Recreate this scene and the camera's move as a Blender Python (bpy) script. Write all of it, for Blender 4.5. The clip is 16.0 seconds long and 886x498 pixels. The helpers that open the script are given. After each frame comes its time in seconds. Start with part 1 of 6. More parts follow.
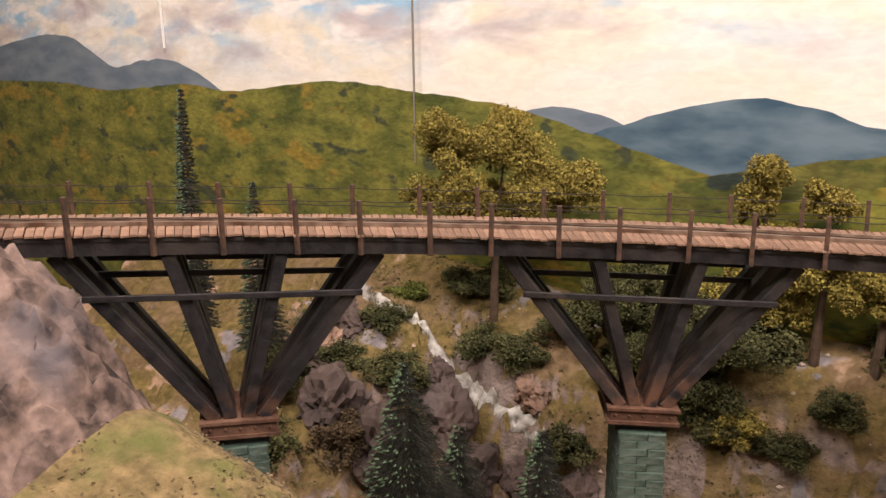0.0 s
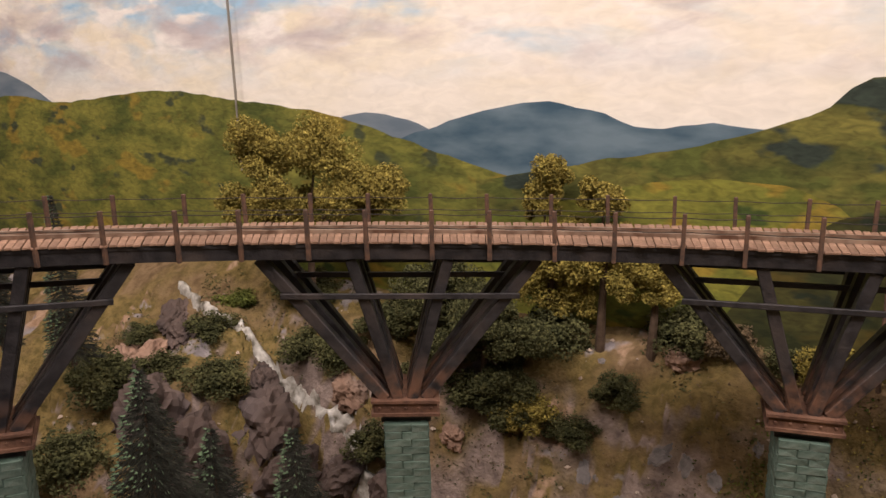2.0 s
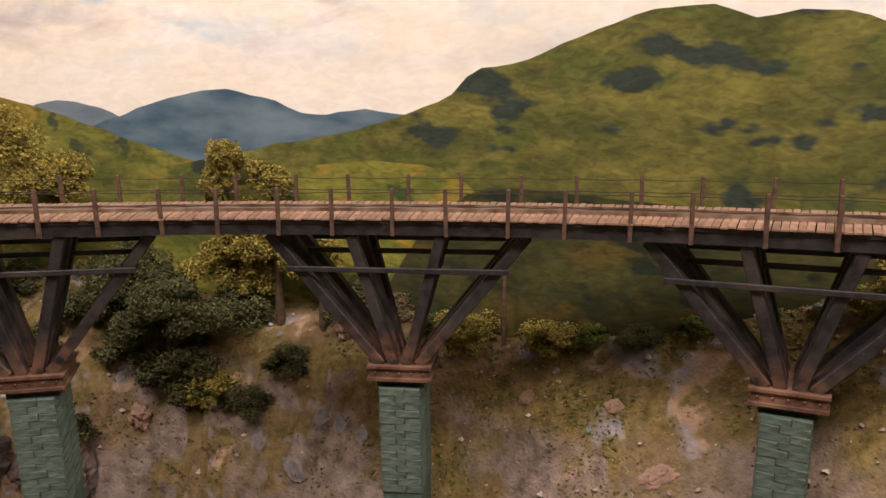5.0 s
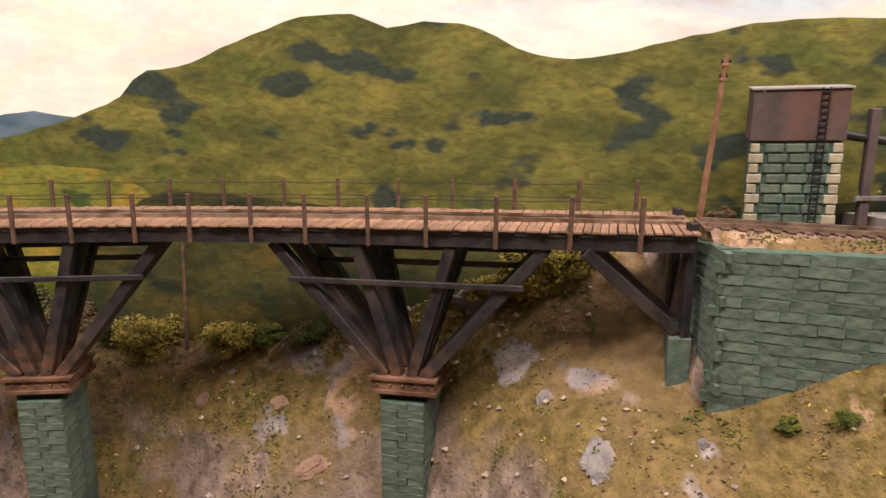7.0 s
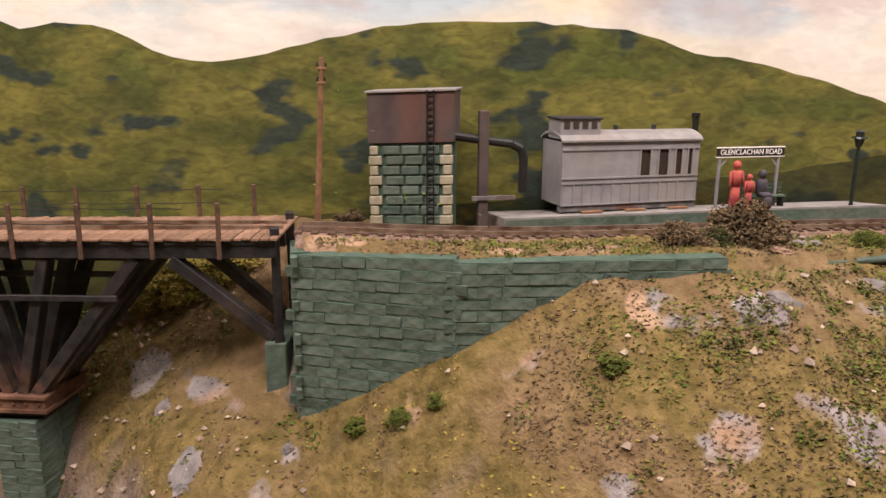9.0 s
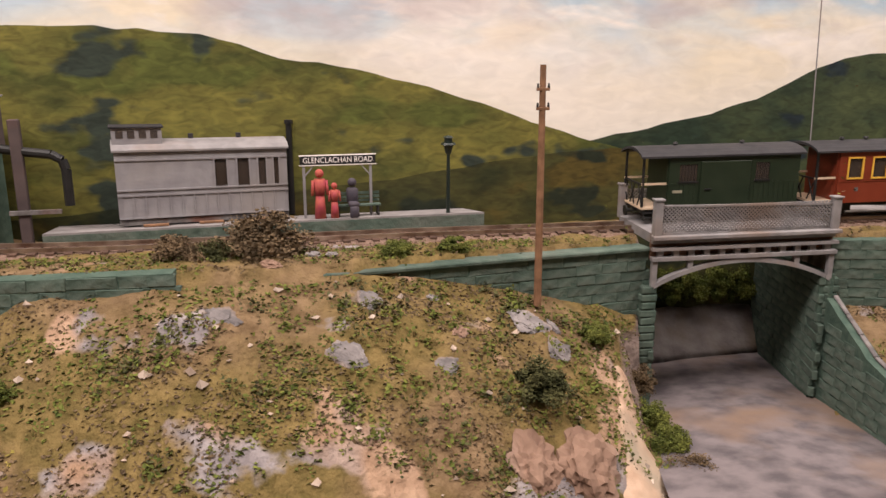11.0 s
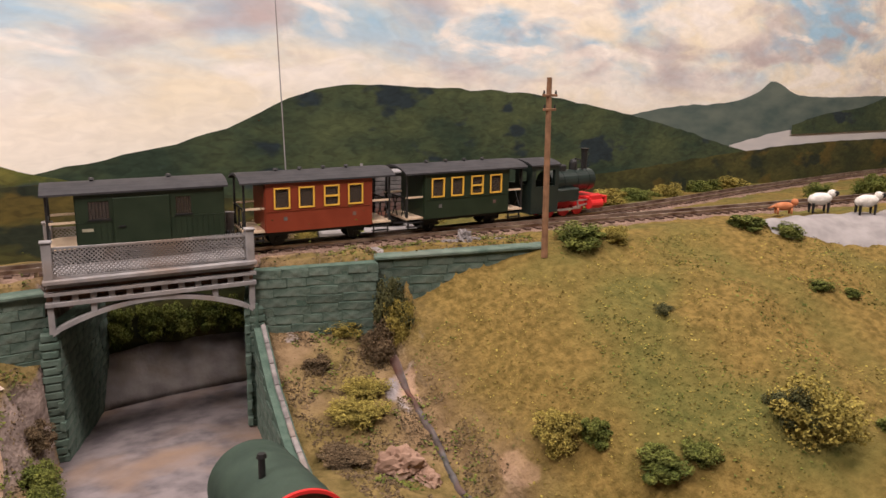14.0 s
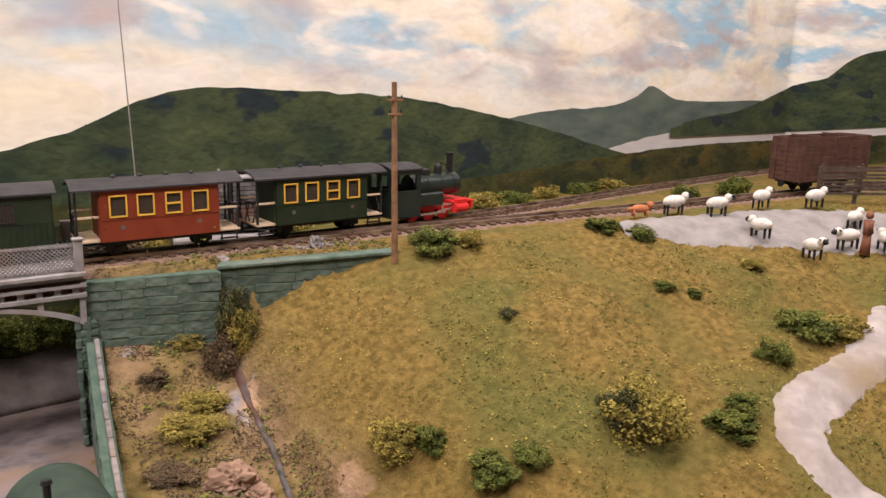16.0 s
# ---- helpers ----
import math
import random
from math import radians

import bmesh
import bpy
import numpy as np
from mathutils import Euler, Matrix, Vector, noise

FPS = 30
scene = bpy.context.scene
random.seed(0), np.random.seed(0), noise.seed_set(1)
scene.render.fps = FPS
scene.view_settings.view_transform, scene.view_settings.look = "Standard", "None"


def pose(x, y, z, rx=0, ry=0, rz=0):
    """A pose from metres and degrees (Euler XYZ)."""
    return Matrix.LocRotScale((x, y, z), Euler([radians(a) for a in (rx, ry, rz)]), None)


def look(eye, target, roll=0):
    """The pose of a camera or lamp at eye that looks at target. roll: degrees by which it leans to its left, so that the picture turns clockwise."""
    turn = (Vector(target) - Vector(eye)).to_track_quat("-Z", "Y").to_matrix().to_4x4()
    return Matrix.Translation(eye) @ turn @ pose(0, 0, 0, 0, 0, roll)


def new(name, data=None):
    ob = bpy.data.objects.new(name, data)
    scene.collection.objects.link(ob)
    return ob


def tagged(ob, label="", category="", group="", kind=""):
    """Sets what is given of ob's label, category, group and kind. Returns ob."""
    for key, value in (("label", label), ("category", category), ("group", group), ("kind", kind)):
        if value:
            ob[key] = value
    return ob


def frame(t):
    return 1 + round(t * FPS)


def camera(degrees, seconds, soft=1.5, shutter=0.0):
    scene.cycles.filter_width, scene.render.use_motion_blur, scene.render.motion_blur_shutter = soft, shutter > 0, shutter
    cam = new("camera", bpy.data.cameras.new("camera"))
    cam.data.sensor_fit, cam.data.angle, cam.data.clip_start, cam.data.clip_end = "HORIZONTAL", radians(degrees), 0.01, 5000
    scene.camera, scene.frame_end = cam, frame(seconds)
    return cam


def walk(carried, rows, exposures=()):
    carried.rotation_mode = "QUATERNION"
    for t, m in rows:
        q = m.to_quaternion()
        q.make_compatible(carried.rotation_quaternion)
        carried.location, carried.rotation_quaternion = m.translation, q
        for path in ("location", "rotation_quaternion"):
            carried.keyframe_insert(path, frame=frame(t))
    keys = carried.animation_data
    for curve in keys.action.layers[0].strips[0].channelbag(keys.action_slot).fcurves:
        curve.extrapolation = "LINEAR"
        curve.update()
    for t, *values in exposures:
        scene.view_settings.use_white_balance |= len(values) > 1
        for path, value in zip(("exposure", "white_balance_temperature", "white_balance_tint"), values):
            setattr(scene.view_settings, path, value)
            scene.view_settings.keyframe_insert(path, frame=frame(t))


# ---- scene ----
CM = 0.01
cam = camera(60.4, 16.0)
# eye, target in centimetres
PATH = [
    (0, (1.854, -6.308, 12.284), (1.030, -4.546, 11.815), -0.87),
    (0.5, (3.936, -6.028, 12.274), (3.156, -4.248, 11.801), -1.15),
    (1, (7.463, -5.242, 12.285), (6.743, -3.436, 11.816), -1.36),
    (1.5, (10.733, -4.538, 12.510), (10.072, -2.708, 12.045), -1.36),
    (2, (13.598, -3.903, 12.389), (12.978, -2.059, 11.926), -1.63),
    (2.5, (15.750, -4.025, 12.435), (15.177, -2.166, 11.972), -1.79),
    (3, (19.017, -3.905, 12.166), (18.499, -2.031, 11.695), -1.51),
    (5.5, (36.700, -5.056, 11.281), (36.549, -3.123, 10.792), -0.79),
    (6, (40.438, -5.163, 11.601), (40.398, -3.229, 11.092), -0.54),
    (6.5, (44.430, -5.651, 11.682), (44.504, -3.714, 11.187), -0.06),
    (7, (48.879, -6.253, 11.683), (49.051, -4.320, 11.200), 0.25),
    (7.5, (52.140, -6.789, 12.176), (52.422, -4.869, 11.692), 0.37),
    (8, (56.066, -7.050, 12.303), (56.440, -5.150, 11.805), 0.53),
    (10.5, (94.386, -12.425, 11.796), (94.808, -10.525, 11.337), 0.00),
    (11, (99.331, -13.106, 12.027), (99.866, -11.236, 11.560), 0.06),
    (11.5, (104.226, -13.955, 11.926), (104.882, -12.123, 11.463), 0.51),
    (12, (108.501, -15.293, 12.219), (109.275, -13.508, 11.756), 1.07),
    (12.5, (111.800, -16.269, 12.232), (112.679, -14.532, 11.776), 1.07),
    (13, (115.537, -17.382, 12.509), (116.527, -15.702, 12.068), 1.14),
    (13.5, (118.612, -19.168, 13.098), (119.690, -17.542, 12.657), 1.19),
    (14, (121.213, -21.521, 13.848), (122.362, -19.943, 13.415), 1.12),
    (14.5, (123.557, -23.020, 13.841), (124.766, -21.489, 13.402), 1.15),
    (15, (125.498, -24.008, 13.807), (126.765, -22.521, 13.378), 1.19),
    (15.5, (126.332, -24.344, 14.035), (127.629, -22.884, 13.607), 1.50),
    (16, (126.377, -24.648, 14.206), (127.681, -23.193, 13.781), 1.52),
]
walk(cam, [(t, look([v * CM for v in eye], [v * CM for v in target], roll)) for t, eye, target, roll in PATH],
     exposures=[(0.0, 0.08, 6300, 10), (2.0, -0.24, 6280, 10), (3.2, -0.2, 6300, 10), (5.5, -0.16, 6440, 10), (6.1, 0.14, 6480, 10), (7.0, 0.14, 6480, 10), (8.2, 0.02, 6430, 10), (10.5, -0.26, 6260, 10), (13.0, -0.24, 6240, 10), (16.0, -0.08, 6200, 10)])

# ---- light: a closed exhibition room with unseen overhead lamps ----
world = bpy.data.worlds.new("room")
scene.world = world
world.use_nodes = True
world.node_tree.nodes["Background"].inputs[0].default_value = (1.0, 0.86, 0.77, 1)
world.node_tree.nodes["Background"].inputs[1].default_value = 0.18
# the third lamp is added over the road bridge to brighten its underpass
LAMPS = [(-70, 0, 29), (52, -32, 33), (140, 36, 14), (215, -24, 27)]
for lx, ly, watts in LAMPS:
    lamp = bpy.data.lights.new("unseen_ceiling_lamp", "AREA")
    lamp.shape, lamp.size, lamp.size_y, lamp.energy, lamp.color = "RECTANGLE", 1.1, 0.28, watts, (1.0, 0.85, 0.785)
    lob = new("unseen_ceiling_lamp", lamp)
    lob.matrix_world = look((lx * CM, ly * CM, 1.30), (lx * CM, (ly + 30) * CM, 0))

# ---- materials ----
def mat(name, c1, c2=None, scale=60.0, rough=0.75, metal=0.0, bump=0.15, c3=None, bscale=None, island=0.0, objvar=0.0, stretch=None, spec=0.3, detail=6.0):
    """Procedural surface: two colours in noise, a third in large stains, fine relief."""
    m = bpy.data.materials.new(name)
    m.use_nodes = True
    nt = m.node_tree
    N, L = nt.nodes, nt.links
    b = N["Principled BSDF"]
    b.inputs["Roughness"].default_value = rough
    b.inputs["Metallic"].default_value = metal
    b.inputs["Specular IOR Level"].default_value = spec
    tc = N.new("ShaderNodeTexCoord")
    src = tc.outputs["Object"]
    if stretch:
        mp = N.new("ShaderNodeMapping")
        mp.inputs["Scale"].default_value = stretch
        L.new(src, mp.inputs[0])
        src = mp.outputs[0]
    n1 = N.new("ShaderNodeTexNoise")
    n1.inputs["Scale"].default_value, n1.inputs["Detail"].default_value = scale, detail
    L.new(src, n1.inputs["Vector"])
    ramp = N.new("ShaderNodeValToRGB")
    ramp.color_ramp.elements[0].position, ramp.color_ramp.elements[1].position = 0.35, 0.65
    ramp.color_ramp.elements[0].color = (*c1, 1)
    ramp.color_ramp.elements[1].color = (*(c2 or [v * 1.25 for v in c1]), 1)
    L.new(n1.outputs["Fac"], ramp.inputs[0])
    col = ramp.outputs[0]
    if c3:
        n2 = N.new("ShaderNodeTexNoise")
        n2.inputs["Scale"].default_value, n2.inputs["Detail"].default_value = scale * 0.22, 5.0
        L.new(src, n2.inputs["Vector"])
        r2 = N.new("ShaderNodeValToRGB")
        r2.color_ramp.elements[0].position, r2.color_ramp.elements[1].position = 0.5, 0.68
        L.new(n2.outputs["Fac"], r2.inputs[0])
        mx = N.new("ShaderNodeMix")
        mx.data_type = "RGBA"
        L.new(r2.outputs[0], mx.inputs[0])
        L.new(col, mx.inputs[6])
        mx.inputs[7].default_value = (*c3, 1)
        col = mx.outputs[2]
    if island or objvar:
        if island:
            rnd = N.new("ShaderNodeNewGeometry").outputs["Random Per Island"]
        else:
            rnd = N.new("ShaderNodeObjectInfo").outputs["Random"]
        amt = island or objvar
        mr = N.new("ShaderNodeMapRange")
        mr.inputs[3].default_value, mr.inputs[4].default_value = 1 - amt, 1 + amt
        L.new(rnd, mr.inputs[0])
        hs = N.new("ShaderNodeHueSaturation")
        L.new(mr.outputs[0], hs.inputs["Value"])
        L.new(col, hs.inputs["Color"])
        col = hs.outputs[0]
    L.new(col, b.inputs["Base Color"])
    if bump:
        n3 = N.new("ShaderNodeTexNoise")
        n3.inputs["Scale"].default_value, n3.inputs["Detail"].default_value = bscale or scale * 3, 5.0
        L.new(src, n3.inputs["Vector"])
        bp = N.new("ShaderNodeBump")
        bp.inputs["Strength"].default_value, bp.inputs["Distance"].default_value = bump, 0.002
        L.new(n3.outputs["Fac"], bp.inputs["Height"])
        L.new(bp.outputs[0], b.inputs["Normal"])
    return m


M_TIMBER = mat("black_timber", (0.013, 0.012, 0.013), (0.03, 0.027, 0.028), 120, 0.5, c3=(0.05, 0.04, 0.036), bump=0.3)
M_RUSTCAP = mat("rusty_iron", (0.07, 0.035, 0.022), (0.13, 0.065, 0.04), 150, 0.8, c3=(0.2, 0.11, 0.07), bump=0.3)
M_PLANK = mat("deck_plank", (0.17, 0.10, 0.064), (0.27, 0.163, 0.107), 220, 0.8, objvar=0.22, bump=0.3)
M_POST = mat("rusty_post", (0.055, 0.036, 0.027), (0.12, 0.065, 0.04), 180, 0.8)
M_WIRE = mat("wire", (0.03, 0.025, 0.02), None, 200, 0.6, bump=0)
M_GREENSTONE = mat("green_stone", (0.058, 0.09, 0.07), (0.108, 0.145, 0.115), 75, 0.9, c3=(0.13, 0.145, 0.12), objvar=0.14, bump=0.8, bscale=160)
M_MORTAR = mat("dark_mortar", (0.048, 0.082, 0.062), (0.078, 0.118, 0.09), 130, 0.9, bump=0.4)
M_RAIL = mat("rail_steel", (0.16, 0.10, 0.07), (0.45, 0.36, 0.28), 60, 0.35, metal=0.7, bump=0)
M_SLEEPER = mat("sleeper", (0.06, 0.035, 0.025), (0.11, 0.065, 0.045), 200, 0.85, island=0.2)
M_BALLAST = mat("ballast", (0.16, 0.10, 0.075), (0.28, 0.19, 0.14), 420, 0.95, c3=(0.12, 0.08, 0.05), bump=0.8)
M_ROOF = mat("grey_roof", (0.024, 0.023, 0.025), (0.04, 0.038, 0.04), 90, 0.7, bump=0.1)
M_VANGREEN = mat("van_green", (0.014, 0.024, 0.012), (0.021, 0.032, 0.017), 60, 0.45, bump=0.05)
M_RED = mat("coach_red", (0.17, 0.03, 0.013), (0.205, 0.039, 0.017), 60, 0.45, bump=0.05)
M_YELLOW = mat("frame_yellow", (0.62, 0.36, 0.05), None, 80, 0.5, bump=0)
M_CREAM = mat("cream_floor", (0.55, 0.42, 0.29), (0.62, 0.48, 0.34), 120, 0.7)
M_BLACK = mat("black_metal", (0.012, 0.012, 0.012), (0.022, 0.021, 0.02), 80, 0.5, bump=0.05)
M_LOCO = mat("loco_green_black", (0.012, 0.02, 0.017), (0.018, 0.028, 0.023), 60, 0.32, bump=0.04, spec=0.5)
M_LOCORED = mat("loco_red", (0.55, 0.02, 0.02), (0.62, 0.03, 0.028), 60, 0.45, bump=0.03)
M_STEEL = mat("rod_steel", (0.45, 0.42, 0.38), None, 80, 0.4, metal=0.7, bump=0)
M_BRIDGEGREY = mat("grey_ironwork", (0.20, 0.19, 0.19), (0.28, 0.265, 0.26), 90, 0.7, c3=(0.22, 0.17, 0.14), bump=0.15)
M_ROAD = mat("grey_road", (0.095, 0.083, 0.087), (0.20, 0.172, 0.172), 55, 0.9, c3=(0.21, 0.145, 0.105), bump=0.4)
M_POLE = mat("pole_wood", (0.16, 0.085, 0.045), (0.26, 0.14, 0.075), 120, 0.8)
M_TANK = mat("rusty_tank", (0.06, 0.045, 0.045), (0.10, 0.075, 0.07), 45, 0.8, c3=(0.17, 0.065, 0.04), bump=0.1)
M_QUOIN = mat("cream_stone", (0.26, 0.24, 0.165), (0.40, 0.365, 0.27), 120, 0.85)
M_VANGREY = mat("van_grey", (0.22, 0.21, 0.22), (0.29, 0.28, 0.285), 70, 0.75, c3=(0.27, 0.25, 0.24))
M_PLATFORM = mat("platform_grey", (0.20, 0.185, 0.18), (0.28, 0.26, 0.25), 60, 0.9)
M_WHITEROCK = mat("pale_rock", (0.13, 0.118, 0.115), (0.26, 0.235, 0.225), 90, 0.9, c3=(0.26, 0.19, 0.14), bump=0.8, bscale=160, objvar=0.2)
M_PINKROCK = mat("pink_rock", (0.19, 0.115, 0.08), (0.36, 0.235, 0.165), 60, 0.9, c3=(0.14, 0.11, 0.095), bump=0.9, bscale=150, objvar=0.2)
M_CLIFF = mat("gorge_rock", (0.05, 0.038, 0.034), (0.15, 0.105, 0.085), 45, 0.9, c3=(0.09, 0.08, 0.085), bump=1.0, bscale=130)
M_CRAG = mat("painted_plaster_crag", (0.032, 0.022, 0.018), (0.25, 0.172, 0.138), 70, 0.9, c3=(0.105, 0.09, 0.095), bump=1.0, bscale=150, detail=9.0)
M_PEBBLE = mat("pebble_stone", (0.30, 0.22, 0.16), (0.46, 0.38, 0.31), 40, 0.9, bump=0.3, island=0.35)
M_WATER = mat("white_water", (0.10, 0.085, 0.06), (0.62, 0.59, 0.53), 75, 0.35, c3=(0.16, 0.13, 0.09), bump=0.5, spec=0.6)
M_WHITE = mat("white_fleece", (0.58, 0.55, 0.50), (0.7, 0.66, 0.6), 300, 0.9, bump=0.6)
M_CANVAS = mat("green_canvas", (0.065, 0.098, 0.075), (0.088, 0.13, 0.097), 50, 0.75, bump=0.2)
M_BROWNWOOD = mat("cattle_brown", (0.062, 0.03, 0.022), (0.105, 0.05, 0.036), 90, 0.75, bump=0.1)
M_OLDWOOD = mat("weathered_boards", (0.07, 0.065, 0.062), (0.16, 0.15, 0.145), 120, 0.85, c3=(0.14, 0.06, 0.04), objvar=0.3)
M_FENCE = mat("fence_brown", (0.05, 0.036, 0.03), (0.10, 0.072, 0.055), 120, 0.85, bump=0.2)
M_DOG = mat("dog_brown", (0.38, 0.13, 0.05), (0.46, 0.18, 0.08), 150, 0.85)
M_FIGURE = mat("figure_paint", (0.05, 0.045, 0.06), (0.07, 0.06, 0.07), 150, 0.7)
M_FIGRED = mat("figure_red", (0.32, 0.05, 0.07), (0.42, 0.10, 0.06), 150, 0.7)
M_FIGBROWN = mat("figure_brown", (0.17, 0.07, 0.04), None, 150, 0.7)
M_PATH = mat("pale_path", (0.27, 0.24, 0.23), (0.40, 0.36, 0.34), 60, 0.9, c3=(0.24, 0.19, 0.13), bump=0.5)
M_SIGN = mat("sign_black", (0.015, 0.015, 0.015), None, 50, 0.5, bump=0)
M_SIGNWHITE = mat("sign_white", (0.75, 0.72, 0.68), None, 50, 0.5, bump=0)
M_TRUNK = mat("trunk_bark", (0.055, 0.035, 0.02), (0.09, 0.06, 0.04), 150, 0.9)
M_FIR = mat("fir_needles", (0.024, 0.026, 0.02), (0.06, 0.06, 0.046), 200, 0.85, island=0.4, bump=0)
M_FIRTIP = mat("fir_pale_tips", (0.045, 0.075, 0.035), (0.085, 0.125, 0.068), 200, 0.85, island=0.3, bump=0)
M_LEAFDARK = mat("foam_dark", (0.042, 0.046, 0.016), (0.10, 0.098, 0.036), 120, 0.95, island=0.38, bump=0)
M_LEAFGOLD = mat("foam_gold", (0.17, 0.14, 0.028), (0.31, 0.245, 0.055), 120, 0.95, island=0.38, bump=0)
M_LEAFGREEN = mat("foam_green", (0.062, 0.082, 0.014), (0.15, 0.16, 0.032), 120, 0.95, island=0.38, bump=0)
M_LEAFBROWN = mat("foam_brown", (0.085, 0.06, 0.032), (0.16, 0.11, 0.06), 120, 0.95, island=0.38, bump=0)
M_WALL = mat("room_wall", (0.5, 0.45, 0.4), None, 5, 0.9, bump=0)


def strut_mat():
    """Black timber with rust washed up from the iron shoes."""
    m = mat("strut_timber", (0.013, 0.012, 0.013), (0.032, 0.029, 0.03), 120, 0.5, c3=(0.05, 0.04, 0.036), bump=0.3)
    nt = m.node_tree
    N, L = nt.nodes, nt.links
    b = N["Principled BSDF"]
    prev = b.inputs["Base Color"].links[0].from_socket
    tc = N.new("ShaderNodeTexCoord")
    sep = N.new("ShaderNodeSeparateXYZ")
    L.new(tc.outputs["Object"], sep.inputs[0])
    g = N.new("ShaderNodeMapRange")
    g.inputs[1].default_value, g.inputs[2].default_value = -0.088, -0.128
    L.new(sep.outputs[2], g.inputs[0])
    n = N.new("ShaderNodeTexNoise")
    n.inputs["Scale"].default_value, n.inputs["Detail"].default_value = 90, 5.0
    L.new(tc.outputs["Object"], n.inputs["Vector"])
    r = N.new("ShaderNodeMapRange")
    r.inputs[1].default_value, r.inputs[2].default_value = 0.38, 0.62
    L.new(n.outputs["Fac"], r.inputs[0])
    k = N.new("ShaderNodeMath")
    k.operation = "MULTIPLY"
    L.new(g.outputs[0], k.inputs[0])
    L.new(r.outputs[0], k.inputs[1])
    x = N.new("ShaderNodeMix")
    x.data_type = "RGBA"
    L.new(k.outputs[0], x.inputs[0])
    L.new(prev, x.inputs[6])
    x.inputs[7].default_value = (0.17, 0.085, 0.05, 1)
    L.new(x.outputs[2], b.inputs["Base Color"])
    return m


M_STRUT = strut_mat()


def glass_mat():
    m = bpy.data.materials.new("window_glass")
    m.use_nodes = True
    b = m.node_tree.nodes["Principled BSDF"]
    b.inputs["Base Color"].default_value = (0.06, 0.045, 0.035, 1)
    b.inputs["Roughness"].default_value = 0.12
    b.inputs["Alpha"].default_value = 0.75
    return m


M_GLASS = glass_mat()


# ---- mesh helpers; all sizes in centimetres ----
def box(bm, c, s, m=None, bev=0.0):
    mx = Matrix.Translation(c) @ Matrix.Diagonal((*s, 1))
    if m is not None:
        mx = m @ mx
    r = bmesh.ops.create_cube(bm, size=1.0, matrix=mx)
    if bev:
        es = list({e for v in r["verts"] for e in v.link_edges})
        bmesh.ops.bevel(bm, geom=es, offset=bev, segments=1, affect="EDGES")
    return bm


def rod(bm, a, b, r0, r1=None, seg=8):
    a, b = Vector(a), Vector(b)
    d = b - a
    mx = Matrix.Translation((a + b) / 2) @ d.to_track_quat("Z", "Y").to_matrix().to_4x4()
    bmesh.ops.create_cone(bm, cap_ends=True, segments=seg, radius1=r0, radius2=r0 if r1 is None else r1, depth=d.length, matrix=mx)
    return bm


def beam(bm, a, b, w, h, up=(0, 0, 1), bev=0.0):
    """A rectangular bar from a to b: w across, h in the plane of up."""
    a, b = Vector(a), Vector(b)
    x = (b - a).normalized()
    y = Vector(up).cross(x).normalized()
    z = x.cross(y)
    rot = Matrix((x, y, z)).transposed().to_4x4()
    return box(bm, (0, 0, 0), ((b - a).length, w, h), Matrix.Translation((a + b) / 2) @ rot, bev)


def B():
    return bmesh.new()


SLOPE, YREF = 0.11, 45.0     # the layout falls gently away from the viewer


def drop(y):
    return -SLOPE * (y - YREF)


def thing(name, loc=None, rz=0.0, label="", category="", group="", kind=""):
    """A thing's base; its parts lie along the fall of the layout. With no place, its parts are given in the plan's own coordinates."""
    ob = new(name)
    if loc is not None:
        ob.matrix_world = pose(loc[0] * CM, loc[1] * CM, (loc[2] + drop(loc[1])) * CM, 0, 0, rz)
        ob["along"] = -SLOPE * math.sin(radians(rz))
    return tagged(ob, label, category, group, kind)


def settle(bm):
    """Lays a mesh that is given in plan coordinates on the fall of the layout."""
    for v in bm.verts:
        v.co.z += drop(v.co.y)
    return bm


def mesh_of(bm, material, name, smooth=False):
    bmesh.ops.scale(bm, vec=(CM, CM, CM), verts=bm.verts)
    me = bpy.data.meshes.new(name)
    bm.to_mesh(me)
    bm.free()
    me.materials.append(material)
    if smooth:
        me.shade_smooth()
    return me


def part(name, bm, material, parent=None, label="", smooth=False, loc=None, rz=0.0):
    top = parent
    while top is not None and top.parent is not None:
        top = top.parent
    if top is not None and top.get("along"):
        for v in bm.verts:
            v.co.z += top["along"] * v.co.x
    ob = new(name, mesh_of(bm, material, name, smooth))
    if loc is not None:
        ob.matrix_basis = pose(loc[0] * CM, loc[1] * CM, (loc[2] + drop(loc[1])) * CM, 0, 0, rz)
    ob.parent = parent
    return tagged(ob, label)


def place(name, mesh, parent, m):
    """A piece that shares its mesh with others; m in centimetres."""
    ob = new(name, mesh)
    m = m.copy()
    m.translation.z += parent.get("along", 0.0) * m.translation.x
    m.translation *= CM
    ob.matrix_basis = m
    ob.parent = parent
    return ob


def lerp_table(x, table):
    if x <= table[0][0]:
        return table[0][1]
    for (x0, y0), (x1, y1) in zip(table, table[1:]):
        if x <= x1:
            u = (x - x0) / (x1 - x0)
            return y0 + (y1 - y0) * u
    return table[-1][1]


def sstep(a, b, x):
    u = min(1.0, max(0.0, (x - a) / (b - a)))
    return u * u * (3 - 2 * u)


def fbm(x, y, z=0.0, s=1.0, o=4):
    return noise.fractal(Vector((x * s, y * s, z)), 0.9, 2.0, o)


# ---- plan ----
BACKDROP = [(-200, 124), (-130, 107), (-45, 86.5), (10, 76), (30, 70), (54, 59.8), (62, 58), (86, 52.5), (130, 49.5), (152, 47.5), (215, 50), (290, 50), (330, 20), (345, -60)]
BX, BY, BR = 22.0, -28.0, 83.3        # centre and radius of the curved viaduct


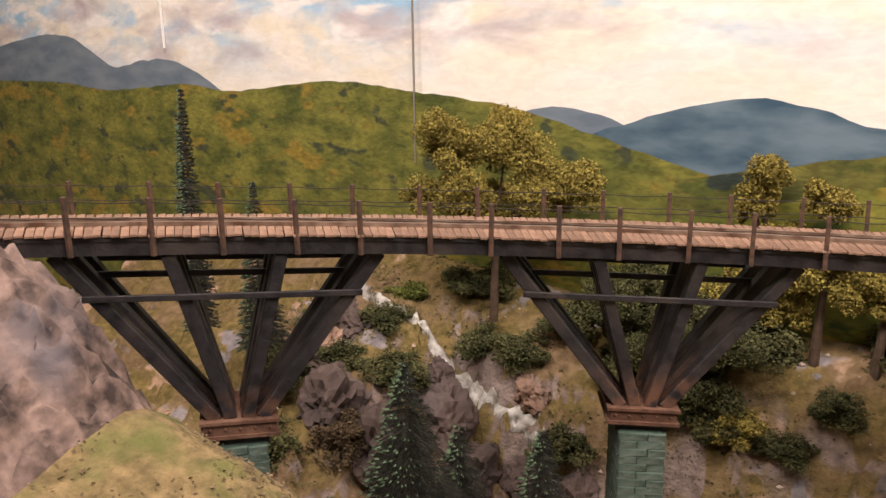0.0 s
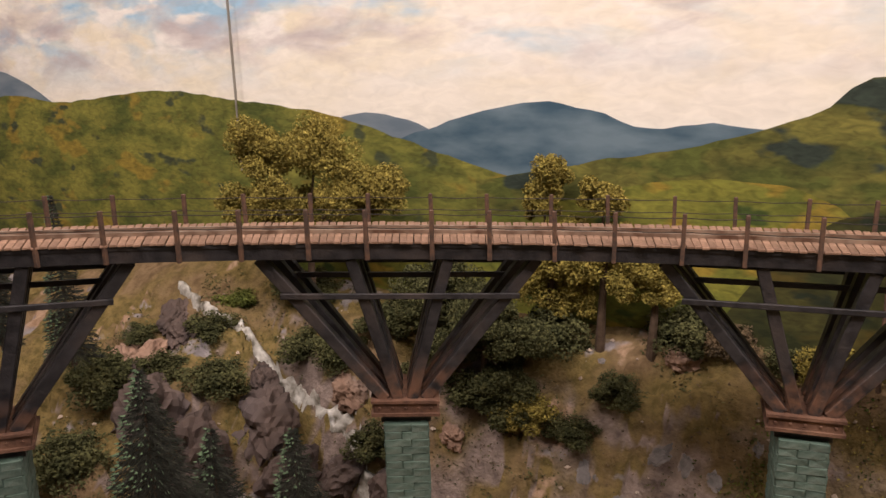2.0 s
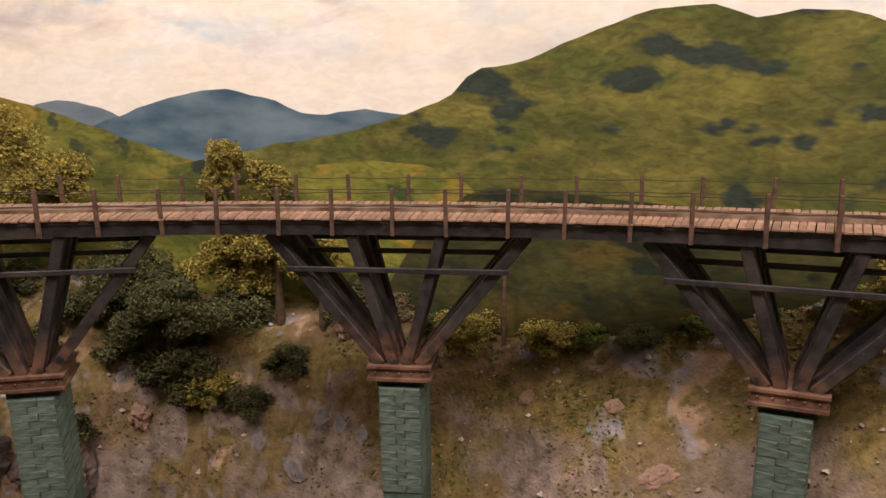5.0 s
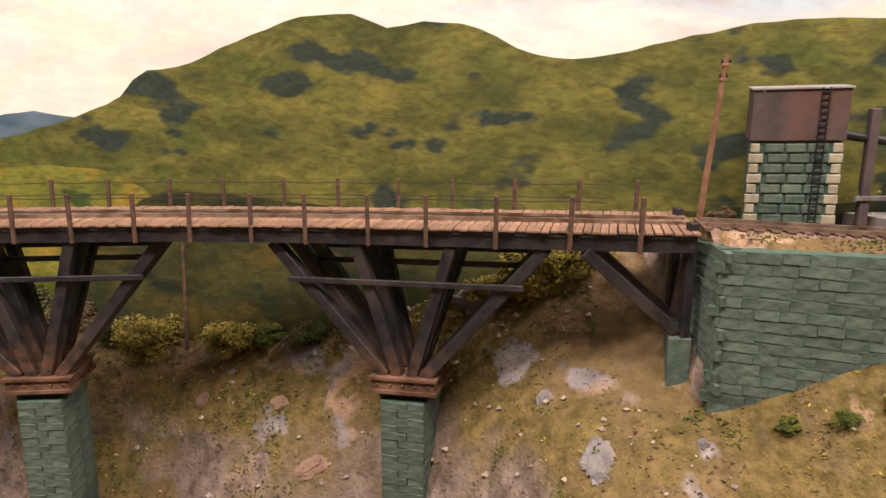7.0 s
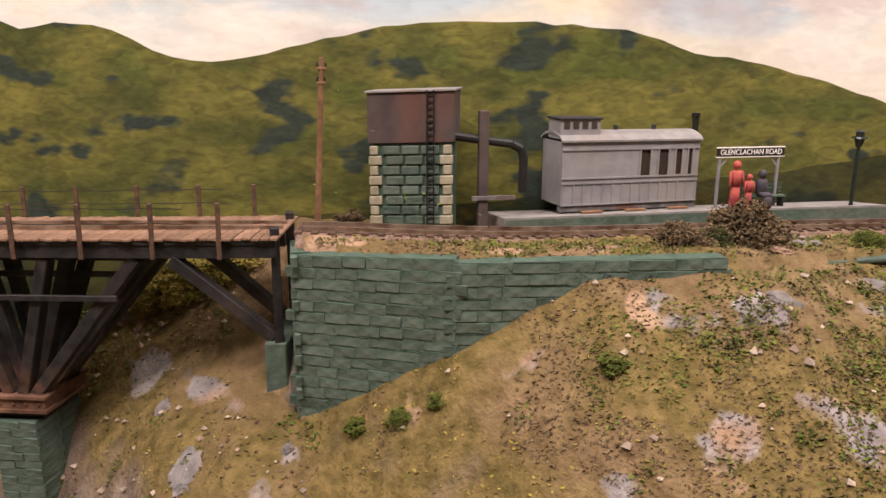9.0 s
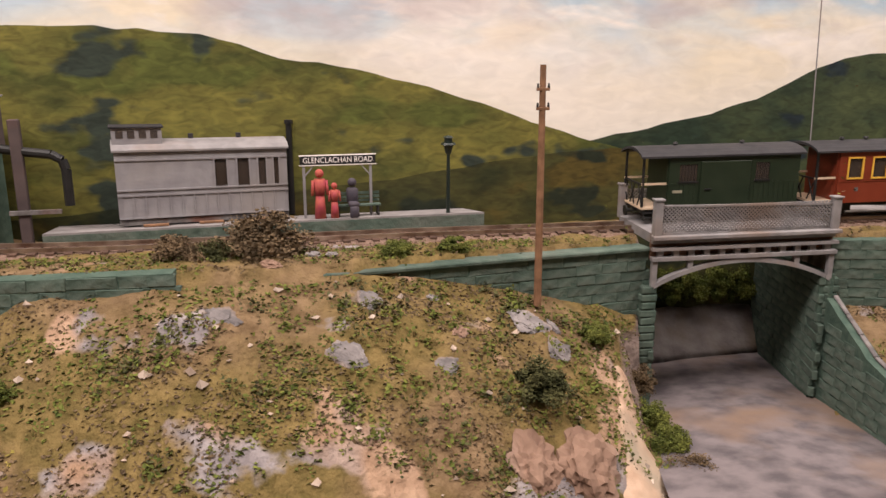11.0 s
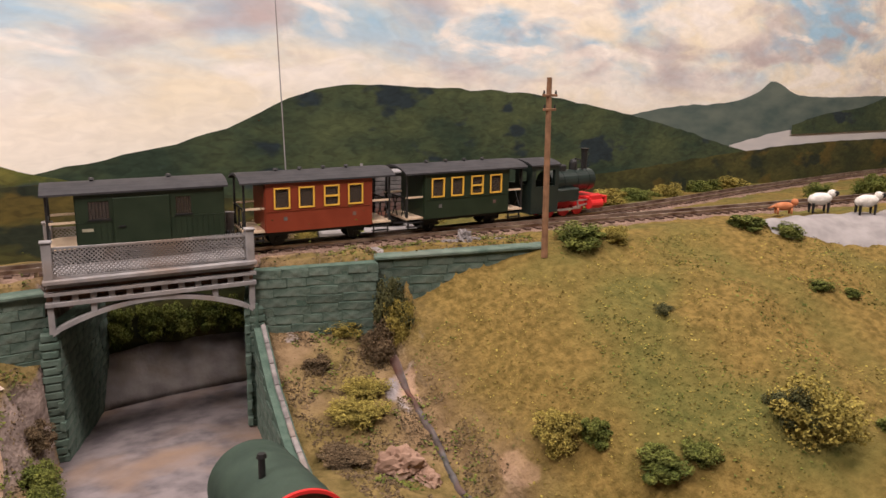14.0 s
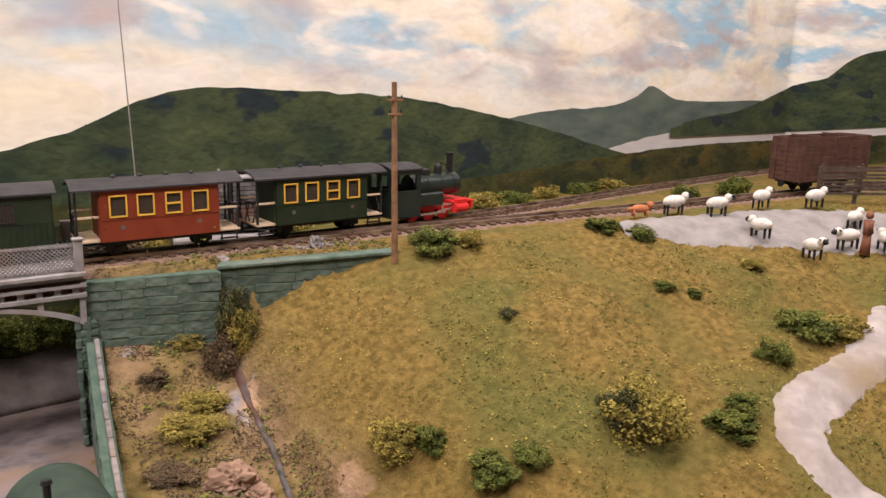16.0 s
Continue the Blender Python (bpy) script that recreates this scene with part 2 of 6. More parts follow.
def arc(a, r=BR):
    a = radians(a)
    return Vector((BX + r * math.sin(a), BY + r * math.cos(a), 0))


def spline(pts, step=0.6):
    """Points every step along a smooth curve through pts."""
    out = []
    P = [Vector(p) for p in pts]
    P = [P[0] * 2 - P[1]] + P + [P[-1] * 2 - P[-2]]
    for i in range(1, len(P) - 2):
        n = max(2, int((P[i + 1] - P[i]).length * 4))
        for k in range(n):
            t = k / n
            a, b, c, d = P[i - 1:i + 3]
            out.append(0.5 * ((2 * b) + (c - a) * t + (2 * a - 5 * b + 4 * c - d) * t * t + (3 * b - a - 3 * c + d) * t ** 3))
    out.append(P[-2])
    res, acc = [out[0]], 0.0
    for p, q in zip(out, out[1:]):
        seg = (q - p).length
        while acc + seg >= step:
            u = (step - acc) / seg
            p = p.lerp(q, u)
            res.append(p.copy())
            seg = (q - p).length
            acc = 0.0
        acc += seg
    return res


ZR = 1.0
MAIN_PTS = [(*arc(a)[:2], ZR) for a in range(-64, 22, 6)] + [(61.5, 46.3, ZR), (71.5, 43.4, 0.85), (84, 42.3, 0.1), (95, 42.4, -0.25), (111, 42.3, -0.45), (129.5, 39.7, -0.6),
            (143.5, 37.2, -0.6), (158, 34.8, -0.6), (175, 33.8, -0.6), (195, 35.2, -0.6), (215, 38.5, -0.6), (240, 41.5, -0.6), (262, 43.5, -0.6), (300, 43, -0.6)]
MAIN = spline(MAIN_PTS, 0.55)
SIDING = spline([(146, 36.6, -0.6), (158, 33.6, -0.6), (170, 30.3, -0.6), (184, 26, -0.6), (200, 21, -0.6), (222, 14.5, -0.6), (250, 5, -0.6)], 0.55)


def track_at(x, path=MAIN):
    """Point and heading of the track at world x."""
    for p, q in zip(path, path[1:]):
        if q.x >= x:
            u = (x - p.x) / (q.x - p.x)
            return p.lerp(q, u), math.degrees(math.atan2(q.y - p.y, q.x - p.x))
    return path[-1], 0.0


def backdrop_y(x):
    return lerp_table(x, BACKDROP[:-1])


# ---- terrain ----
RIM = [(60, 44), (70.6, 39.1), (80, 34.1), (96, 31.3), (108, 33.2), (117, 34.7), (128.6, 35.4), (142.6, 32.7), (151, 28.8), (164, 23.5), (195, 15), (230, 2), (330, -40)]
RIMK = [(72, 0.8), (126, 0.8), (145, 0.55), (155, 0.53), (168, 0.47), (200, 0.4), (330, 0.3)]
FRONT = [(68, -13.2), (70, -12), (80, -6.2), (88, -1.7), (95, -1.5), (108, -2.2), (117, -3.6), (128, -6.6), (142, -6.4), (150.5, -7.6), (152, -6.2), (158, -3.2), (163.5, -1.7), (330, -1.7)]
TRACKZ = [(72, 0.2), (84, -0.6), (111, -1.2), (150, -1.35), (330, -1.35)]
BANKZ = [(-200, -16), (-80, -11), (-45, -8), (-20, -11), (5, -12), (17, -11.2), (30, -13.6), (45, -11.3), (55, -7.5), (66, -3), (74, -0.3), (90, -0.6)]


def road_c(y):
    return 135.6 + 0.43 * (y - 34)


def wall_r(y):
    return 142.3 + 0.253 * (min(y, 34) - 31.9)


def ground(x, y):
    yb = backdrop_y(x)
    # gorge: far bank falling towards the viewer
    d = yb - y
    zg = lerp_table(x, BANKZ) - 0.62 * max(0.0, d - 2) - 1.6 * fbm(x, y, 3.1, 0.05) * sstep(0, 14, d)
    zg -= 0.05 * max(0.0, d - 3) ** 2 * sstep(63, 48, x) * sstep(-45, -15, x)
    if x < 40:
        zg += 2.4 * fbm(x, y, 7.7, 0.11, 3) * sstep(2, 12, d)
        crag_amount = sstep(3, 9, d) * sstep(40, 22, x) * sstep(-0.15, 0.35, fbm(x, y, 13.0, 0.07, 3))
        if crag_amount > 0:
            # broken ledges: steep steps with jagged lips
            u = (zg + 2.0 * fbm(x, y, 17.0, 0.3, 4)) / 3.2
            k = math.floor(u)
            zg += crag_amount * (3.2 * (k + sstep(0.35, 0.75, u - k)) - 3.2 * u + 1.3 * abs(fbm(x, y, 19.0, 0.5, 4)))
    # stream bed
    sx = -40 + (78 - y) * 1.25
    zg -= 2.5 * math.exp(-((x - sx) / 4.0) ** 2) * sstep(0, 8, d) * sstep(25, -10, x)
    zg = max(zg, -40 + 2 * fbm(x, y, 1.0, 0.08))
    if x < 64:
        return zg
    ye = lerp_table(x, RIM)
    top = lerp_table(x, TRACKZ)
    e = ye - y
    if e < -0.4:
        zp = top - 0.25 * sstep(-3.0, -0.4, e)
        w = sstep(70.3, 71.3, x)
    else:
        e = max(0.0, e)
        zp = lerp_table(x, FRONT) - lerp_table(x, RIMK) * e + 0.8 * fbm(x, y, 2.0, 0.13) * sstep(0, 4, e)
        if 88 < x < 127:
            zp += 1.6 * math.sin((x - 88) / 39 * math.pi) * sstep(0, 6, e) * sstep(24, 8, e)
        w = sstep(65, 72, x)
    zp = max(zp, -30)
    if 130 < x < 149 and y < 22:
        zp = max(zp, -13.7 - 0.35 * max(0.0, x - 143) + 0.4 * fbm(x, y, 2.0, 0.2))
    # cutting of the road under the small bridge
    o = x - road_c(y)
    if y < 60 and zp > -14.6:
        if o < 0:
            c = sstep(-6.2, -10.0, o) if y < 33 else sstep(-7.3, -7.8, o)
        else:
            c = sstep(0.7, 1.2, x - wall_r(y)) if y < 32 else sstep(7.7, 8.2, o)
        zp = -14.6 * (1 - c) + zp * c
    return zg * (1 - w) + zp * w


def terrain_mat():
    """Scatter-covered plaster: grass, earth and bare rock by noise, steepness and district."""
    m = bpy.data.materials.new("scenic_ground")
    m.use_nodes = True
    nt = m.node_tree
    N, L = nt.nodes, nt.links
    b = N["Principled BSDF"]
    b.inputs["Roughness"].default_value = 0.95
    b.inputs["Specular IOR Level"].default_value = 0.1
    geo = N.new("ShaderNodeNewGeometry")

    def nz(scale, detail=6.0):
        n = N.new("ShaderNodeTexNoise")
        n.inputs["Scale"].default_value, n.inputs["Detail"].default_value = scale, detail
        L.new(geo.outputs["Position"], n.inputs["Vector"])
        return n.outputs["Fac"]

    def ramp(fac, a, bb, ca, cb):
        r = N.new("ShaderNodeValToRGB")
        r.color_ramp.elements[0].position, r.color_ramp.elements[1].position = a, bb
        r.color_ramp.elements[0].color, r.color_ramp.elements[1].color = (*ca, 1), (*cb, 1)
        L.new(fac, r.inputs[0])
        return r.outputs[0]

    def mix(fac, a, bb):
        x = N.new("ShaderNodeMix")
        x.data_type = "RGBA"
        L.new(fac, x.inputs[0])
        L.new(a, x.inputs[6])
        L.new(bb, x.inputs[7])
        return x.outputs[2]

    def rng(v, a, bb):
        x = N.new("ShaderNodeMapRange")
        x.interpolation_type = "SMOOTHSTEP"
        x.inputs[1].default_value, x.inputs[2].default_value = a, bb
        L.new(v, x.inputs[0])
        return x.outputs[0]

    W = (0, 0, 0), (1, 1, 1)
    sep = N.new("ShaderNodeSeparateXYZ")
    L.new(geo.outputs["Position"], sep.inputs[0])
    sepn = N.new("ShaderNodeSeparateXYZ")
    L.new(geo.outputs["Normal"], sepn.inputs[0])
    grass = ramp(nz(95), 0.35, 0.65, (0.105, 0.08, 0.027), (0.21, 0.15, 0.058))
    earth = ramp(nz(70), 0.35, 0.65, (0.125, 0.082, 0.042), (0.235, 0.16, 0.088))
    rock = ramp(nz(55), 0.3, 0.7, (0.11, 0.082, 0.07), (0.34, 0.265, 0.225))
    field = ramp(nz(160), 0.35, 0.65, (0.105, 0.075, 0.020), (0.205, 0.14, 0.042))
    fgreen = ramp(nz(130), 0.35, 0.65, (0.075, 0.075, 0.02), (0.135, 0.12, 0.034))
    field = mix(ramp(nz(10), 0.45, 0.66, *W), field, fgreen)
    col = mix(ramp(nz(11), 0.46, 0.62, *W), grass, earth)
    pale = ramp(nz(48), 0.3, 0.7, (0.165, 0.145, 0.145), (0.33, 0.295, 0.285))
    sand = ramp(nz(60), 0.3, 0.7, (0.25, 0.155, 0.095), (0.44, 0.30, 0.20))
    col = mix(ramp(nz(16, 8.0), 0.59, 0.63, *W), col, mix(ramp(nz(13, 2.0), 0.46, 0.52, *W), pale, sand))
    col = mix(rng(sepn.outputs[2], 0.62, 0.42), col, rock)
    col = mix(rng(sep.outputs[0], 1.50, 1.56), col, field)
    L.new(col, b.inputs["Base Color"])
    bp = N.new("ShaderNodeBump")
    bp.inputs["Strength"].default_value, bp.inputs["Distance"].default_value = 0.9, 0.003
    L.new(nz(260, 8.0), bp.inputs["Height"])
    L.new(bp.outputs[0], b.inputs["Normal"])
    return m


def build_terrain():
    y0 = -42.0
    xs = [-110.0 + k for k in range(46)] + [-64 + 0.5 * k for k in range(434)] + [153.0 + k for k in range(183)]
    bm = B()
    prev = None
    for x in xs:
        yb = backdrop_y(x) + 0.6
        ny = 170
        row = []
        for j in range(ny + 1):
            y = y0 + (yb - y0) * j / ny
            z = ground(x, y) + 0.25 * fbm(x, y, 5.0, 0.5, 3)
            row.append(bm.verts.new((x, y, z)))
        if prev:
            for j in range(ny):
                bm.faces.new((prev[j], row[j], row[j + 1], prev[j + 1]))
        prev = row
    return tagged(part("ground", settle(bm), terrain_mat(), smooth=True), "rocky model landscape with scattered grass and bare earth", "ground", kind="structure")


build_terrain()


# ---- painted backdrop ----
def paint_mat(name, dark, light, patch, scale, thr=0.6, stretch=(1, 1, 2.2), gold=None):
    """Brush-painted hillside: streaky greens with dark scrub patches."""
    m = mat(name, dark, light, scale, 0.8, c3=None, bump=0.05, stretch=stretch, detail=4.0)
    nt = m.node_tree
    N, L = nt.nodes, nt.links
    b = N["Principled BSDF"]
    prev = b.inputs["Base Color"].links[0].from_socket
    tc = N.new("ShaderNodeTexCoord")
    mp = N.new("ShaderNodeMapping")
    mp.inputs["Scale"].default_value = (1, 1, 2.0)
    L.new(tc.outputs["Object"], mp.inputs[0])
    for k, (c, sc, th, seed) in enumerate(((gold, 11, 0.56, 3.0), (patch, 15, thr, 8.0))):
        if c is None:
            continue
        n = N.new("ShaderNodeTexNoise")
        n.noise_dimensions = "4D"
        n.inputs["W"].default_value = seed
        n.inputs["Scale"].default_value, n.inputs["Detail"].default_value = sc, 3.0
        L.new(mp.outputs[0], n.inputs["Vector"])
        r = N.new("ShaderNodeValToRGB")
        r.color_ramp.elements[0].position, r.color_ramp.elements[1].position = th, th + 0.05
        L.new(n.outputs["Fac"], r.inputs[0])
        x = N.new("ShaderNodeMix")
        x.data_type = "RGBA"
        L.new(r.outputs[0], x.inputs[0])
        L.new(prev, x.inputs[6])
        x.inputs[7].default_value = (*c, 1)
        prev = x.outputs[2]
    L.new(brushed(nt, tc.outputs["Object"], prev, 75, 0.35), b.inputs["Base Color"])
    return m


def brushed(nt, src, colour, scale, amount):
    """Fine brush strokes: varies the colour's value a little, longer across than up."""
    N, L = nt.nodes, nt.links
    mp = N.new("ShaderNodeMapping")
    mp.inputs["Scale"].default_value = (1, 1, 2.4)
    mp.inputs["Rotation"].default_value = (0, 0.35, 0)
    L.new(src, mp.inputs[0])
    n = N.new("ShaderNodeTexNoise")
    n.inputs["Scale"].default_value, n.inputs["Detail"].default_value, n.inputs["Distortion"].default_value = scale, 8.0, 0.8
    L.new(mp.outputs[0], n.inputs["Vector"])
    mr = N.new("ShaderNodeMapRange")
    mr.inputs[1].default_value, mr.inputs[2].default_value = 0.3, 0.7
    mr.inputs[3].default_value, mr.inputs[4].default_value = 1 - amount, 1 + amount
    L.new(n.outputs["Fac"], mr.inputs[0])
    hs = N.new("ShaderNodeHueSaturation")
    L.new(mr.outputs[0], hs.inputs["Value"])
    L.new(colour, hs.inputs["Color"])
    return hs.outputs[0]


def sky_mat():
    m = bpy.data.materials.new("painted_sky")
    m.use_nodes = True
    nt = m.node_tree
    N, L = nt.nodes, nt.links
    b = N["Principled BSDF"]
    b.inputs["Roughness"].default_value = 0.8
    b.inputs["Specular IOR Level"].default_value = 0.15
    tc = N.new("ShaderNodeTexCoord")
    mp = N.new("ShaderNodeMapping")
    mp.inputs["Scale"].default_value = (1, 1, 2.8)
    L.new(tc.outputs["Object"], mp.inputs[0])
    sep = N.new("ShaderNodeSeparateXYZ")
    L.new(tc.outputs["Object"], sep.inputs[0])

    def layer(prev, colour, scale, lo, hi, seed, z0, z1, x0=None, x1=None):
        n = N.new("ShaderNodeTexNoise")
        n.noise_dimensions = "4D"
        n.inputs["W"].default_value = seed
        n.inputs["Scale"].default_value, n.inputs["Detail"].default_value = scale, 6.0
        n.inputs["Distortion"].default_value = 0.6
        L.new(mp.outputs[0], n.inputs["Vector"])
        r = N.new("ShaderNodeValToRGB")
        r.color_ramp.elements[0].position, r.color_ramp.elements[1].position = lo, hi
        L.new(n.outputs["Fac"], r.inputs[0])
        g = N.new("ShaderNodeMapRange")
        g.inputs[1].default_value, g.inputs[2].default_value = z0, z1
        L.new(sep.outputs[2], g.inputs[0])
        mu = N.new("ShaderNodeMath")
        mu.operation = "MULTIPLY"
        L.new(r.outputs[0], mu.inputs[0])
        L.new(g.outputs[0], mu.inputs[1])
        x = N.new("ShaderNodeMix")
        x.data_type = "RGBA"
        L.new(mu.outputs[0], x.inputs[0])
        if prev is None:
            x.inputs[6].default_value = (0.86, 0.80, 0.70, 1)
        else:
            L.new(prev, x.inputs[6])
        x.inputs[7].default_value = (*colour, 1)
        return x.outputs[2]

    c = layer(None, (0.36, 0.55, 0.70), 4.5, 0.44, 0.56, 1.0, 0.10, 0.20)
    c = layer(c, (0.82, 0.74, 0.58), 6.0, 0.45, 0.65, 4.0, 0.05, 0.12)
    c = layer(c, (0.86, 0.82, 0.76), 9.0, 0.50, 0.60, 6.0, 0.08, 0.16)
    c = layer(c, (0.50, 0.43, 0.43), 7.0, 0.50, 0.70, 2.5, 0.10, 0.16)
    L.new(brushed(nt, tc.outputs["Object"], c, 45, 0.07), b.inputs["Base Color"])
    return m


def strip(zlow, ztop, off, xa, xb, step=1.5):
    """A sheet that follows the backdrop, off cm before it, from zlow to ztop(x)."""
    bm = B()
    prev = None
    x = xa
    while x <= xb + 1e-6:
        y0 = backdrop_y(x)
        zt = ztop(x)
        v0 = bm.verts.new((x, y0 - off, zlow))
        v1 = bm.verts.new((x, y0 - off, max(zt, zlow + 0.02)))
        if prev:
            bm.faces.new((prev[0], v0, v1, prev[1]))
        prev = (v0, v1)
        x += step
    return bm


def smooth_table(tab, rough=0.25):
    def f(x):
        if x <= tab[0][0]:
            return tab[0][1]
        for i in range(len(tab) - 1):
            if x <= tab[i + 1][0]:
                (x0, y0), (x1, y1) = tab[i], tab[i + 1]
                ya = tab[i - 1] if i else tab[i]
                yb = tab[i + 2] if i + 2 < len(tab) else tab[i + 1]
                m0 = (y1 - ya[1]) / (x1 - ya[0])
                m1 = (yb[1] - y0) / (yb[0] - x0)
                h = x1 - x0
                t = (x - x0) / h
                y = (2 * t ** 3 - 3 * t * t + 1) * y0 + (t ** 3 - 2 * t * t + t) * h * m0 + (3 * t * t - 2 * t ** 3) * y1 + (t ** 3 - t * t) * h * m1
                return y + rough * fbm(x, 0, 9.0, 0.35, 3)
        return tab[-1][1]
    return f


def build_backdrop():
    bd = thing("backdrop", label="painted backdrop board of clouds, hills and lake", category="backdrop", kind="structure")
    part("sky_board", strip(-40, lambda x: 62.0, 0.0, -200, 330, 1.0), sky_mat(), bd, smooth=True)
    part("end_board", box(B(), (337.5, -20, 10), (0.6, 82, 104)), sky_mat(), bd)
    far = mat("paint_far_blue", (0.13, 0.17, 0.21), (0.21, 0.25, 0.28), 14, 0.8, bump=0.04, stretch=(1, 1, 3))
    blue = mat("paint_blue", (0.045, 0.09, 0.13), (0.15, 0.21, 0.25), 12, 0.8, bump=0.04, stretch=(1, 1, 3))
    green = paint_mat("paint_green", (0.07, 0.085, 0.017), (0.20, 0.19, 0.036), (0.05, 0.06, 0.028), 15, 0.60, gold=(0.23, 0.17, 0.028))
    green2 = paint_mat("paint_green_mountain", (0.062, 0.07, 0.016), (0.165, 0.15, 0.032), (0.03, 0.042, 0.03), 15, 0.56, gold=(0.085, 0.098, 0.02))
    dark = paint_mat("paint_dark_green", (0.020, 0.036, 0.020), (0.058, 0.075, 0.030), (0.014, 0.024, 0.028), 14, 0.58)
    teal = mat("paint_teal", (0.065, 0.095, 0.085), (0.125, 0.15, 0.125), 14, 0.8, bump=0.04, stretch=(1, 1, 3))
    lake = mat("paint_lake", (0.50, 0.48, 0.48), (0.58, 0.55, 0.53), 12, 0.8, bump=0.02, stretch=(1, 1, 5))
    # one meadow in two colours; low has the shade under the viaduct mixed in
    low = paint_mat("paint_meadow_shaded", (0.026, 0.031, 0.009), (0.064, 0.06, 0.015), (0.016, 0.022, 0.011), 16, 0.58, gold=(0.08, 0.06, 0.012))
    bright = paint_mat("paint_meadow_lit", (0.09, 0.11, 0.018), (0.22, 0.21, 0.034), (0.05, 0.075, 0.016), 12, 0.60, gold=(0.28, 0.20, 0.03))
    HILLS = [
        ("far_range", far, 0.3, [(-190, 24), (-150, 27), (-135, 26), (-126, 22.2), (-119, 19.4), (-110, 20.2), (-101, 20), (-93, 17.5), (-86, 14)], 12),
        ("far_blue_hill", far, 0.3, [(-34, 9), (-28, 11.1), (-24, 11.4), (-19, 10.5), (-12, 8)], 2),
        ("blue_mountain", blue, 0.55, [(-24, 7), (-15, 9.8), (-8, 11.6), (-3, 12.2), (2, 11.5), (9, 9.2), (14, 9.7), (20, 8.9), (28, 7)], 0),
        ("long_green_hill", green, 0.8, [(-195, 19), (-140, 17), (-122, 15.1), (-96, 15.6), (-84, 14.2), (-60, 15.2), (-45, 13.4), (-31, 11.5), (-23, 9.3), (-10, 5.2), (2, 2), (10, -2)], -30),
        ("green_mountain", green2, 0.95, [(-10, 3.5), (4, 6), (13, 7.4), (20, 9.2), (24, 10.7), (27, 13.1), (31, 13.6), (35, 15), (40, 16.6), (42, 17.3), (47, 17.2), (50, 16.1), (54, 16.2), (58, 15.5), (60, 14.2), (63, 13.3), (67, 13.1), (72, 14.2), (78, 15.3), (85, 15.7), (98, 15.0), (104, 13.3), (111, 12.1), (119, 9.9), (126, 7.5), (134, 5), (145, 2.5), (160, 0)], -30),
        ("far_teal_hill", teal, 0.3, [(190, 8), (203, 10), (213, 11.2), (228, 11.9), (234, 13.2), (239, 15.2), (246, 13.2), (259, 12.7), (276, 13), (300, 12)], 2),
        ("painted_lake", lake, 0.55, [(228, 5.2), (238, 6.6), (249, 7.4), (281, 7.0), (310, 7.2)], 2),
        ("dark_green_hill", dark, 0.7, [(118, 4), (131, 6.1), (137, 7.2), (144, 8.7), (148, 10), (153, 12.3), (160, 13.5), (168, 13.3), (183, 12.9), (192, 11.9), (202, 10.4), (215, 8), (228, 5), (240, 3)], -20),
        ("dark_crag", dark, 0.8, [(245, 8), (253, 9.5), (269, 11.1), (281, 13.8), (291, 16.3), (296, 17.6), (301, 21.6), (308, 23), (320, 26), (328, 26)], 6.5),
        ("painted_pasture", bright, 1.0, [(-40, -6), (-20, -3), (-4, 0.5), (8, 3.6), (18, 4.2), (26, 2), (32, -6)], -30),
        ("painted_meadow", low, 1.1, [(14, -14), (22, -2), (28, 1.5), (40, 1), (60, 0), (90, 1.5), (110, 3), (132, 5.2), (146, 3), (165, 2), (200, 2.5), (228, 4), (249, 4.8), (281, 4.9), (325, 4.5)], -30),
    ]
    for name, material, off, tab, zl in HILLS:
        part(name, settle(strip(zl, smooth_table(tab), off, tab[0][0], tab[-1][0])), material, bd, smooth=True)
    # joint between two boards
    part("board_joint", settle(box(B(), (-45, 85.6, 22), (0.09, 0.5, 36))), mat("joint_shadow", (0.22, 0.20, 0.17), None, 40, 0.9, bump=0), bd)
    part("board_joint", settle(box(B(), (-101.8, 99.8, 33), (0.16, 0.5, 22))), M_SIGNWHITE, bd)


build_backdrop()


# ---- the room that holds the layout ----
def room_wall(name, c, s):
    tagged(part(name, box(B(), c, s), M_WALL), "plain pale wall of the room", "wall", kind="structure")


room_wall("wall_south", (60, -260, 20), (760, 8, 400))
room_wall("wall_north", (60, 180, 20), (760, 8, 400))
room_wall("wall_west", (-320, -40, 20), (8, 440, 400))
room_wall("wall_east", (440, -40, 20), (8, 440, 400))
tagged(part("ceiling", box(B(), (60, -40, 155), (768, 448, 8)), M_WALL), "plain pale ceiling of the room", "ceiling", kind="structure")
tagged(part("floor", box(B(), (60, -40, -110), (768, 448, 8)), M_WALL), "plain floor of the room", "floor", kind="structure")


# ---- timber viaduct ----
def frame_at(a, r, z):
    """Local frame on the arc: x along, y away from the viewer."""
    p = arc(a, r)
    m = Matrix.Rotation(-radians(a), 4, "Z")
    m.translation = (p.x, p.y, z)
    return m


def deck_points():
    """Centre line of the deck with heading."""
    out = []
    for p, q in zip(MAIN, MAIN[1:]):
        if p.x > 70.8:
            break
        out.append((p, math.atan2(q.y - p.y, q.x - p.x)))
    return out


DECK = deck_points()
DW = 3.6      # half width of the deck


def offset_line(off, z, n=2):
    return [Vector((p.x - math.sin(h) * off, p.y + math.cos(h) * off, z + drop(p.y))) for p, h in DECK[::n]]


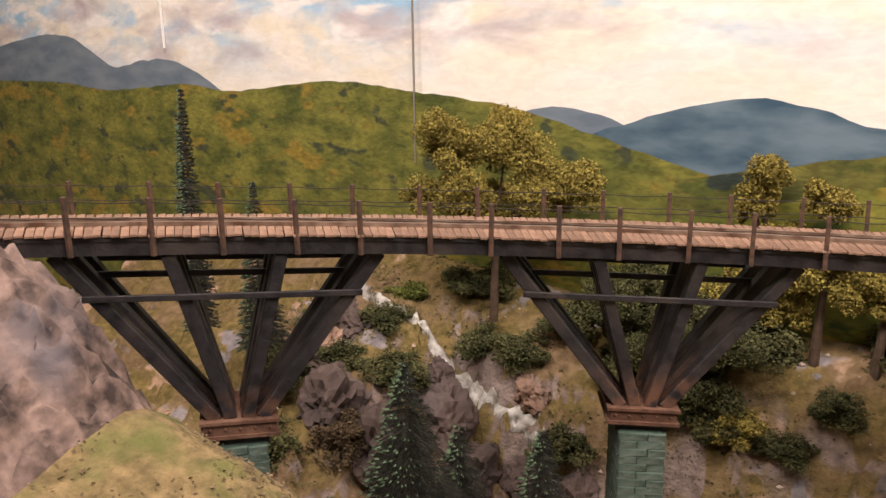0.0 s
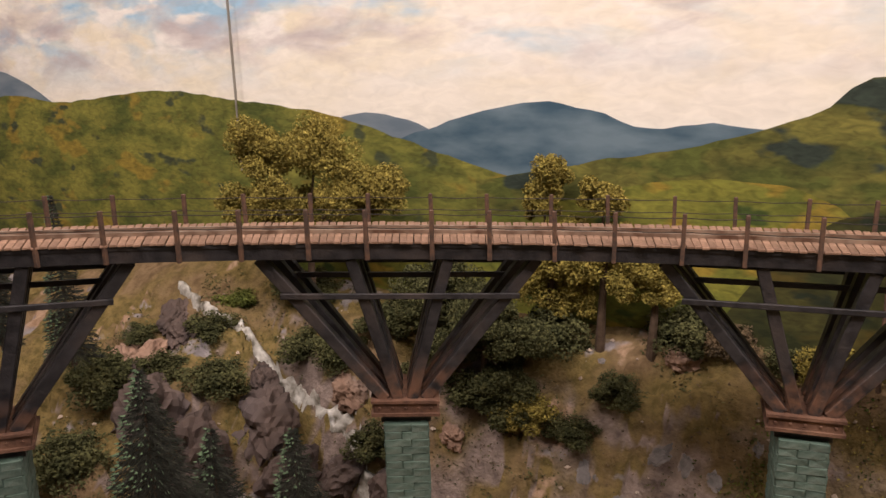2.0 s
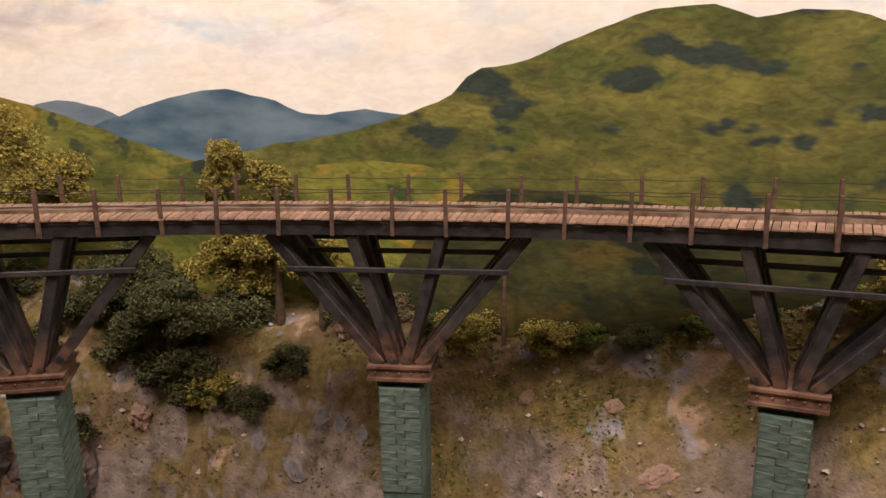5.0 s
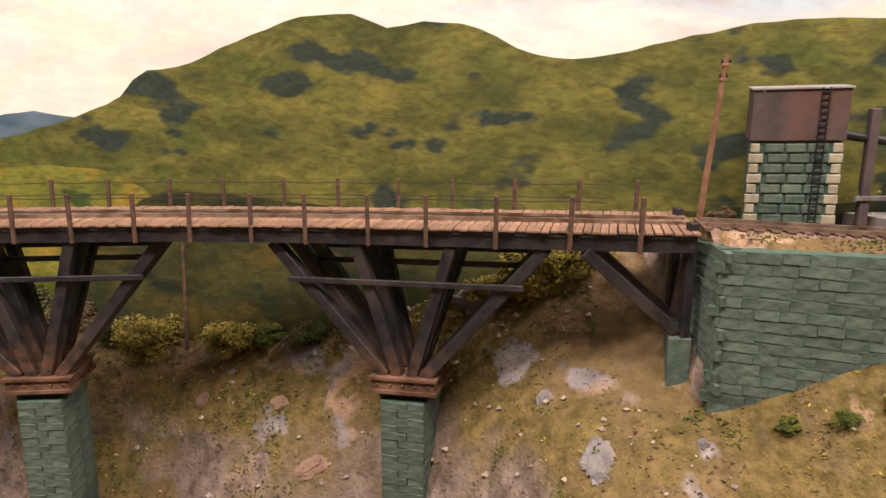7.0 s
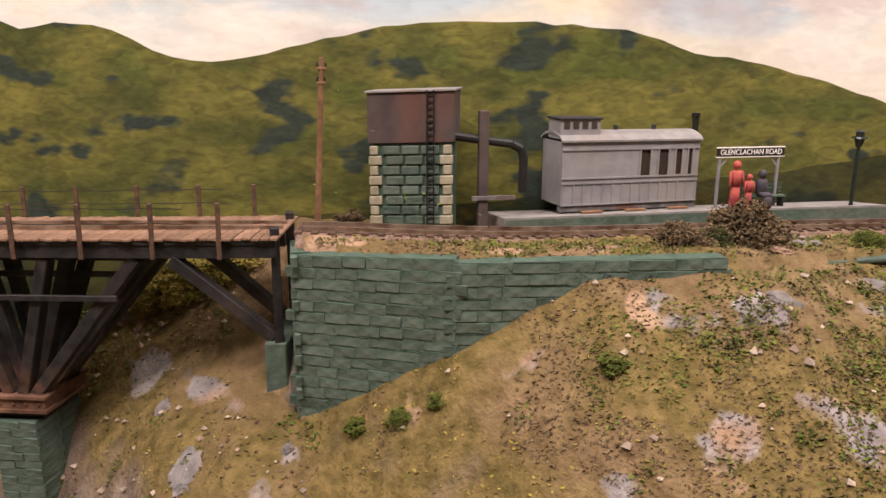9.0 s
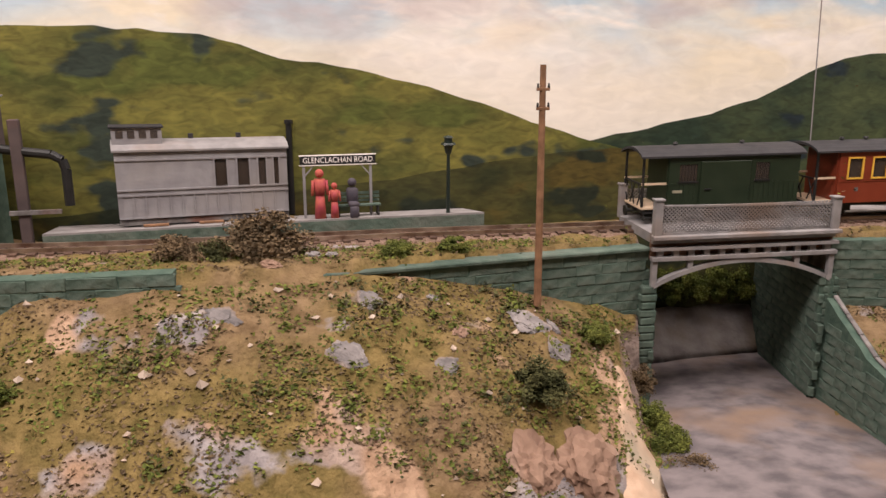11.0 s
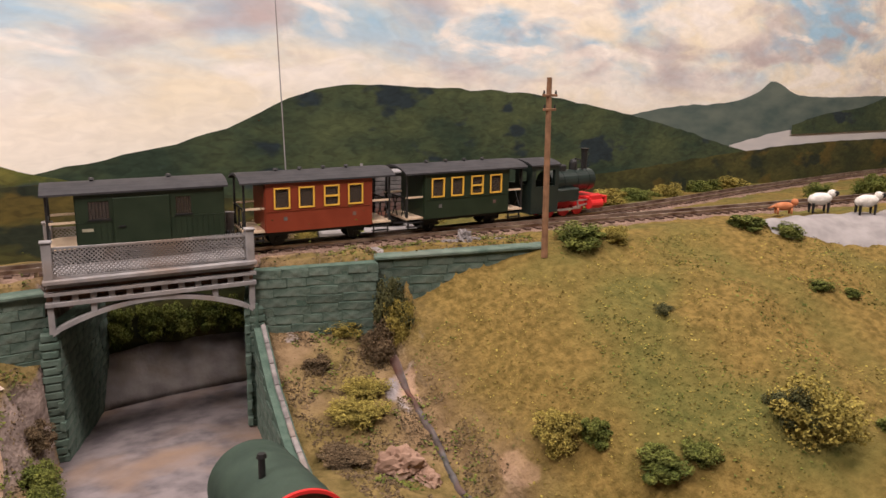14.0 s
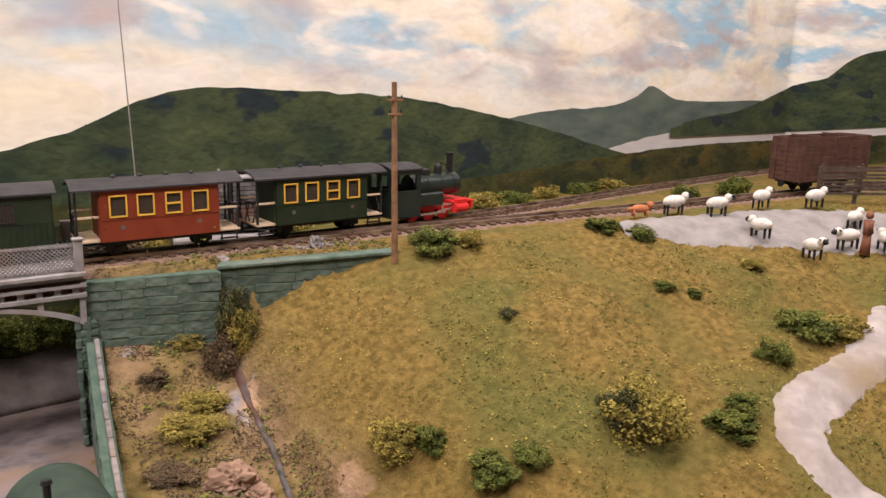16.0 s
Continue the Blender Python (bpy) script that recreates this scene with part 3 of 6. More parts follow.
def ribbon(bm, line, w, h):
    """A bar of w by h swept along a line."""
    prev = None
    for i, p in enumerate(line):
        d = (line[min(i + 1, len(line) - 1)] - line[max(i - 1, 0)]).normalized()
        n = Vector((-d.y, d.x, 0))
        ring = [bm.verts.new(p + n * a + Vector((0, 0, b))) for a, b in ((-w / 2, -h / 2), (w / 2, -h / 2), (w / 2, h / 2), (-w / 2, h / 2))]
        if prev:
            for j in range(4):
                bm.faces.new((prev[j], prev[(j + 1) % 4], ring[(j + 1) % 4], ring[j]))
        else:
            bm.faces.new(ring)
        prev = ring
    bm.faces.new(prev[::-1])
    return bm


def deck_frame(x, off=0.0, z=0.0):
    p, h = track_at(x)
    m = Matrix.Rotation(radians(h), 4, "Z")
    m.translation = (p.x - math.sin(radians(h)) * off, p.y + math.cos(radians(h)) * off, z + drop(p.y))
    m[2][0] = -SLOPE * math.sin(radians(h))
    return m


VIADUCT = thing("viaduct", label="curved black timber viaduct with plank deck and post-and-wire railings", category="bridge")


def build_viaduct():
    v = VIADUCT
    for off in (-3.1, 0.0, 3.1):
        part("girder", ribbon(B(), offset_line(off, -0.12, 4), 0.55, 1.15), M_TIMBER, v)
    part("bearer", ribbon(B(), offset_line(-3.42, 0.38, 4), 0.12, 0.3), M_TIMBER, v)
    # fans of struts on each pier
    for px, zc in ((-33.7, -12.6), (-8.0, -12.0), (22.0, -11.7), (51.7, -11.0)):
        m = deck_frame(px)
        for off in (-2.75, 0.0, 2.75):
            for top, foot in ((-10.3, -1.55), (-3.6, -0.55), (3.6, 0.55), (10.3, 1.55)):
                a = m @ Vector((foot, off * 0.62 - 0.8, zc))
                b = m @ Vector((top, off, -0.75))
                bm = beam(B(), a, b, 0.85, 1.0, up=m.to_3x3() @ Vector((0, 1, 0)), bev=0.06)
                part("strut", bm, M_STRUT, v)
        for off, z in ((-3.35, -3.55), (0.45, -2.9), (3.25, -2.4)):
            bm = beam(B(), m @ Vector((-8.9, off, z)), m @ Vector((8.9, off, z)), 0.28, 0.42, bev=0.04)
            part("tie_beam", bm, M_TIMBER, v)
        for off in (-3.2, -1.1, 1.1, 3.2):
            for top in (-10.3, -3.6, 3.6, 10.3):
                bm = box(B(), (top, off * 0.9, -0.45), (1.1, 0.3, 0.55), m, 0.05)
                part("corbel", bm, M_TIMBER, v)
        # rusty shoe on the pier
        bm = B()
        box(bm, (0, -0.8, zc - 0.05), (5.3, 5.4, 0.22), m)
        box(bm, (0, -0.8, zc - 0.6), (4.9, 5.0, 0.9), m)
        box(bm, (0, -0.8, zc - 1.1), (5.3, 5.4, 0.25), m)
        shoe = part("pier_shoe", bm, M_RUSTCAP, v, "rust-brown riveted iron shoe")
        bm = B()
        for k in range(5):
            bmesh.ops.create_icosphere(bm, subdivisions=1, radius=0.13, matrix=m @ Matrix.Translation((-2.0 + k, -3.32, zc - 0.58)))
        part("rivet", bm, M_RUSTCAP, shoe)
        part("pad", box(B(), (0, -0.8, zc - 1.6), (3.9, 4.0, 0.75), m), M_TIMBER, v)
    # end bent at the abutment
    m = deck_frame(70.6)
    for off in (-2.6, 2.6):
        part("strut", beam(B(), m @ Vector((-0.9, off * 0.8, -6.6)), m @ Vector((-7.4, off, -0.8)), 0.8, 0.95, up=m.to_3x3() @ Vector((0, 1, 0)), bev=0.06), M_TIMBER, v)
        part("upright", beam(B(), m @ Vector((-0.5, off, -6.8)), m @ Vector((-0.5, off, 1.2)), 0.7, 0.6, up=(1, 0, 0), bev=0.05), M_TIMBER, v)
    # railings
    for off in (-DW - 0.12, DW + 0.12):
        posts, k = [], 0
        for (p, h), (q, _) in zip(DECK, DECK[1:]):
            s = math.degrees(math.atan2(p.x - BX, p.y - BY)) + 19.3 + 3.22 * 40
            s2 = math.degrees(math.atan2(q.x - BX, q.y - BY)) + 19.3 + 3.22 * 40
            if int(s / 3.22) != int(s2 / 3.22):
                posts.append((p, h))
        tops = []
        for p, h in posts:
            c = Vector((p.x - math.sin(h) * off, p.y + math.cos(h) * off, drop(p.y)))
            lean = random.uniform(-0.08, 0.08)
            zl = -0.7 if off < 0 else 0.2
            bm = beam(B(), c + Vector((0, 0, zl)), c + Vector((lean, 0, 3.05)), 0.3, 0.3, up=(1, 0, 0), bev=0.04)
            part("post", bm, M_POST, v)
            tops.append((c, lean))
        for z in (1.75, 2.75):
            line = []
            for (a, la), (b, lb) in zip(tops, tops[1:]):
                line += [a + Vector((la * z / 3, 0, z)), (a + b) / 2 + Vector((0, 0, z - 0.09))]
            part("railing_wire", ribbon(B(), line, 0.06, 0.06), M_WIRE, v)


build_viaduct()


# ---- stonework ----
def brick_meshes(w, h, d, n, material, name):
    out = []
    for k in range(n):
        bm = box(B(), (0, 0, 0), (w * random.uniform(0.96, 1.01), d, h * random.uniform(0.94, 1.0)), None, 0.04)
        for v in bm.verts:
            v.co += Vector((random.uniform(-0.03, 0.03), random.uniform(-0.05, 0.05), random.uniform(-0.03, 0.03)))
        out.append(mesh_of(bm, material, name))
    return out


PIERS = []
for px, zc in ((-33.7, -12.6), (-8.0, -12.0), (22.0, -11.7), (51.7, -11.0)):
    m = deck_frame(px, -0.8)
    heading = track_at(px)[1]
    p = thing("viaduct_pier", (m.translation.x, m.translation.y, -36), heading, "green-painted stone pier under the viaduct", "pier", "viaduct piers")
    part("core", box(B(), (0, 0, (36 + zc - 1.95) / 2), (3.3, 5.2, 36 + zc - 1.95)), M_MORTAR, p)
    PIERS.append((p, zc))


def stone_wall(name, a, b, z_top, z_bot, thick, label, cap=True):
    """Straight wall from a to b (plan points); stones are added at the end of the file."""
    a, b = Vector((*a, 0)), Vector((*b, 0))
    d = b - a
    w = thing(name, (a.x, a.y, z_bot), math.degrees(math.atan2(d.y, d.x)), label, "wall")
    L_, H = d.length, z_top - z_bot
    part("core", box(B(), (L_ / 2, thick / 2, H / 2), (L_, thick, H)), M_MORTAR, w)
    if cap:
        part("coping", box(B(), (L_ / 2, thick / 2 - 0.05, H + 0.15), (L_ + 0.2, thick + 0.5, 0.32), None, 0.08), M_GREENSTONE, w)
    return w, L_, H


WALLS = [
    stone_wall("abutment_wall", (70.6, 38.6), (80.0, 33.6), -0.65, -15, 1.2, "green-painted stone retaining wall of the viaduct abutment", False),
    stone_wall("abutment_wall", (80.0, 33.6), (96.0, 30.8), -0.9, -12, 1.2, "green-painted stone retaining wall of the viaduct abutment", False),
    stone_wall("abutment_end_wall", (70.6, 44.5), (70.6, 38.6), -0.5, -15, 1.2, "green-painted stone end of the abutment", False),
    stone_wall("wing_wall", (117.0, 34.2), (128.6, 34.9), -2.2, -9, 1.0, "green stone retaining wall beside the small road bridge"),
    stone_wall("low_wall", (104.0, 33.0), (117.2, 34.2), -2.2, -8, 1.0, "low green stone wall along the track above the bank"),
    stone_wall("wing_wall", (142.6, 32.2), (151.0, 28.2), -2.0, -11, 1.0, "green stone retaining wall beside the small road bridge", False),
    stone_wall("wing_wall", (151.3, 28.8), (164.0, 23.0), -1.9, -9, 1.0, "green stone retaining wall below the telegraph pole"),
    stone_wall("road_side_wall", (147.8, 47.0), (141.7, 32.0), -4.5, -15, 1.0, "dark green stone side wall of the road underpass", False),
    stone_wall("road_side_wall", (129.3, 34.4), (134.9, 47.0), -4.5, -15, 1.0, "dark green stone side wall of the road underpass", False),
]
END_PIER = thing("abutment_pier", (70.2, 43.2, -20), -17, "narrow green stone pier against the abutment", "pier")
part("core", box(B(), (-0.2, 0, 6.6), (1.5, 5.2, 13.2), None, 0.08), M_GREENSTONE, END_PIER)


# ---- tracks ----
def build_track(name, path, x0, x1, label, ballast=True):
    t = thing(name, label=label, category="railway track")
    pts = [Vector((p.x, p.y, p.z + drop(p.y))) for p in path if x0 <= p.x <= x1]
    for off in (-0.83, 0.83):
        bm = B()
        prev = None
        for a, b in zip(pts, pts[1:]):
            n = Vector((-(b - a).y, (b - a).x, 0)).normalized()
            c = a + n * off
            ring = [bm.verts.new(c + n * dx + Vector((0, 0, dz))) for dx, dz in ((-0.1, -0.28), (-0.1, 0.0), (0.1, 0.0), (0.1, -0.28))]
            if prev:
                for k in range(4):
                    bm.faces.new((prev[k], prev[(k + 1) % 4], ring[(k + 1) % 4], ring[k]))
            prev = ring
        part("rail", bm, M_RAIL, t)
    bm = B()
    for a, b in list(zip(pts, pts[1:]))[::2] if ballast else ():
        h = math.atan2(b.y - a.y, b.x - a.x)
        mx = Matrix.Translation((a.x, a.y, a.z - 0.36)) @ Matrix.Rotation(h, 4, "Z")
        box(bm, (0, 0, 0), (0.5, 3.1 + random.uniform(-0.15, 0.15), 0.2), mx)
    if ballast:
        tagged(part("sleeper_row", bm, M_SLEEPER, t), kind="stuff")
        bm = B()
        prev = None
        for a, b in zip(pts, pts[1:]):
            n = Vector((-(b - a).y, (b - a).x, 0)).normalized()
            ring = [bm.verts.new(a + n * o + Vector((0, 0, z + 0.08 * fbm(a.x, a.y + o, 0, 0.8, 3)))) for o, z in ((-3.2, -1.0), (-2.0, -0.42), (-0.6, -0.40), (0.6, -0.40), (2.0, -0.42), (3.2, -1.0))]
            if prev and not 129.0 < a.x < 142.6:
                for k in range(5):
                    bm.faces.new((prev[k], ring[k], ring[k + 1], prev[k + 1]))
            prev = ring
        tagged(part("ballast", bm, M_BALLAST, t), kind="stuff")
    return t


build_track("railway_track", MAIN, -60, 71, "narrow gauge track laid on the viaduct planks", False)
build_track("railway_track", MAIN, 71, 299, "narrow gauge track on brown ballast")
build_track("siding_track", SIDING, 146, 249, "narrow gauge siding on brown ballast")
# ---- small road bridge ----
def build_road_bridge():
    a, b = Vector((128.7, 34.4, 0)), Vector((142.5, 32.0, 0))
    d = b - a
    L_ = d.length
    v = thing("road_bridge", (a.x, a.y, 0), math.degrees(math.atan2(d.y, d.x)), "grey iron girder bridge with lattice parapets and arched spandrels", "bridge")
    part("deck", box(B(), (L_ / 2, 3.6, -1.3), (L_, 7.4, 0.7)), M_BRIDGEGREY, v)
    for yo, zs in ((-0.1, 1), (7.5, 0)):
        par = part("parapet_frame", B(), M_BRIDGEGREY, v)
        bm = B()
        for x in (0.25, L_ - 0.25):
            box(bm, (x, yo, 0.2), (0.62, 0.6, 2.7), None, 0.06)
            box(bm, (x, yo, 1.6), (0.78, 0.76, 0.14), None, 0.03)
        box(bm, (L_ / 2, yo, 1.12), (L_ - 0.8, 0.2, 0.14))
        box(bm, (L_ / 2, yo, -0.88), (L_ - 0.8, 0.24, 0.16))
        par.data = mesh_of(bm, M_BRIDGEGREY, "parapet_frame")
        bm = B()
        n = 44
        for k in range(-7, n):
            x0 = 0.55 + k * (L_ - 1.1) / n
            run = 2.0 * 1.0
            for s in (1, -1):
                xa, xb = (x0, x0 + run)
                za, zb = (-0.85, 1.08) if s > 0 else (1.08, -0.85)
                lo, hi = 0.55, L_ - 0.55
                if xb <= lo or xa >= hi:
                    continue
                ta, tb = max(0, (lo - xa) / run), min(1, (hi - xa) / run)
                pa = Vector((xa + run * ta, yo + 0.03 * s, za + (zb - za) * ta))
                pb = Vector((xa + run * tb, yo + 0.03 * s, za + (zb - za) * tb))
                beam(bm, pa, pb, 0.07, 0.11, up=(0, 1, 0))
        tagged(part("lattice", bm, M_BRIDGEGREY, v), kind="stuff")
    # fascia with a row of openings
    bm = B()
    box(bm, (L_ / 2, -0.35, -1.15), (L_ + 0.3, 0.7, 0.3), None, 0.04)
    box(bm, (L_ / 2, -0.25, -2.0), (L_ + 0.2, 0.5, 0.22))
    box(bm, (L_ / 2, -0.2, -2.75), (L_ + 0.2, 0.5, 0.32), None, 0.03)
    for k in range(12):
        box(bm, (0.6 + k * (L_ - 1.2) / 11, -0.1, -2.4), (0.42, 0.36, 0.6))
    part("fascia", bm, M_BRIDGEGREY, v)
    part("web", box(B(), (L_ / 2, 0.35, -1.9), (L_, 0.3, 1.9)), M_RUSTCAP, v)
    # arched rib
    bm = B()
    prev = None
    for k in range(31):
        u = k / 30
        x = 0.2 + u * (L_ - 0.4)
        z = -5.0 + 1.75 * math.sin(math.pi * u) ** 0.8
        ring = [bm.verts.new((x, yo, z + dz)) for yo, dz in ((-0.35, 0.0), (-0.35, 0.34), (0.2, 0.34), (0.2, 0.0))]
        if prev:
            for j in range(4):
                bm.faces.new((prev[j], prev[(j + 1) % 4], ring[(j + 1) % 4], ring[j]))
        prev = ring
    part("arch_rib", bm, M_BRIDGEGREY, v)
    for x in (0.2, 2.9, L_ - 2.9, L_ - 0.2):
        zt = -5.0 + 1.75 * math.sin(math.pi * x / L_) ** 0.8
        part("spandrel_post", box(B(), (x, -0.1, (zt - 2.7) / 2), (0.4, 0.4, -2.7 - zt if zt < -2.7 else 0.3), None, 0.03), M_BRIDGEGREY, v)
    for x in (-0.1, L_ + 0.1):
        pier = thing("bridge_pier", (a.x + d.x / L_ * x, a.y + d.y / L_ * x - 0.1, -15), math.degrees(math.atan2(d.y, d.x)), "green stone corner pier carrying the road bridge", "pier", "road bridge piers")
        part("core", box(B(), (0, 0.4, 5.1), (1.0, 0.9, 10.2), None, 0.05), M_GREENSTONE, pier)
        rp = pier
        for k in range(17):
            w = 1.25 if k % 2 else 1.05
            part("quoin", box(B(), (0, 0.3, 0.3 + k * 0.6), (w, 1.0, 0.5), None, 0.06), M_GREENSTONE, rp)


build_road_bridge()

# road through the bridge
bm = B()
prev = None
for k in range(0, 76):
    y = -26 + k
    c = road_c(y)
    row = [bm.verts.new((c + o, y, -14.15 + 0.12 * fbm(c + o, y, 0, 0.3, 3) - 0.25 * (abs(o) / 7) ** 2)) for o in (-7.5, -5, -2.5, 0, 2.5, 5, 7.3 if y > 32 else wall_r(y) - c + 0.6)]
    if prev:
        for j in range(6):
            bm.faces.new((prev[j], row[j], row[j + 1], prev[j + 1]))
    prev = row
tagged(part("road", settle(bm), M_ROAD, smooth=True), "pale grey worn road passing under the small bridge", "road", kind="structure")


# ---- train ----
def wheelset(parent, x, r=0.62, red=False):
    bm = B()
    mt = M_LOCORED if red else M_BLACK
    for y in (-0.83, 0.83):
        rod(bm, (x, y - 0.12, r), (x, y + 0.12, r), r, r, 16)
        rod(bm, (x, y - 0.2, r), (x, y + 0.2, r), r * 0.25, None, 8)
    rod(bm, (x, -1.2, r), (x, 1.2, r), 0.12)
    part("wheelset", bm, mt, parent)


def roof_mesh(L_, W, z0, rise, th=0.14):
    bm = B()
    n = 10
    rings = []
    for x in (-L_ / 2, L_ / 2):
        up = [bm.verts.new((x, -W / 2 + W * k / n, z0 + th + rise * math.sin(math.pi * k / n) ** 0.7)) for k in range(n + 1)]
        dn = [bm.verts.new((x, -W / 2 + W * k / n, z0 + rise * 0.9 * math.sin(math.pi * k / n) ** 0.7)) for k in range(n + 1)]
        rings.append((up, dn))
    (u0, d0), (u1, d1) = rings
    for k in range(n):
        bm.faces.new((u0[k], u1[k], u1[k + 1], u0[k + 1]))
        bm.faces.new((d0[k], d0[k + 1], d1[k + 1], d1[k]))
        bm.faces.new((u0[k], u0[k + 1], d0[k + 1], d0[k]))
        bm.faces.new((u1[k], d1[k], d1[k + 1], u1[k + 1]))
    bm.faces.new((u0[0], d0[0], d1[0], u1[0]))
    bm.faces.new((u0[n], u1[n], d1[n], d0[n]))
    return bm


def wagon_base(v, L_, wheels=3.3):
    part("underframe", box(B(), (0, 0, 1.25), (L_ - 0.6, 3.3, 0.35)), M_BLACK, v)
    for x in (-wheels, wheels):
        wheelset(v, x)
        for y in (-1.25, 1.25):
            bm = box(B(), (x, y, 0.85), (1.5, 0.16, 0.5))
            box(bm, (x, y * 1.05, 0.62), (0.45, 0.25, 0.4))
            part("axle_guard", bm, M_BLACK, v)
    for x in (-1, 1):
        bm = rod(B(), (x * (L_ / 2 - 0.4), 0, 1.05), (x * (L_ / 2 + 0.5), 0, 1.05), 0.14)
        rod(bm, (x * (L_ / 2 + 0.42), 0, 1.05), (x * (L_ / 2 + 0.56), 0, 1.05), 0.42, None, 12)
        part("coupling", bm, M_BLACK, v)


def end_platform(v, x0, x1, W, z, side):
    """Open platform between x0 and x1 (outer end) with steps, posts and railings."""
    part("platform_floor", box(B(), ((x0 + x1) / 2, 0, z), (abs(x1 - x0), W, 0.16)), M_CREAM, v)
    for y in (-W / 2 + 0.1, W / 2 - 0.1):
        bm = B()
        box(bm, (x1 - side * 0.1, y, z + 2.0), (0.16, 0.16, 3.8))
        for k in range(2):
            box(bm, ((x0 + x1) / 2, y * 0.98, z - 0.35 - 0.38 * k), (abs(x1 - x0) * 0.85, 0.4, 0.08))
        for xx in (x0 + side * 0.25, x1 - side * 0.25):
            box(bm, (xx, y, z - 0.45), (0.1, 0.1, 0.9))
        part("platform_frame", bm, M_BLACK, v)
    for y in (-W / 2 + 0.1, W / 2 - 0.1):
        part("handrail", beam(B(), (x0, y, z + 1.85), (x1, y, z + 1.85), 0.12, 0.16), M_CREAM, v, "cream handrail")
    bm = B()
    for y0 in np.linspace(-W / 2 + 0.2, W / 2 - 0.6, 3):
        for p, q in (((0.0, 0.1), (0.9, 1.75)), ((0.9, 0.1), (0.0, 1.75))):
            beam(bm, (x1 - side * 0.1, y0 + p[0], z + p[1]), (x1 - side * 0.1, y0 + q[0], z + q[1]), 0.06, 0.09, up=(1, 0, 0))
    box(bm, (x1 - side * 0.1, 0, z + 1.8), (0.1, W - 0.3, 0.12))
    part("end_railing", bm, M_BLACK, v)


def walls_with_windows(v, xa, xb, W, z0, z1, wins, wz0, wz1, material):
    """Body shell: each side made of panels round real window openings."""
    for y, s in ((-W / 2, -1), (W / 2, 1)):
        bm = B()
        box(bm, ((xa + xb) / 2, y, (z0 + wz0) / 2), (xb - xa, 0.16, wz0 - z0))
        box(bm, ((xa + xb) / 2, y, (wz1 + z1) / 2), (xb - xa, 0.16, z1 - wz1))
        edges = [xa] + [e for w in wins for e in w] + [xb]
        for k in range(0, len(edges), 2):
            box(bm, ((edges[k] + edges[k + 1]) / 2, y, (wz0 + wz1) / 2), (edges[k + 1] - edges[k], 0.16, wz1 - wz0))
        box(bm, ((xa + xb) / 2, y + s * 0.09, wz0 - 0.22), (xb - xa, 0.06, 0.07))
        part("side_wall", bm, material, v)
    for x in (xa, xb):
        part("end_wall", box(B(), (x, 0, (z0 + z1) / 2), (0.16, W - 0.18, z1 - z0)), material, v)


def window(v, xa, xb, y, z0, z1, s, split=False):
    bm = B()
    t = 0.11
    yy = y + s * 0.1
    box(bm, ((xa + xb) / 2, yy, z0), (xb - xa + t, 0.14, t))
    box(bm, ((xa + xb) / 2, yy, z1), (xb - xa + t, 0.14, t))
    box(bm, (xa, yy, (z0 + z1) / 2), (t, 0.14, z1 - z0))
    box(bm, (xb, yy, (z0 + z1) / 2), (t, 0.14, z1 - z0))
    if split:
        box(bm, ((xa + xb) / 2, yy, z0 + (z1 - z0) * 0.48), (xb - xa, 0.14, t * 1.3))
    w = part("window", bm, M_YELLOW, v, "yellow-framed window")
    part("pane", box(B(), ((xa + xb) / 2, y, (z0 + z1) / 2), (xb - xa, 0.03, z1 - z0)), M_GLASS, w)


def roof_vents(v, xs, z):
    for x in xs:
        bm = rod(B(), (x, 0, z), (x, 0, z + 0.22), 0.13, None, 8)
        rod(bm, (x, 0, z + 0.2), (x, 0, z + 0.34), 0.24, 0.16, 8)
        part("roof_vent", bm, M_BLACK, v)


def coach(x, material, label):
    p, h = track_at(x)
    v = thing("coach", (p.x, p.y, p.z), h, label, "railway coach", "train of carriages")
    W = 4.3
    wagon_base(v, 12.4)
    xa, xb = -4.45, 4.45
    wins = [(-3.75, -2.55), (-1.75, -0.55), (0.35, 1.55), (2.4, 3.6)]
    walls_with_windows(v, xa, xb, W, 1.4, 5.35, wins, 3.3, 4.9, material)
    part("floor", box(B(), (0, 0, 1.5), (8.9, W - 0.2, 0.1)), M_BROWNWOOD, v)
    for k, (wa, wb) in enumerate(wins):
        for s in (-1, 1):
            window(v, wa, wb, s * W / 2, 3.3, 4.9, s, k == 2)
    for s in (-1, 1):
        x1 = s * 6.2
        end_platform(v, s * 4.45, x1, W - 0.2, 1.5, s)
    for wx in (-2.9, 2.9):
        part("number_plate_blank", box(B(), (wx, -W / 2 - 0.09, 2.45), (0.3, 0.03, 0.3)), M_OLDWOOD, v)
    part("roof", roof_mesh(12.9, 4.9, 5.35, 0.55), M_ROOF, v, smooth=False)
    roof_vents(v, (-3.1, -1.1, 0.9, 2.9), 5.95)
    return v


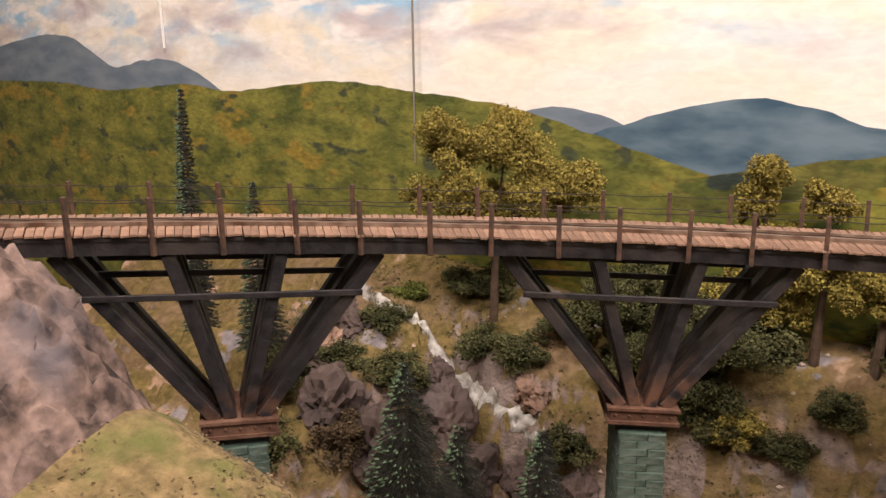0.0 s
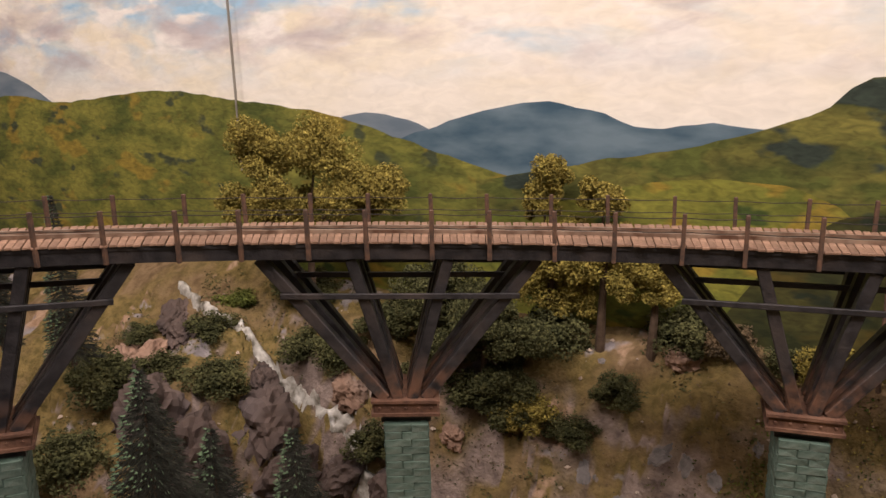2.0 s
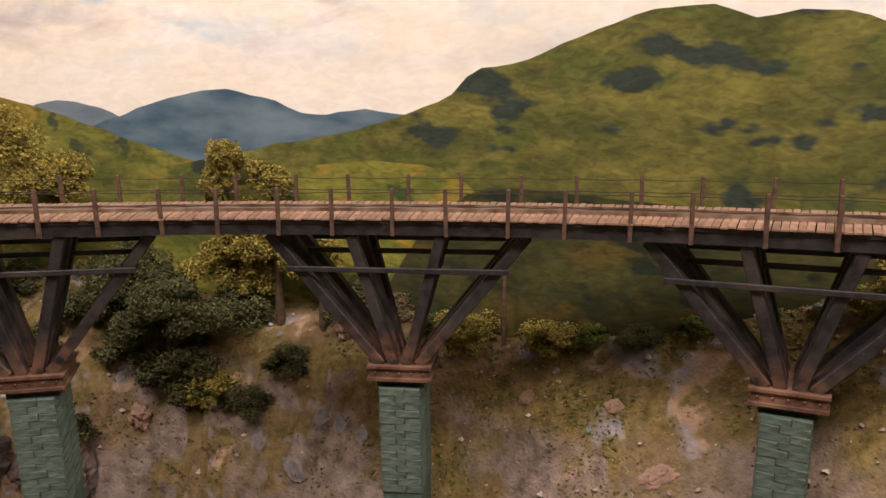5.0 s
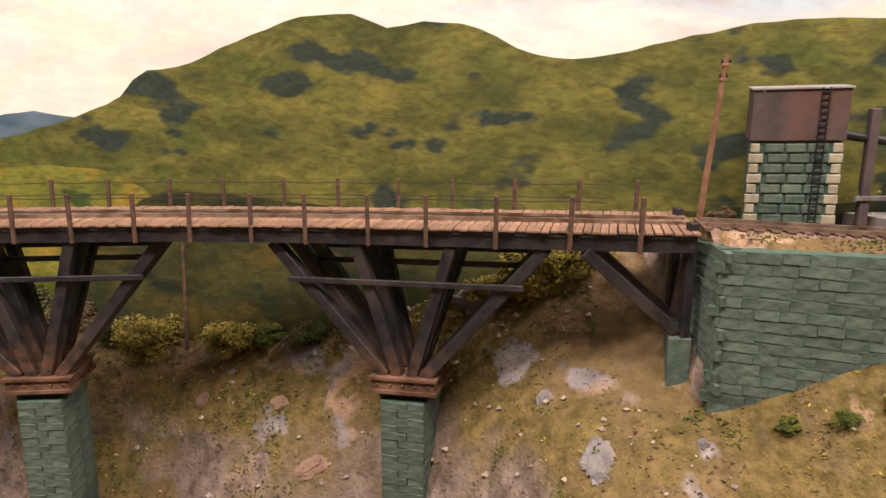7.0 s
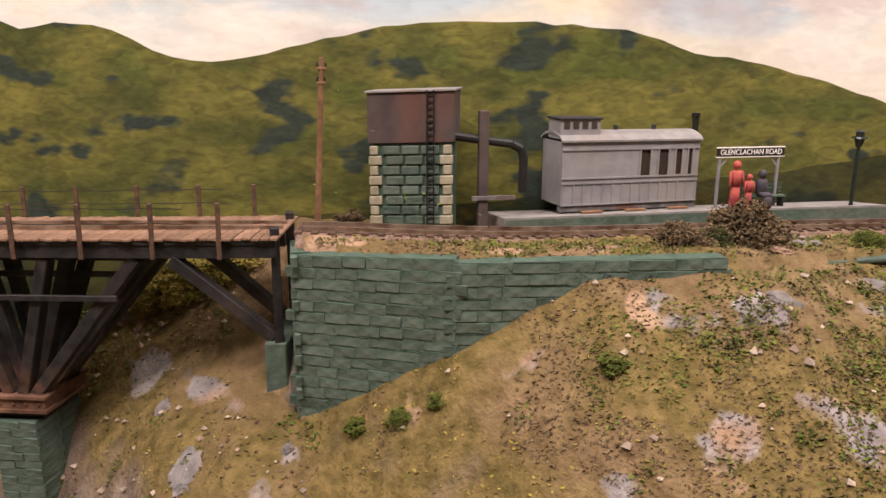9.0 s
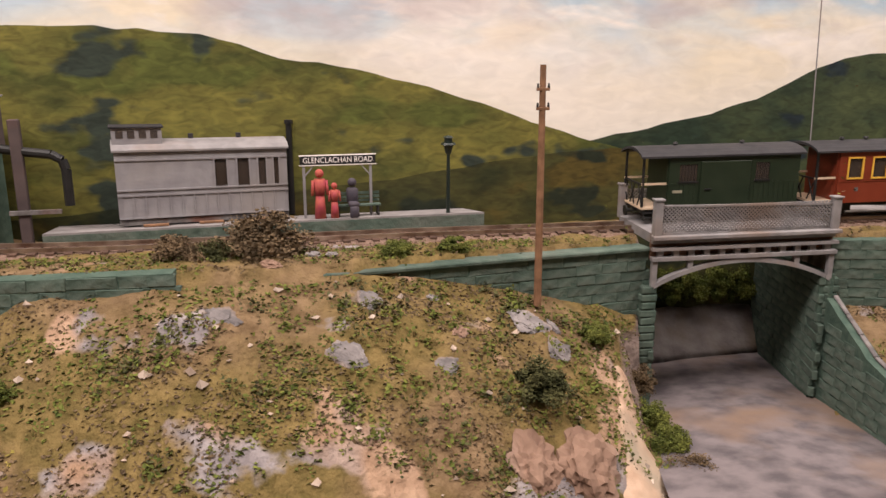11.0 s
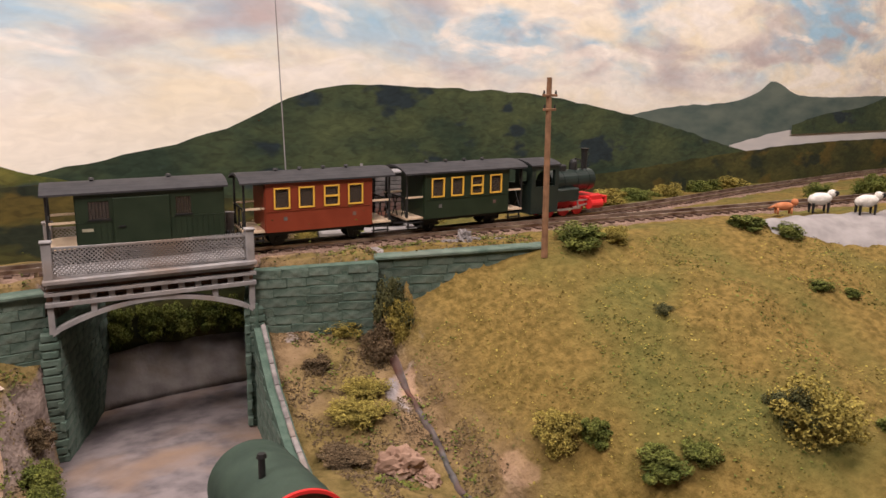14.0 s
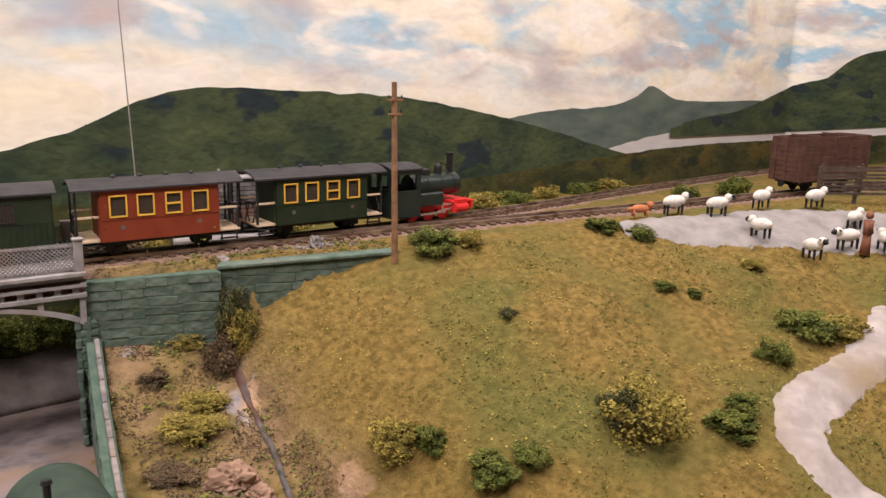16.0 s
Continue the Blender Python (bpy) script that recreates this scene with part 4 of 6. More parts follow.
def luggage_van(x):
    p, h = track_at(x)
    v = thing("luggage_van", (p.x, p.y, p.z), h, "dark green boarded luggage van with open end platform", "railway van", "train of carriages")
    W = 4.3
    wagon_base(v, 12.4)
    xa, xb = -4.2, 6.1
    wins = [(-3.4, -2.0), (2.6, 3.7)]
    walls_with_windows(v, xa, xb, W, 1.4, 5.35, wins, 3.5, 4.8, M_VANGREEN)
    part("floor", box(B(), (0.9, 0, 1.5), (10.2, W - 0.2, 0.1)), M_BROWNWOOD, v)
    for wa, wb in wins:
        for s in (-1, 1):
            bm = B()
            n = 6
            for k in range(n + 1):
                box(bm, (wa + (wb - wa) * k / n, s * (W / 2 + 0.02), 4.15), (0.05, 0.05, 1.3))
            box(bm, ((wa + wb) / 2, s * (W / 2 + 0.1), 3.45), (wb - wa + 0.2, 0.14, 0.12))
            part("window_grille", bm, M_BLACK, v)
            part("pane", box(B(), ((wa + wb) / 2, s * W / 2, 4.15), (wb - wa, 0.03, 1.3)), M_GLASS, v)
    for s in (-1, 1):
        for k in range(26):
            part("board", box(B(), (xa + 0.2 + k * (xb - xa - 0.4) / 25, s * (W / 2 + 0.09), 2.45), (0.32, 0.03, 1.9)), M_VANGREEN, v)
        bm = box(B(), (0.2, s * (W / 2 + 0.16), 3.2), (3.9, 0.1, 3.6), None, 0.03)
        d = part("sliding_door", bm, M_VANGREEN, v)
        part("door_handle", box(B(), (-1.2, s * (W / 2 + 0.25), 2.9), (0.5, 0.08, 0.1)), M_BLACK, d)
        part("door_rail", box(B(), (0.6, s * (W / 2 + 0.2), 1.35), (5.2, 0.16, 0.14)), M_BLACK, v)
    part("number_plate_blank", box(B(), (-3.5, -W / 2 - 0.1, 2.75), (0.75, 0.04, 0.22)), M_QUOIN, v)
    end_platform(v, -4.2, -6.2, W - 0.2, 1.5, -1)
    part("roof", roof_mesh(12.9, 4.9, 5.35, 0.55), M_ROOF, v)
    roof_vents(v, (-3.0, 2.4), 5.95)
    return v


def locomotive(x):
    p, h = track_at(x)
    v = thing("steam_locomotive", (p.x, p.y, p.z), h, "small black-green tank locomotive with red frames and cylinders", "locomotive")
    # cab
    bm = B()
    for s in (-1, 1):
        box(bm, (-3.4, s * 1.95, 2.1), (3.6, 0.16, 2.6))
        box(bm, (-3.4, s * 1.95, 5.2), (3.6, 0.16, 0.5))
        box(bm, (-4.95, s * 1.95, 4.2), (0.5, 0.16, 1.7))
        box(bm, (-1.85, s * 1.95, 4.2), (0.5, 0.16, 1.7))
    for xx in (-5.15, -1.65):
        box(bm, (xx, 0, 2.2), (0.16, 3.9, 2.8))
        box(bm, (xx, 0, 5.15), (0.16, 3.9, 0.6))
        for y in (-1.6, 0, 1.6):
            box(bm, (xx, y, 4.2), (0.16, 0.6, 1.6))
    part("cab", bm, M_LOCO, v)
    bm = roof_mesh(3.9, 4.3, 5.35, 0.45)
    bmesh.ops.translate(bm, vec=(-3.4, 0, 0), verts=bm.verts)
    part("cab_roof", bm, M_ROOF, v)
    part("side_tank", box(B(), (0.1, 0, 2.25), (3.4, 3.4, 1.3), None, 0.12), M_LOCO, v)
    bm = rod(B(), (-1.6, 0, 3.45), (4.7, 0, 3.45), 1.12, None, 24)
    rod(bm, (4.65, 0, 3.45), (4.85, 0, 3.45), 1.02, 0.9, 24)
    for xx in (0.3, 2.2, 3.9):
        rod(bm, (xx - 0.06, 0, 3.45), (xx + 0.06, 0, 3.45), 1.16, None, 24)
    part("boiler", bm, M_LOCO, v, smooth=False)
    bm = rod(B(), (4.0, 0, 4.4), (4.0, 0, 6.4), 0.3, 0.34, 14)
    rod(bm, (4.0, 0, 6.3), (4.0, 0, 6.65), 0.36, 0.44, 14)
    rod(bm, (4.0, 0, 4.3), (4.0, 0, 4.6), 0.5, 0.32, 14)
    part("chimney", bm, M_BLACK, v)
    bm = rod(B(), (2.4, 0, 4.4), (2.4, 0, 5.2), 0.42, None, 14)
    bmesh.ops.create_uvsphere(bm, u_segments=12, v_segments=8, radius=0.42, matrix=Matrix.Translation((2.4, 0, 5.2)))
    rod(bm, (2.7, 0, 5.2), (2.7, 0, 5.7), 0.13)
    rod(bm, (2.7, 0, 5.6), (3.3, -0.2, 5.5), 0.08)
    rod(bm, (3.3, -0.2, 5.5), (3.4, -0.5, 4.3), 0.08)
    part("steam_dome", bm, M_BLACK, v)
    part("sand_dome", box(B(), (0.6, 0, 4.75), (0.95, 0.9, 0.75), None, 0.1), M_BLACK, v)
    part("frame", box(B(), (0.9, 0, 1.35), (8.4, 2.0, 0.6)), M_LOCORED, v, "bright red frame")
    part("front_footplate", box(B(), (4.3, 0, 1.75), (2.6, 3.4, 0.24), None, 0.04), M_LOCORED, v)
    part("buffer_beam", box(B(), (5.7, 0, 1.45), (0.3, 3.6, 0.8), None, 0.04), M_LOCORED, v)
    bm = rod(B(), (5.8, 0, 1.4), (6.3, 0, 1.4), 0.18)
    rod(bm, (6.25, 0, 1.4), (6.4, 0, 1.4), 0.46, None, 12)
    part("front_coupling", bm, M_LOCORED, v)
    for s in (-1, 1):
        bm = rod(B(), (3.2, s * 1.65, 1.15), (4.9, s * 1.65, 1.15), 0.55, None, 14)
        box(bm, (4.05, s * 1.6, 1.75), (1.5, 0.8, 0.5))
        part("cylinder", bm, M_LOCORED, v)
        bm = beam(B(), (-1.6, s * 1.3, 0.75), (2.4, s * 1.3, 0.75), 0.1, 0.2)
        beam(bm, (1.2, s * 1.42, 0.85), (3.4, s * 1.42, 1.15), 0.1, 0.18)
        beam(bm, (0.7, s * 1.5, 1.6), (3.4, s * 1.5, 1.55), 0.1, 0.14)
        beam(bm, (1.9, s * 1.5, 0.8), (1.7, s * 1.5, 1.7), 0.1, 0.14)
        part("connecting_rod", bm, M_STEEL, v)
    for xx in (-1.7, 0.4, 2.4):
        wheelset(v, xx, 0.78, True)
    part("cab_step", box(B(), (-3.4, 0, 0.75), (1.2, 3.9, 0.12)), M_BLACK, v)
    return v


TRAIN_X = 136.0
luggage_van(TRAIN_X)
coach(TRAIN_X + 13.55, M_RED, "red passenger coach with yellow-framed windows and open platforms")
coach(TRAIN_X + 27.1, M_VANGREEN, "dark green passenger coach with yellow-framed windows and open platforms")
locomotive(TRAIN_X + 39.4)
# sloping wall along the sunken road
def wall_top(x):
    return lerp_table(x, [(0, 8.7), (6, 5.4), (12, 3.6), (20, 2.3), (26, 1.9)])


def sloped_wall():
    w = thing("road_side_wall", (142.3, 31.9, -15), math.degrees(math.atan2(-22.9, -5.8)), "dark green stone wall sloping down along the sunken road", "wall")
    bm = B()
    prev = None
    for k in range(26):
        x = k
        zt = wall_top(x) + 0.12 * fbm(x, 0, 0, 0.7)
        ring = [bm.verts.new(q) for q in ((x, 0, 0), (x, 1.0, 0), (x, 1.0, zt), (x, 0, zt))]
        if prev:
            for j in range(4):
                bm.faces.new((prev[j], ring[j], ring[(j + 1) % 4], prev[(j + 1) % 4]))
        else:
            bm.faces.new(ring[::-1])
        prev = ring
    bm.faces.new(prev)
    part("core", bm, M_MORTAR, w)
    for k in range(12):
        part("coping_stone", beam(B(), (2 * k, 0.7, wall_top(2 * k) + 0.1), (2 * k + 1.95, 0.7, wall_top(2 * k + 1.95) + 0.1), 0.35, 0.16, bev=0.05), M_WHITEROCK, w)
    return w


SLOPED = sloped_wall()


# ---- foliage ----
def flakes(spots, size, rng, squash=1.0, up=0.6):
    """Joined little leaf-like flakes of foam at the spots, each a crooked four-sided scrap."""
    vs, fs = [], []
    for p in spots:
        s = size * rng.uniform(0.55, 1.5)
        k = len(vs)
        n = Vector((rng.gauss(0, 1), rng.gauss(0, 1), rng.gauss(0, 1) + up)).normalized()
        a = n.orthogonal().normalized()
        a.rotate(Matrix.Rotation(rng.uniform(0, 6.28), 3, n))
        c = n.cross(a)
        for u, w in ((1.2, 0.1), (0.1, 0.8), (-1.1, -0.1), (-0.1, -0.8)):
            q = a * (u * s * rng.uniform(0.7, 1.2)) + c * (w * s * rng.uniform(0.7, 1.2)) + n * (s * rng.uniform(-0.35, 0.35))
            vs.append(((p[0] + q.x) * CM, (p[1] + q.y) * CM, (p[2] + q.z * squash) * CM))
        fs.append((k, k + 1, k + 2, k + 3))
    me = bpy.data.meshes.new("foliage")
    me.from_pydata(vs, [], fs)
    return me


def crown_spots(n, rx, ry, rz, rng, lobes=7, small=0.14, big=0.36):
    """Spots on an uneven crown: many small tufts with gaps between them."""
    out = []
    cs = []
    for _ in range(lobes):
        th, u, q = rng.uniform(0, 6.28), rng.uniform(-0.75, 1), rng.uniform(0.2, 0.82)
        h = math.sqrt(max(0.0, 1 - u * u))
        cs.append((rx * q * h * math.cos(th), ry * q * h * math.sin(th), rz * q * u, rng.uniform(small, big)))
    for _ in range(n):
        cx, cy, cz, r = rng.choice(cs)
        th, u = rng.uniform(0, 6.28), rng.uniform(-1, 1)
        q = math.sqrt(1 - u * u)
        rr = r * rng.uniform(0.35, 1.12) ** 0.6
        out.append((cx + rx * rr * q * math.cos(th), cy + ry * rr * q * math.sin(th), cz + rz * rr * u))
    return out


RNG = random.Random(11)
BUSH_MESHES = {}
for key, m in (("dark", M_LEAFDARK), ("gold", M_LEAFGOLD), ("green", M_LEAFGREEN), ("brown", M_LEAFBROWN)):
    BUSH_MESHES[key] = []
    for k in range(3):
        me = flakes(crown_spots(9000, 1.0, 0.8 + 0.2 * k, 0.95, RNG, 34 + 8 * k, 0.16, 0.38), 0.036, RNG, 1.0, 1.0)
        me.materials.append(m)
        BUSH_MESHES[key].append(me)
BUSH_LABEL = {"dark": "dark olive foam bush on the slope", "gold": "golden green foam bush on the slope", "green": "bright green foam bush on the grass", "brown": "brownish dry foam bush by the track"}


def bush(x, y, r, h, tone, z=None):
    ob = new("bush", BUSH_MESHES[tone][RNG.randrange(3)])
    z = ground(x, y) if z is None else z
    ob.matrix_world = pose(x * CM, y * CM, (z + drop(y) + h * 0.3) * CM, 0, 0, RNG.uniform(0, 360)) @ Matrix.Diagonal((r, r, h, 1))
    return tagged(ob, BUSH_LABEL[tone], "bush", tone + " bushes")


for b in [(101.3, 36.6, 3.4, 2.6, "brown"), (96.3, 36.2, 2.2, 1.5, "brown"), (98.2, 35.8, 1.4, 1.1, "dark"), (116.5, 25.6, 2.4, 2.0, "dark"), (151.6, 27.2, 2.0, 3.7, "dark"), (151.9, 26.2, 1.5, 2.4, "gold"),
          (150.3, 26.6, 1.7, 2.6, "brown"), (167.6, 22.6, 2.8, 1.5, "green"), (171, 21.6, 1.8, 1.0, "gold"), (154.9, 11.2, 2.0, 1.8, "gold"), (156.2, 9.4, 1.5, 1.3, "green"), (167.0, 0.6, 3.0, 2.6, "gold"), (166.2, 1.8, 2.3, 2.0, "dark"),
          (157.6, 5.2, 2.3, 1.3, "green"), (160.0, 4.0, 1.6, 1.0, "green"), (171.6, -3.0, 2.3, 1.2, "green"), (173.6, -2.6, 1.6, 1.0, "green"), (184.3, 17.8, 2.3, 0.9, "green"), (187.0, 15.4, 1.8, 0.9, "green"),
          (181.0, 8.7, 1.2, 0.6, "green"), (183, 7.0, 1.0, 0.5, "green"), (192.2, 6.6, 1.6, 0.6, "gold"), (166.8, 12.9, 0.9, 0.5, "dark"), (187.5, -0.8, 3.0, 1.4, "green"), (189.3, -2.6, 2.3, 1.2, "gold"), (180.3, -1.4, 1.6, 1.2, "green"),
          (145.4, 27.3, 1.3, 0.8, "brown"), (145.8, 22.0, 2.2, 0.9, "gold"), (143.6, 19.6, 1.8, 0.8, "brown"), (147.6, 24.0, 1.8, 0.8, "gold"), (148.9, 29.6, 1.6, 0.9, "gold"),
          (-8.1, 68.8, 4.2, 3.0, "dark"), (-1.8, 67.2, 3.6, 2.4, "gold"), (-10.4, 75.2, 4.5, 4.5, "dark"), (-0.3, 72.6, 4.2, 3.4, "dark"), (-5.2, 71.4, 4.4, 3.4, "dark"), (3.4, 65.5, 3.0, 2.0, "dark"),
          (-14, 71.5, 4.2, 3.4, "dark"), (7, 67, 3.2, 2.4, "dark"), (13.6, 72.0, 4.2, 3.0, "dark"), (17.5, 70.5, 3.0, 1.9, "brown"), (-42.8, 72.5, 3.6, 2.4, "dark"), (-38.3, 66.8, 4.0, 2.8, "dark"), (-46, 66, 4.4, 3.0, "dark"),
          (-30.4, 74.0, 3.8, 2.6, "dark"), (-24.6, 71.6, 4.0, 3.2, "dark"), (-20, 75, 4.4, 3.6, "dark"), (-48.6, 53.4, 5.0, 3.6, "dark"), (-51.9, 64.1, 5.2, 3.8, "dark"), (-57, 66, 4.0, 3.0, "dark"), (-31.5, 78.9, 4.6, 3.4, "dark"), (-43, 79, 3.2, 2.2, "green"),
          (-36, 80, 3.2, 2.0, "dark"), (-55, 74, 3.0, 1.8, "dark"), (-40.3, 57.6, 4.2, 3.4, "brown"), (-35.5, 52.6, 4.4, 3.0, "brown"), (-13.5, 74.6, 4.5, 4.6, "dark"), (-18, 66, 4.0, 3.0, "dark"), (-4.5, 66.8, 4.0, 3.2, "dark"),
          (26.0, 67.6, 3.4, 2.6, "gold"), (22.5, 68.6, 2.6, 1.8, "dark"), (34.8, 65.4, 3.6, 2.0, "gold"), (38.2, 64.0, 2.4, 1.4, "green"), (42.6, 62.0, 2.6, 1.4, "dark"), (47, 60.6, 2.2, 1.2, "green"),
          (62.5, 54.6, 3.8, 3.0, "gold"), (66.0, 53.6, 3.0, 2.2, "gold"), (58.5, 55.6, 2.6, 1.6, "gold"), (76.6, 33.0, 1.0, 0.7, "green"), (78.6, 32.0, 0.9, 0.6, "green"), (74.0, 34.8, 1.1, 0.7, "green"), (87.5, 27.5, 1.2, 0.7, "green"),
          (149.6, 45.8, 3.2, 1.9, "brown"), (153, 44.6, 1.6, 1.0, "gold"), (167.0, 44.6, 2.4, 2.2, "gold"), (75.2, 48.6, 1.6, 1.2, "brown"),
          (188, 41.6, 2.6, 1.6, "gold"), (194, 43.2, 3.0, 2.0, "gold"), (201, 44.6, 3.0, 1.5, "green"), (209, 45.6, 3.2, 1.7, "gold"), (219, 47, 3.2, 1.6, "green"), (226, 47.4, 3.6, 1.7, "gold"), (181, 41.4, 2.2, 1.3, "green"), (214, 27, 2.4, 1.6, "green"), (219, 23, 2.6, 2.3, "green")]:
    bush(*b)
for b in [(126.9, 32.2, 1.7, 1.6, "brown"), (126.4, 29.6, 1.8, 1.5, "green"), (126.2, 26.6, 1.7, 1.5, "green"), (125.9, 23.6, 1.8, 1.3, "brown"), (124.6, 21.0, 1.8, 1.2, "green"), (122.8, 31.6, 1.5, 0.9, "green"), (120.6, 19.6, 1.8, 1.2, "green"), (110, 35.6, 1.4, 0.8, "green"), (114, 36, 1.5, 0.8, "green")]:
    bush(*b)


def leafy_tree(x, y, top, base, crowns, tone, label):
    """Tapered trunk with limbs and foam clumps; crowns as (dx, dy, z, r, h)."""
    t = thing("tree", (x, y, base), 0, label, "tree", "broadleaf trees")
    bm = rod(B(), (0, 0, -1), (0.3, 0.1, (top - base) * 0.55), 0.55, 0.3, 8)
    for dx, dy, z, r, h in crowns:
        rod(bm, (0.2, 0.05, (top - base) * 0.45), (dx, dy, z - base), 0.26, 0.08, 6)
    part("trunk", bm, M_TRUNK, t)
    for dx, dy, z, r, h in crowns:
        me = flakes(crown_spots(int(4500 + 560 * r * r), r * 1.15, r * 1.1, h * 1.15, RNG, 26, 0.22, 0.42), 0.125, RNG, 1.0, 0.9)
        me.materials.append({"gold": M_LEAFGOLD, "dark": M_LEAFDARK, "green": M_LEAFGREEN}[tone])
        c = new("crown", me)
        c.matrix_basis = pose(dx * CM, dy * CM, (z - base) * CM)
        c.parent = t
    return t


leafy_tree(-29, 73.5, 10, -13, [(-4.5, 0, 6.5, 4.6, 4.4), (1.0, 1, 6.2, 4.4, 3.6), (5.5, 0, 2.0, 4.4, 3.0), (10.0, -0.5, 2.6, 3.8, 2.8), (-2, -1, 0.5, 4.6, 3.4), (-7.5, 0, 0.5, 3.6, 2.8)], "gold", "golden green broadleaf tree behind the viaduct")
leafy_tree(-0.6, 73.5, 7, -13, [(0, 0, 4.6, 2.2, 2.5), (-0.8, 0, 1.6, 2.0, 2.0), (1.5, 0, -3.5, 3.6, 3.2), (-2, 0, -7, 3.4, 3.0), (2.6, 0, -8.5, 3.0, 2.6)], "gold", "golden green broadleaf tree behind the viaduct")
leafy_tree(5.0, 72.0, 4.5, -13, [(0, 0, 2.2, 2.6, 2.2), (1.6, 0, -2.5, 2.6, 2.4), (1.8, -0.5, -6.0, 2.2, 2.4), (-1.8, 0, -4.5, 2.6, 2.6)], "gold", "small golden green tree behind the viaduct")
leafy_tree(10.2, 70.8, -2.5, -13, [(0, 0, -5.2, 2.0, 2.2), (0.9, 0, -7.2, 1.7, 1.6)], "gold", "slim pale green tree on the bank")
leafy_tree(-12.5, 71.5, -5, -17, [(0, 0, -8.0, 4.2, 3.0), (4, 0, -10, 3.8, 2.8), (-3.0, 0, -11, 3.6, 2.6), (2, -1, -14, 3.8, 2.4)], "dark", "dark scrubby tree on the gorge slope")
leafy_tree(-7.0, 69.5, -7, -20, [(0, 0, -10.5, 4.2, 2.8), (4, 0, -13, 3.8, 2.6), (-3.5, 0, -14, 3.6, 2.4), (3, -1, -17, 3.6, 2.2)], "dark", "dark scrubby tree on the gorge slope")


def fir(x, y, top, base, r, label):
    t = thing("fir_tree", (x, y, base), 0, label, "fir tree", "fir trees")
    H = top - base
    part("trunk", rod(B(), (0, 0, -1), (0, 0, H), 0.32, 0.04, 7), M_TRUNK, t)
    vs, fs, vt, ft = [], [], [], []
    rows = int(H / 0.42)
    for k in range(rows):
        z = H * (k + 0.6) / rows
        rr = r * (1 - z / H) ** 0.85 + 0.15
        for j in range(int(9 + 7 * rr)):
            a = RNG.uniform(0, 6.28)
            L_ = rr * RNG.uniform(0.72, 1.08)
            dz = -0.28 * L_ + RNG.uniform(-0.2, 0.2)
            ca, sa = math.cos(a), math.sin(a)
            for q in range(5):
                f0, f1 = q / 5, (q + 1.4) / 5
                w = 0.17 * (1.15 - f0 * 0.6)
                for s in (-1, 1):
                    n = len(vs)
                    px, py, pz = ca * L_ * f0, sa * L_ * f0, z + dz * f0
                    qx, qy, qz = ca * L_ * f1 - sa * s * w * 2.2, sa * L_ * f1 + ca * s * w * 2.2, z + dz * f1 - 0.08
                    for P in ((px, py, pz + 0.05), (px, py, pz - 0.05), (qx, qy, qz)):
                        vs.append(tuple(c * CM for c in P))
                    fs.append((n, n + 1, n + 2))
            n = len(vt)
            px, py, pz = ca * L_ * 0.9, sa * L_ * 0.9, z + dz * 0.9
            for P in ((px, py, pz + 0.09), (px - sa * 0.1, py + ca * 0.1, pz - 0.03), (px + ca * 0.32, py + sa * 0.32, pz + 0.04)):
                vt.append(tuple(c * CM for c in P))
            ft.append((n, n + 1, n + 2))
    for name, V, F, m in (("needles", vs, fs, M_FIR), ("pale_needles", vt, ft, M_FIRTIP)):
        me = bpy.data.meshes.new(name)
        me.from_pydata(V, [], F)
        me.materials.append(m)
        o = new(name, me)
        o.parent = t
        tagged(o, kind="stuff")


fir(-19.0, 32.5, -6.8, -24, 6.0, "tall dark fir with frosted green tips in the gorge")
fir(-17.0, 36.2, -12.0, -26, 4.8, "dark fir with frosted green tips in the gorge")
fir(-11.8, 38.2, -12.0, -26, 4.6, "dark fir with frosted green tips in the gorge")
fir(-55.5, 54, 11.4, -14, 1.9, "slim dark fir standing behind the viaduct")
fir(-50.5, 58, 2.0, -16, 3.0, "broad dark fir behind the viaduct")
fir(-60, 58, 9.0, -12, 1.9, "slim dark fir standing behind the viaduct")


# loose scatter over the ground
def scatter(name, n, area, tone, size, test, seed, label, clump=1, spread=0.4, rise=0.0):
    rng = random.Random(seed)
    spots = []
    tries = 0
    while len(spots) < n and tries < n * 12:
        tries += 1
        x, y = rng.uniform(area[0], area[1]), rng.uniform(area[2], area[3])
        if y > backdrop_y(x) - 0.8 or (test and not test(x, y)):
            continue
        z = ground(x, y) + drop(y)
        z += 0.25 * fbm(x, y, 5.0, 0.5, 3) + rise
        spots.append((x, y, z + size * 0.4))
        if clump > 1:
            gx, gy = ground(x + 0.3, y) - ground(x - 0.3, y), ground(x, y + 0.3) - ground(x, y - 0.3)
            for _ in range(clump - 1):
                dx, dy = rng.gauss(0, spread), rng.gauss(0, spread)
                lift = abs(rng.gauss(0, spread * 0.8)) * math.exp(-(dx * dx + dy * dy) / (3 * spread * spread))
                spots.append((x + dx, y + dy, z + (gx * dx + gy * dy) / 0.6 - SLOPE * dy + 0.06 + lift))
    me = flakes(spots, size, rng, 0.8, 1.3)
    me.materials.append(tone)
    return tagged(new(name, me), label, "ground cover", kind="stuff")


def off_road(x, y):
    return not (-6.5 < x - road_c(y) and x < wall_r(y) + 1.2) and y < lerp_table(x, RIM) - 0.3


def verge(x, y):
    t = track_at(x)[0]
    return (lerp_table(x, RIM) + 0.4 < y < t.y - 3.2) and not (-7 < x - road_c(y) < 7.5)


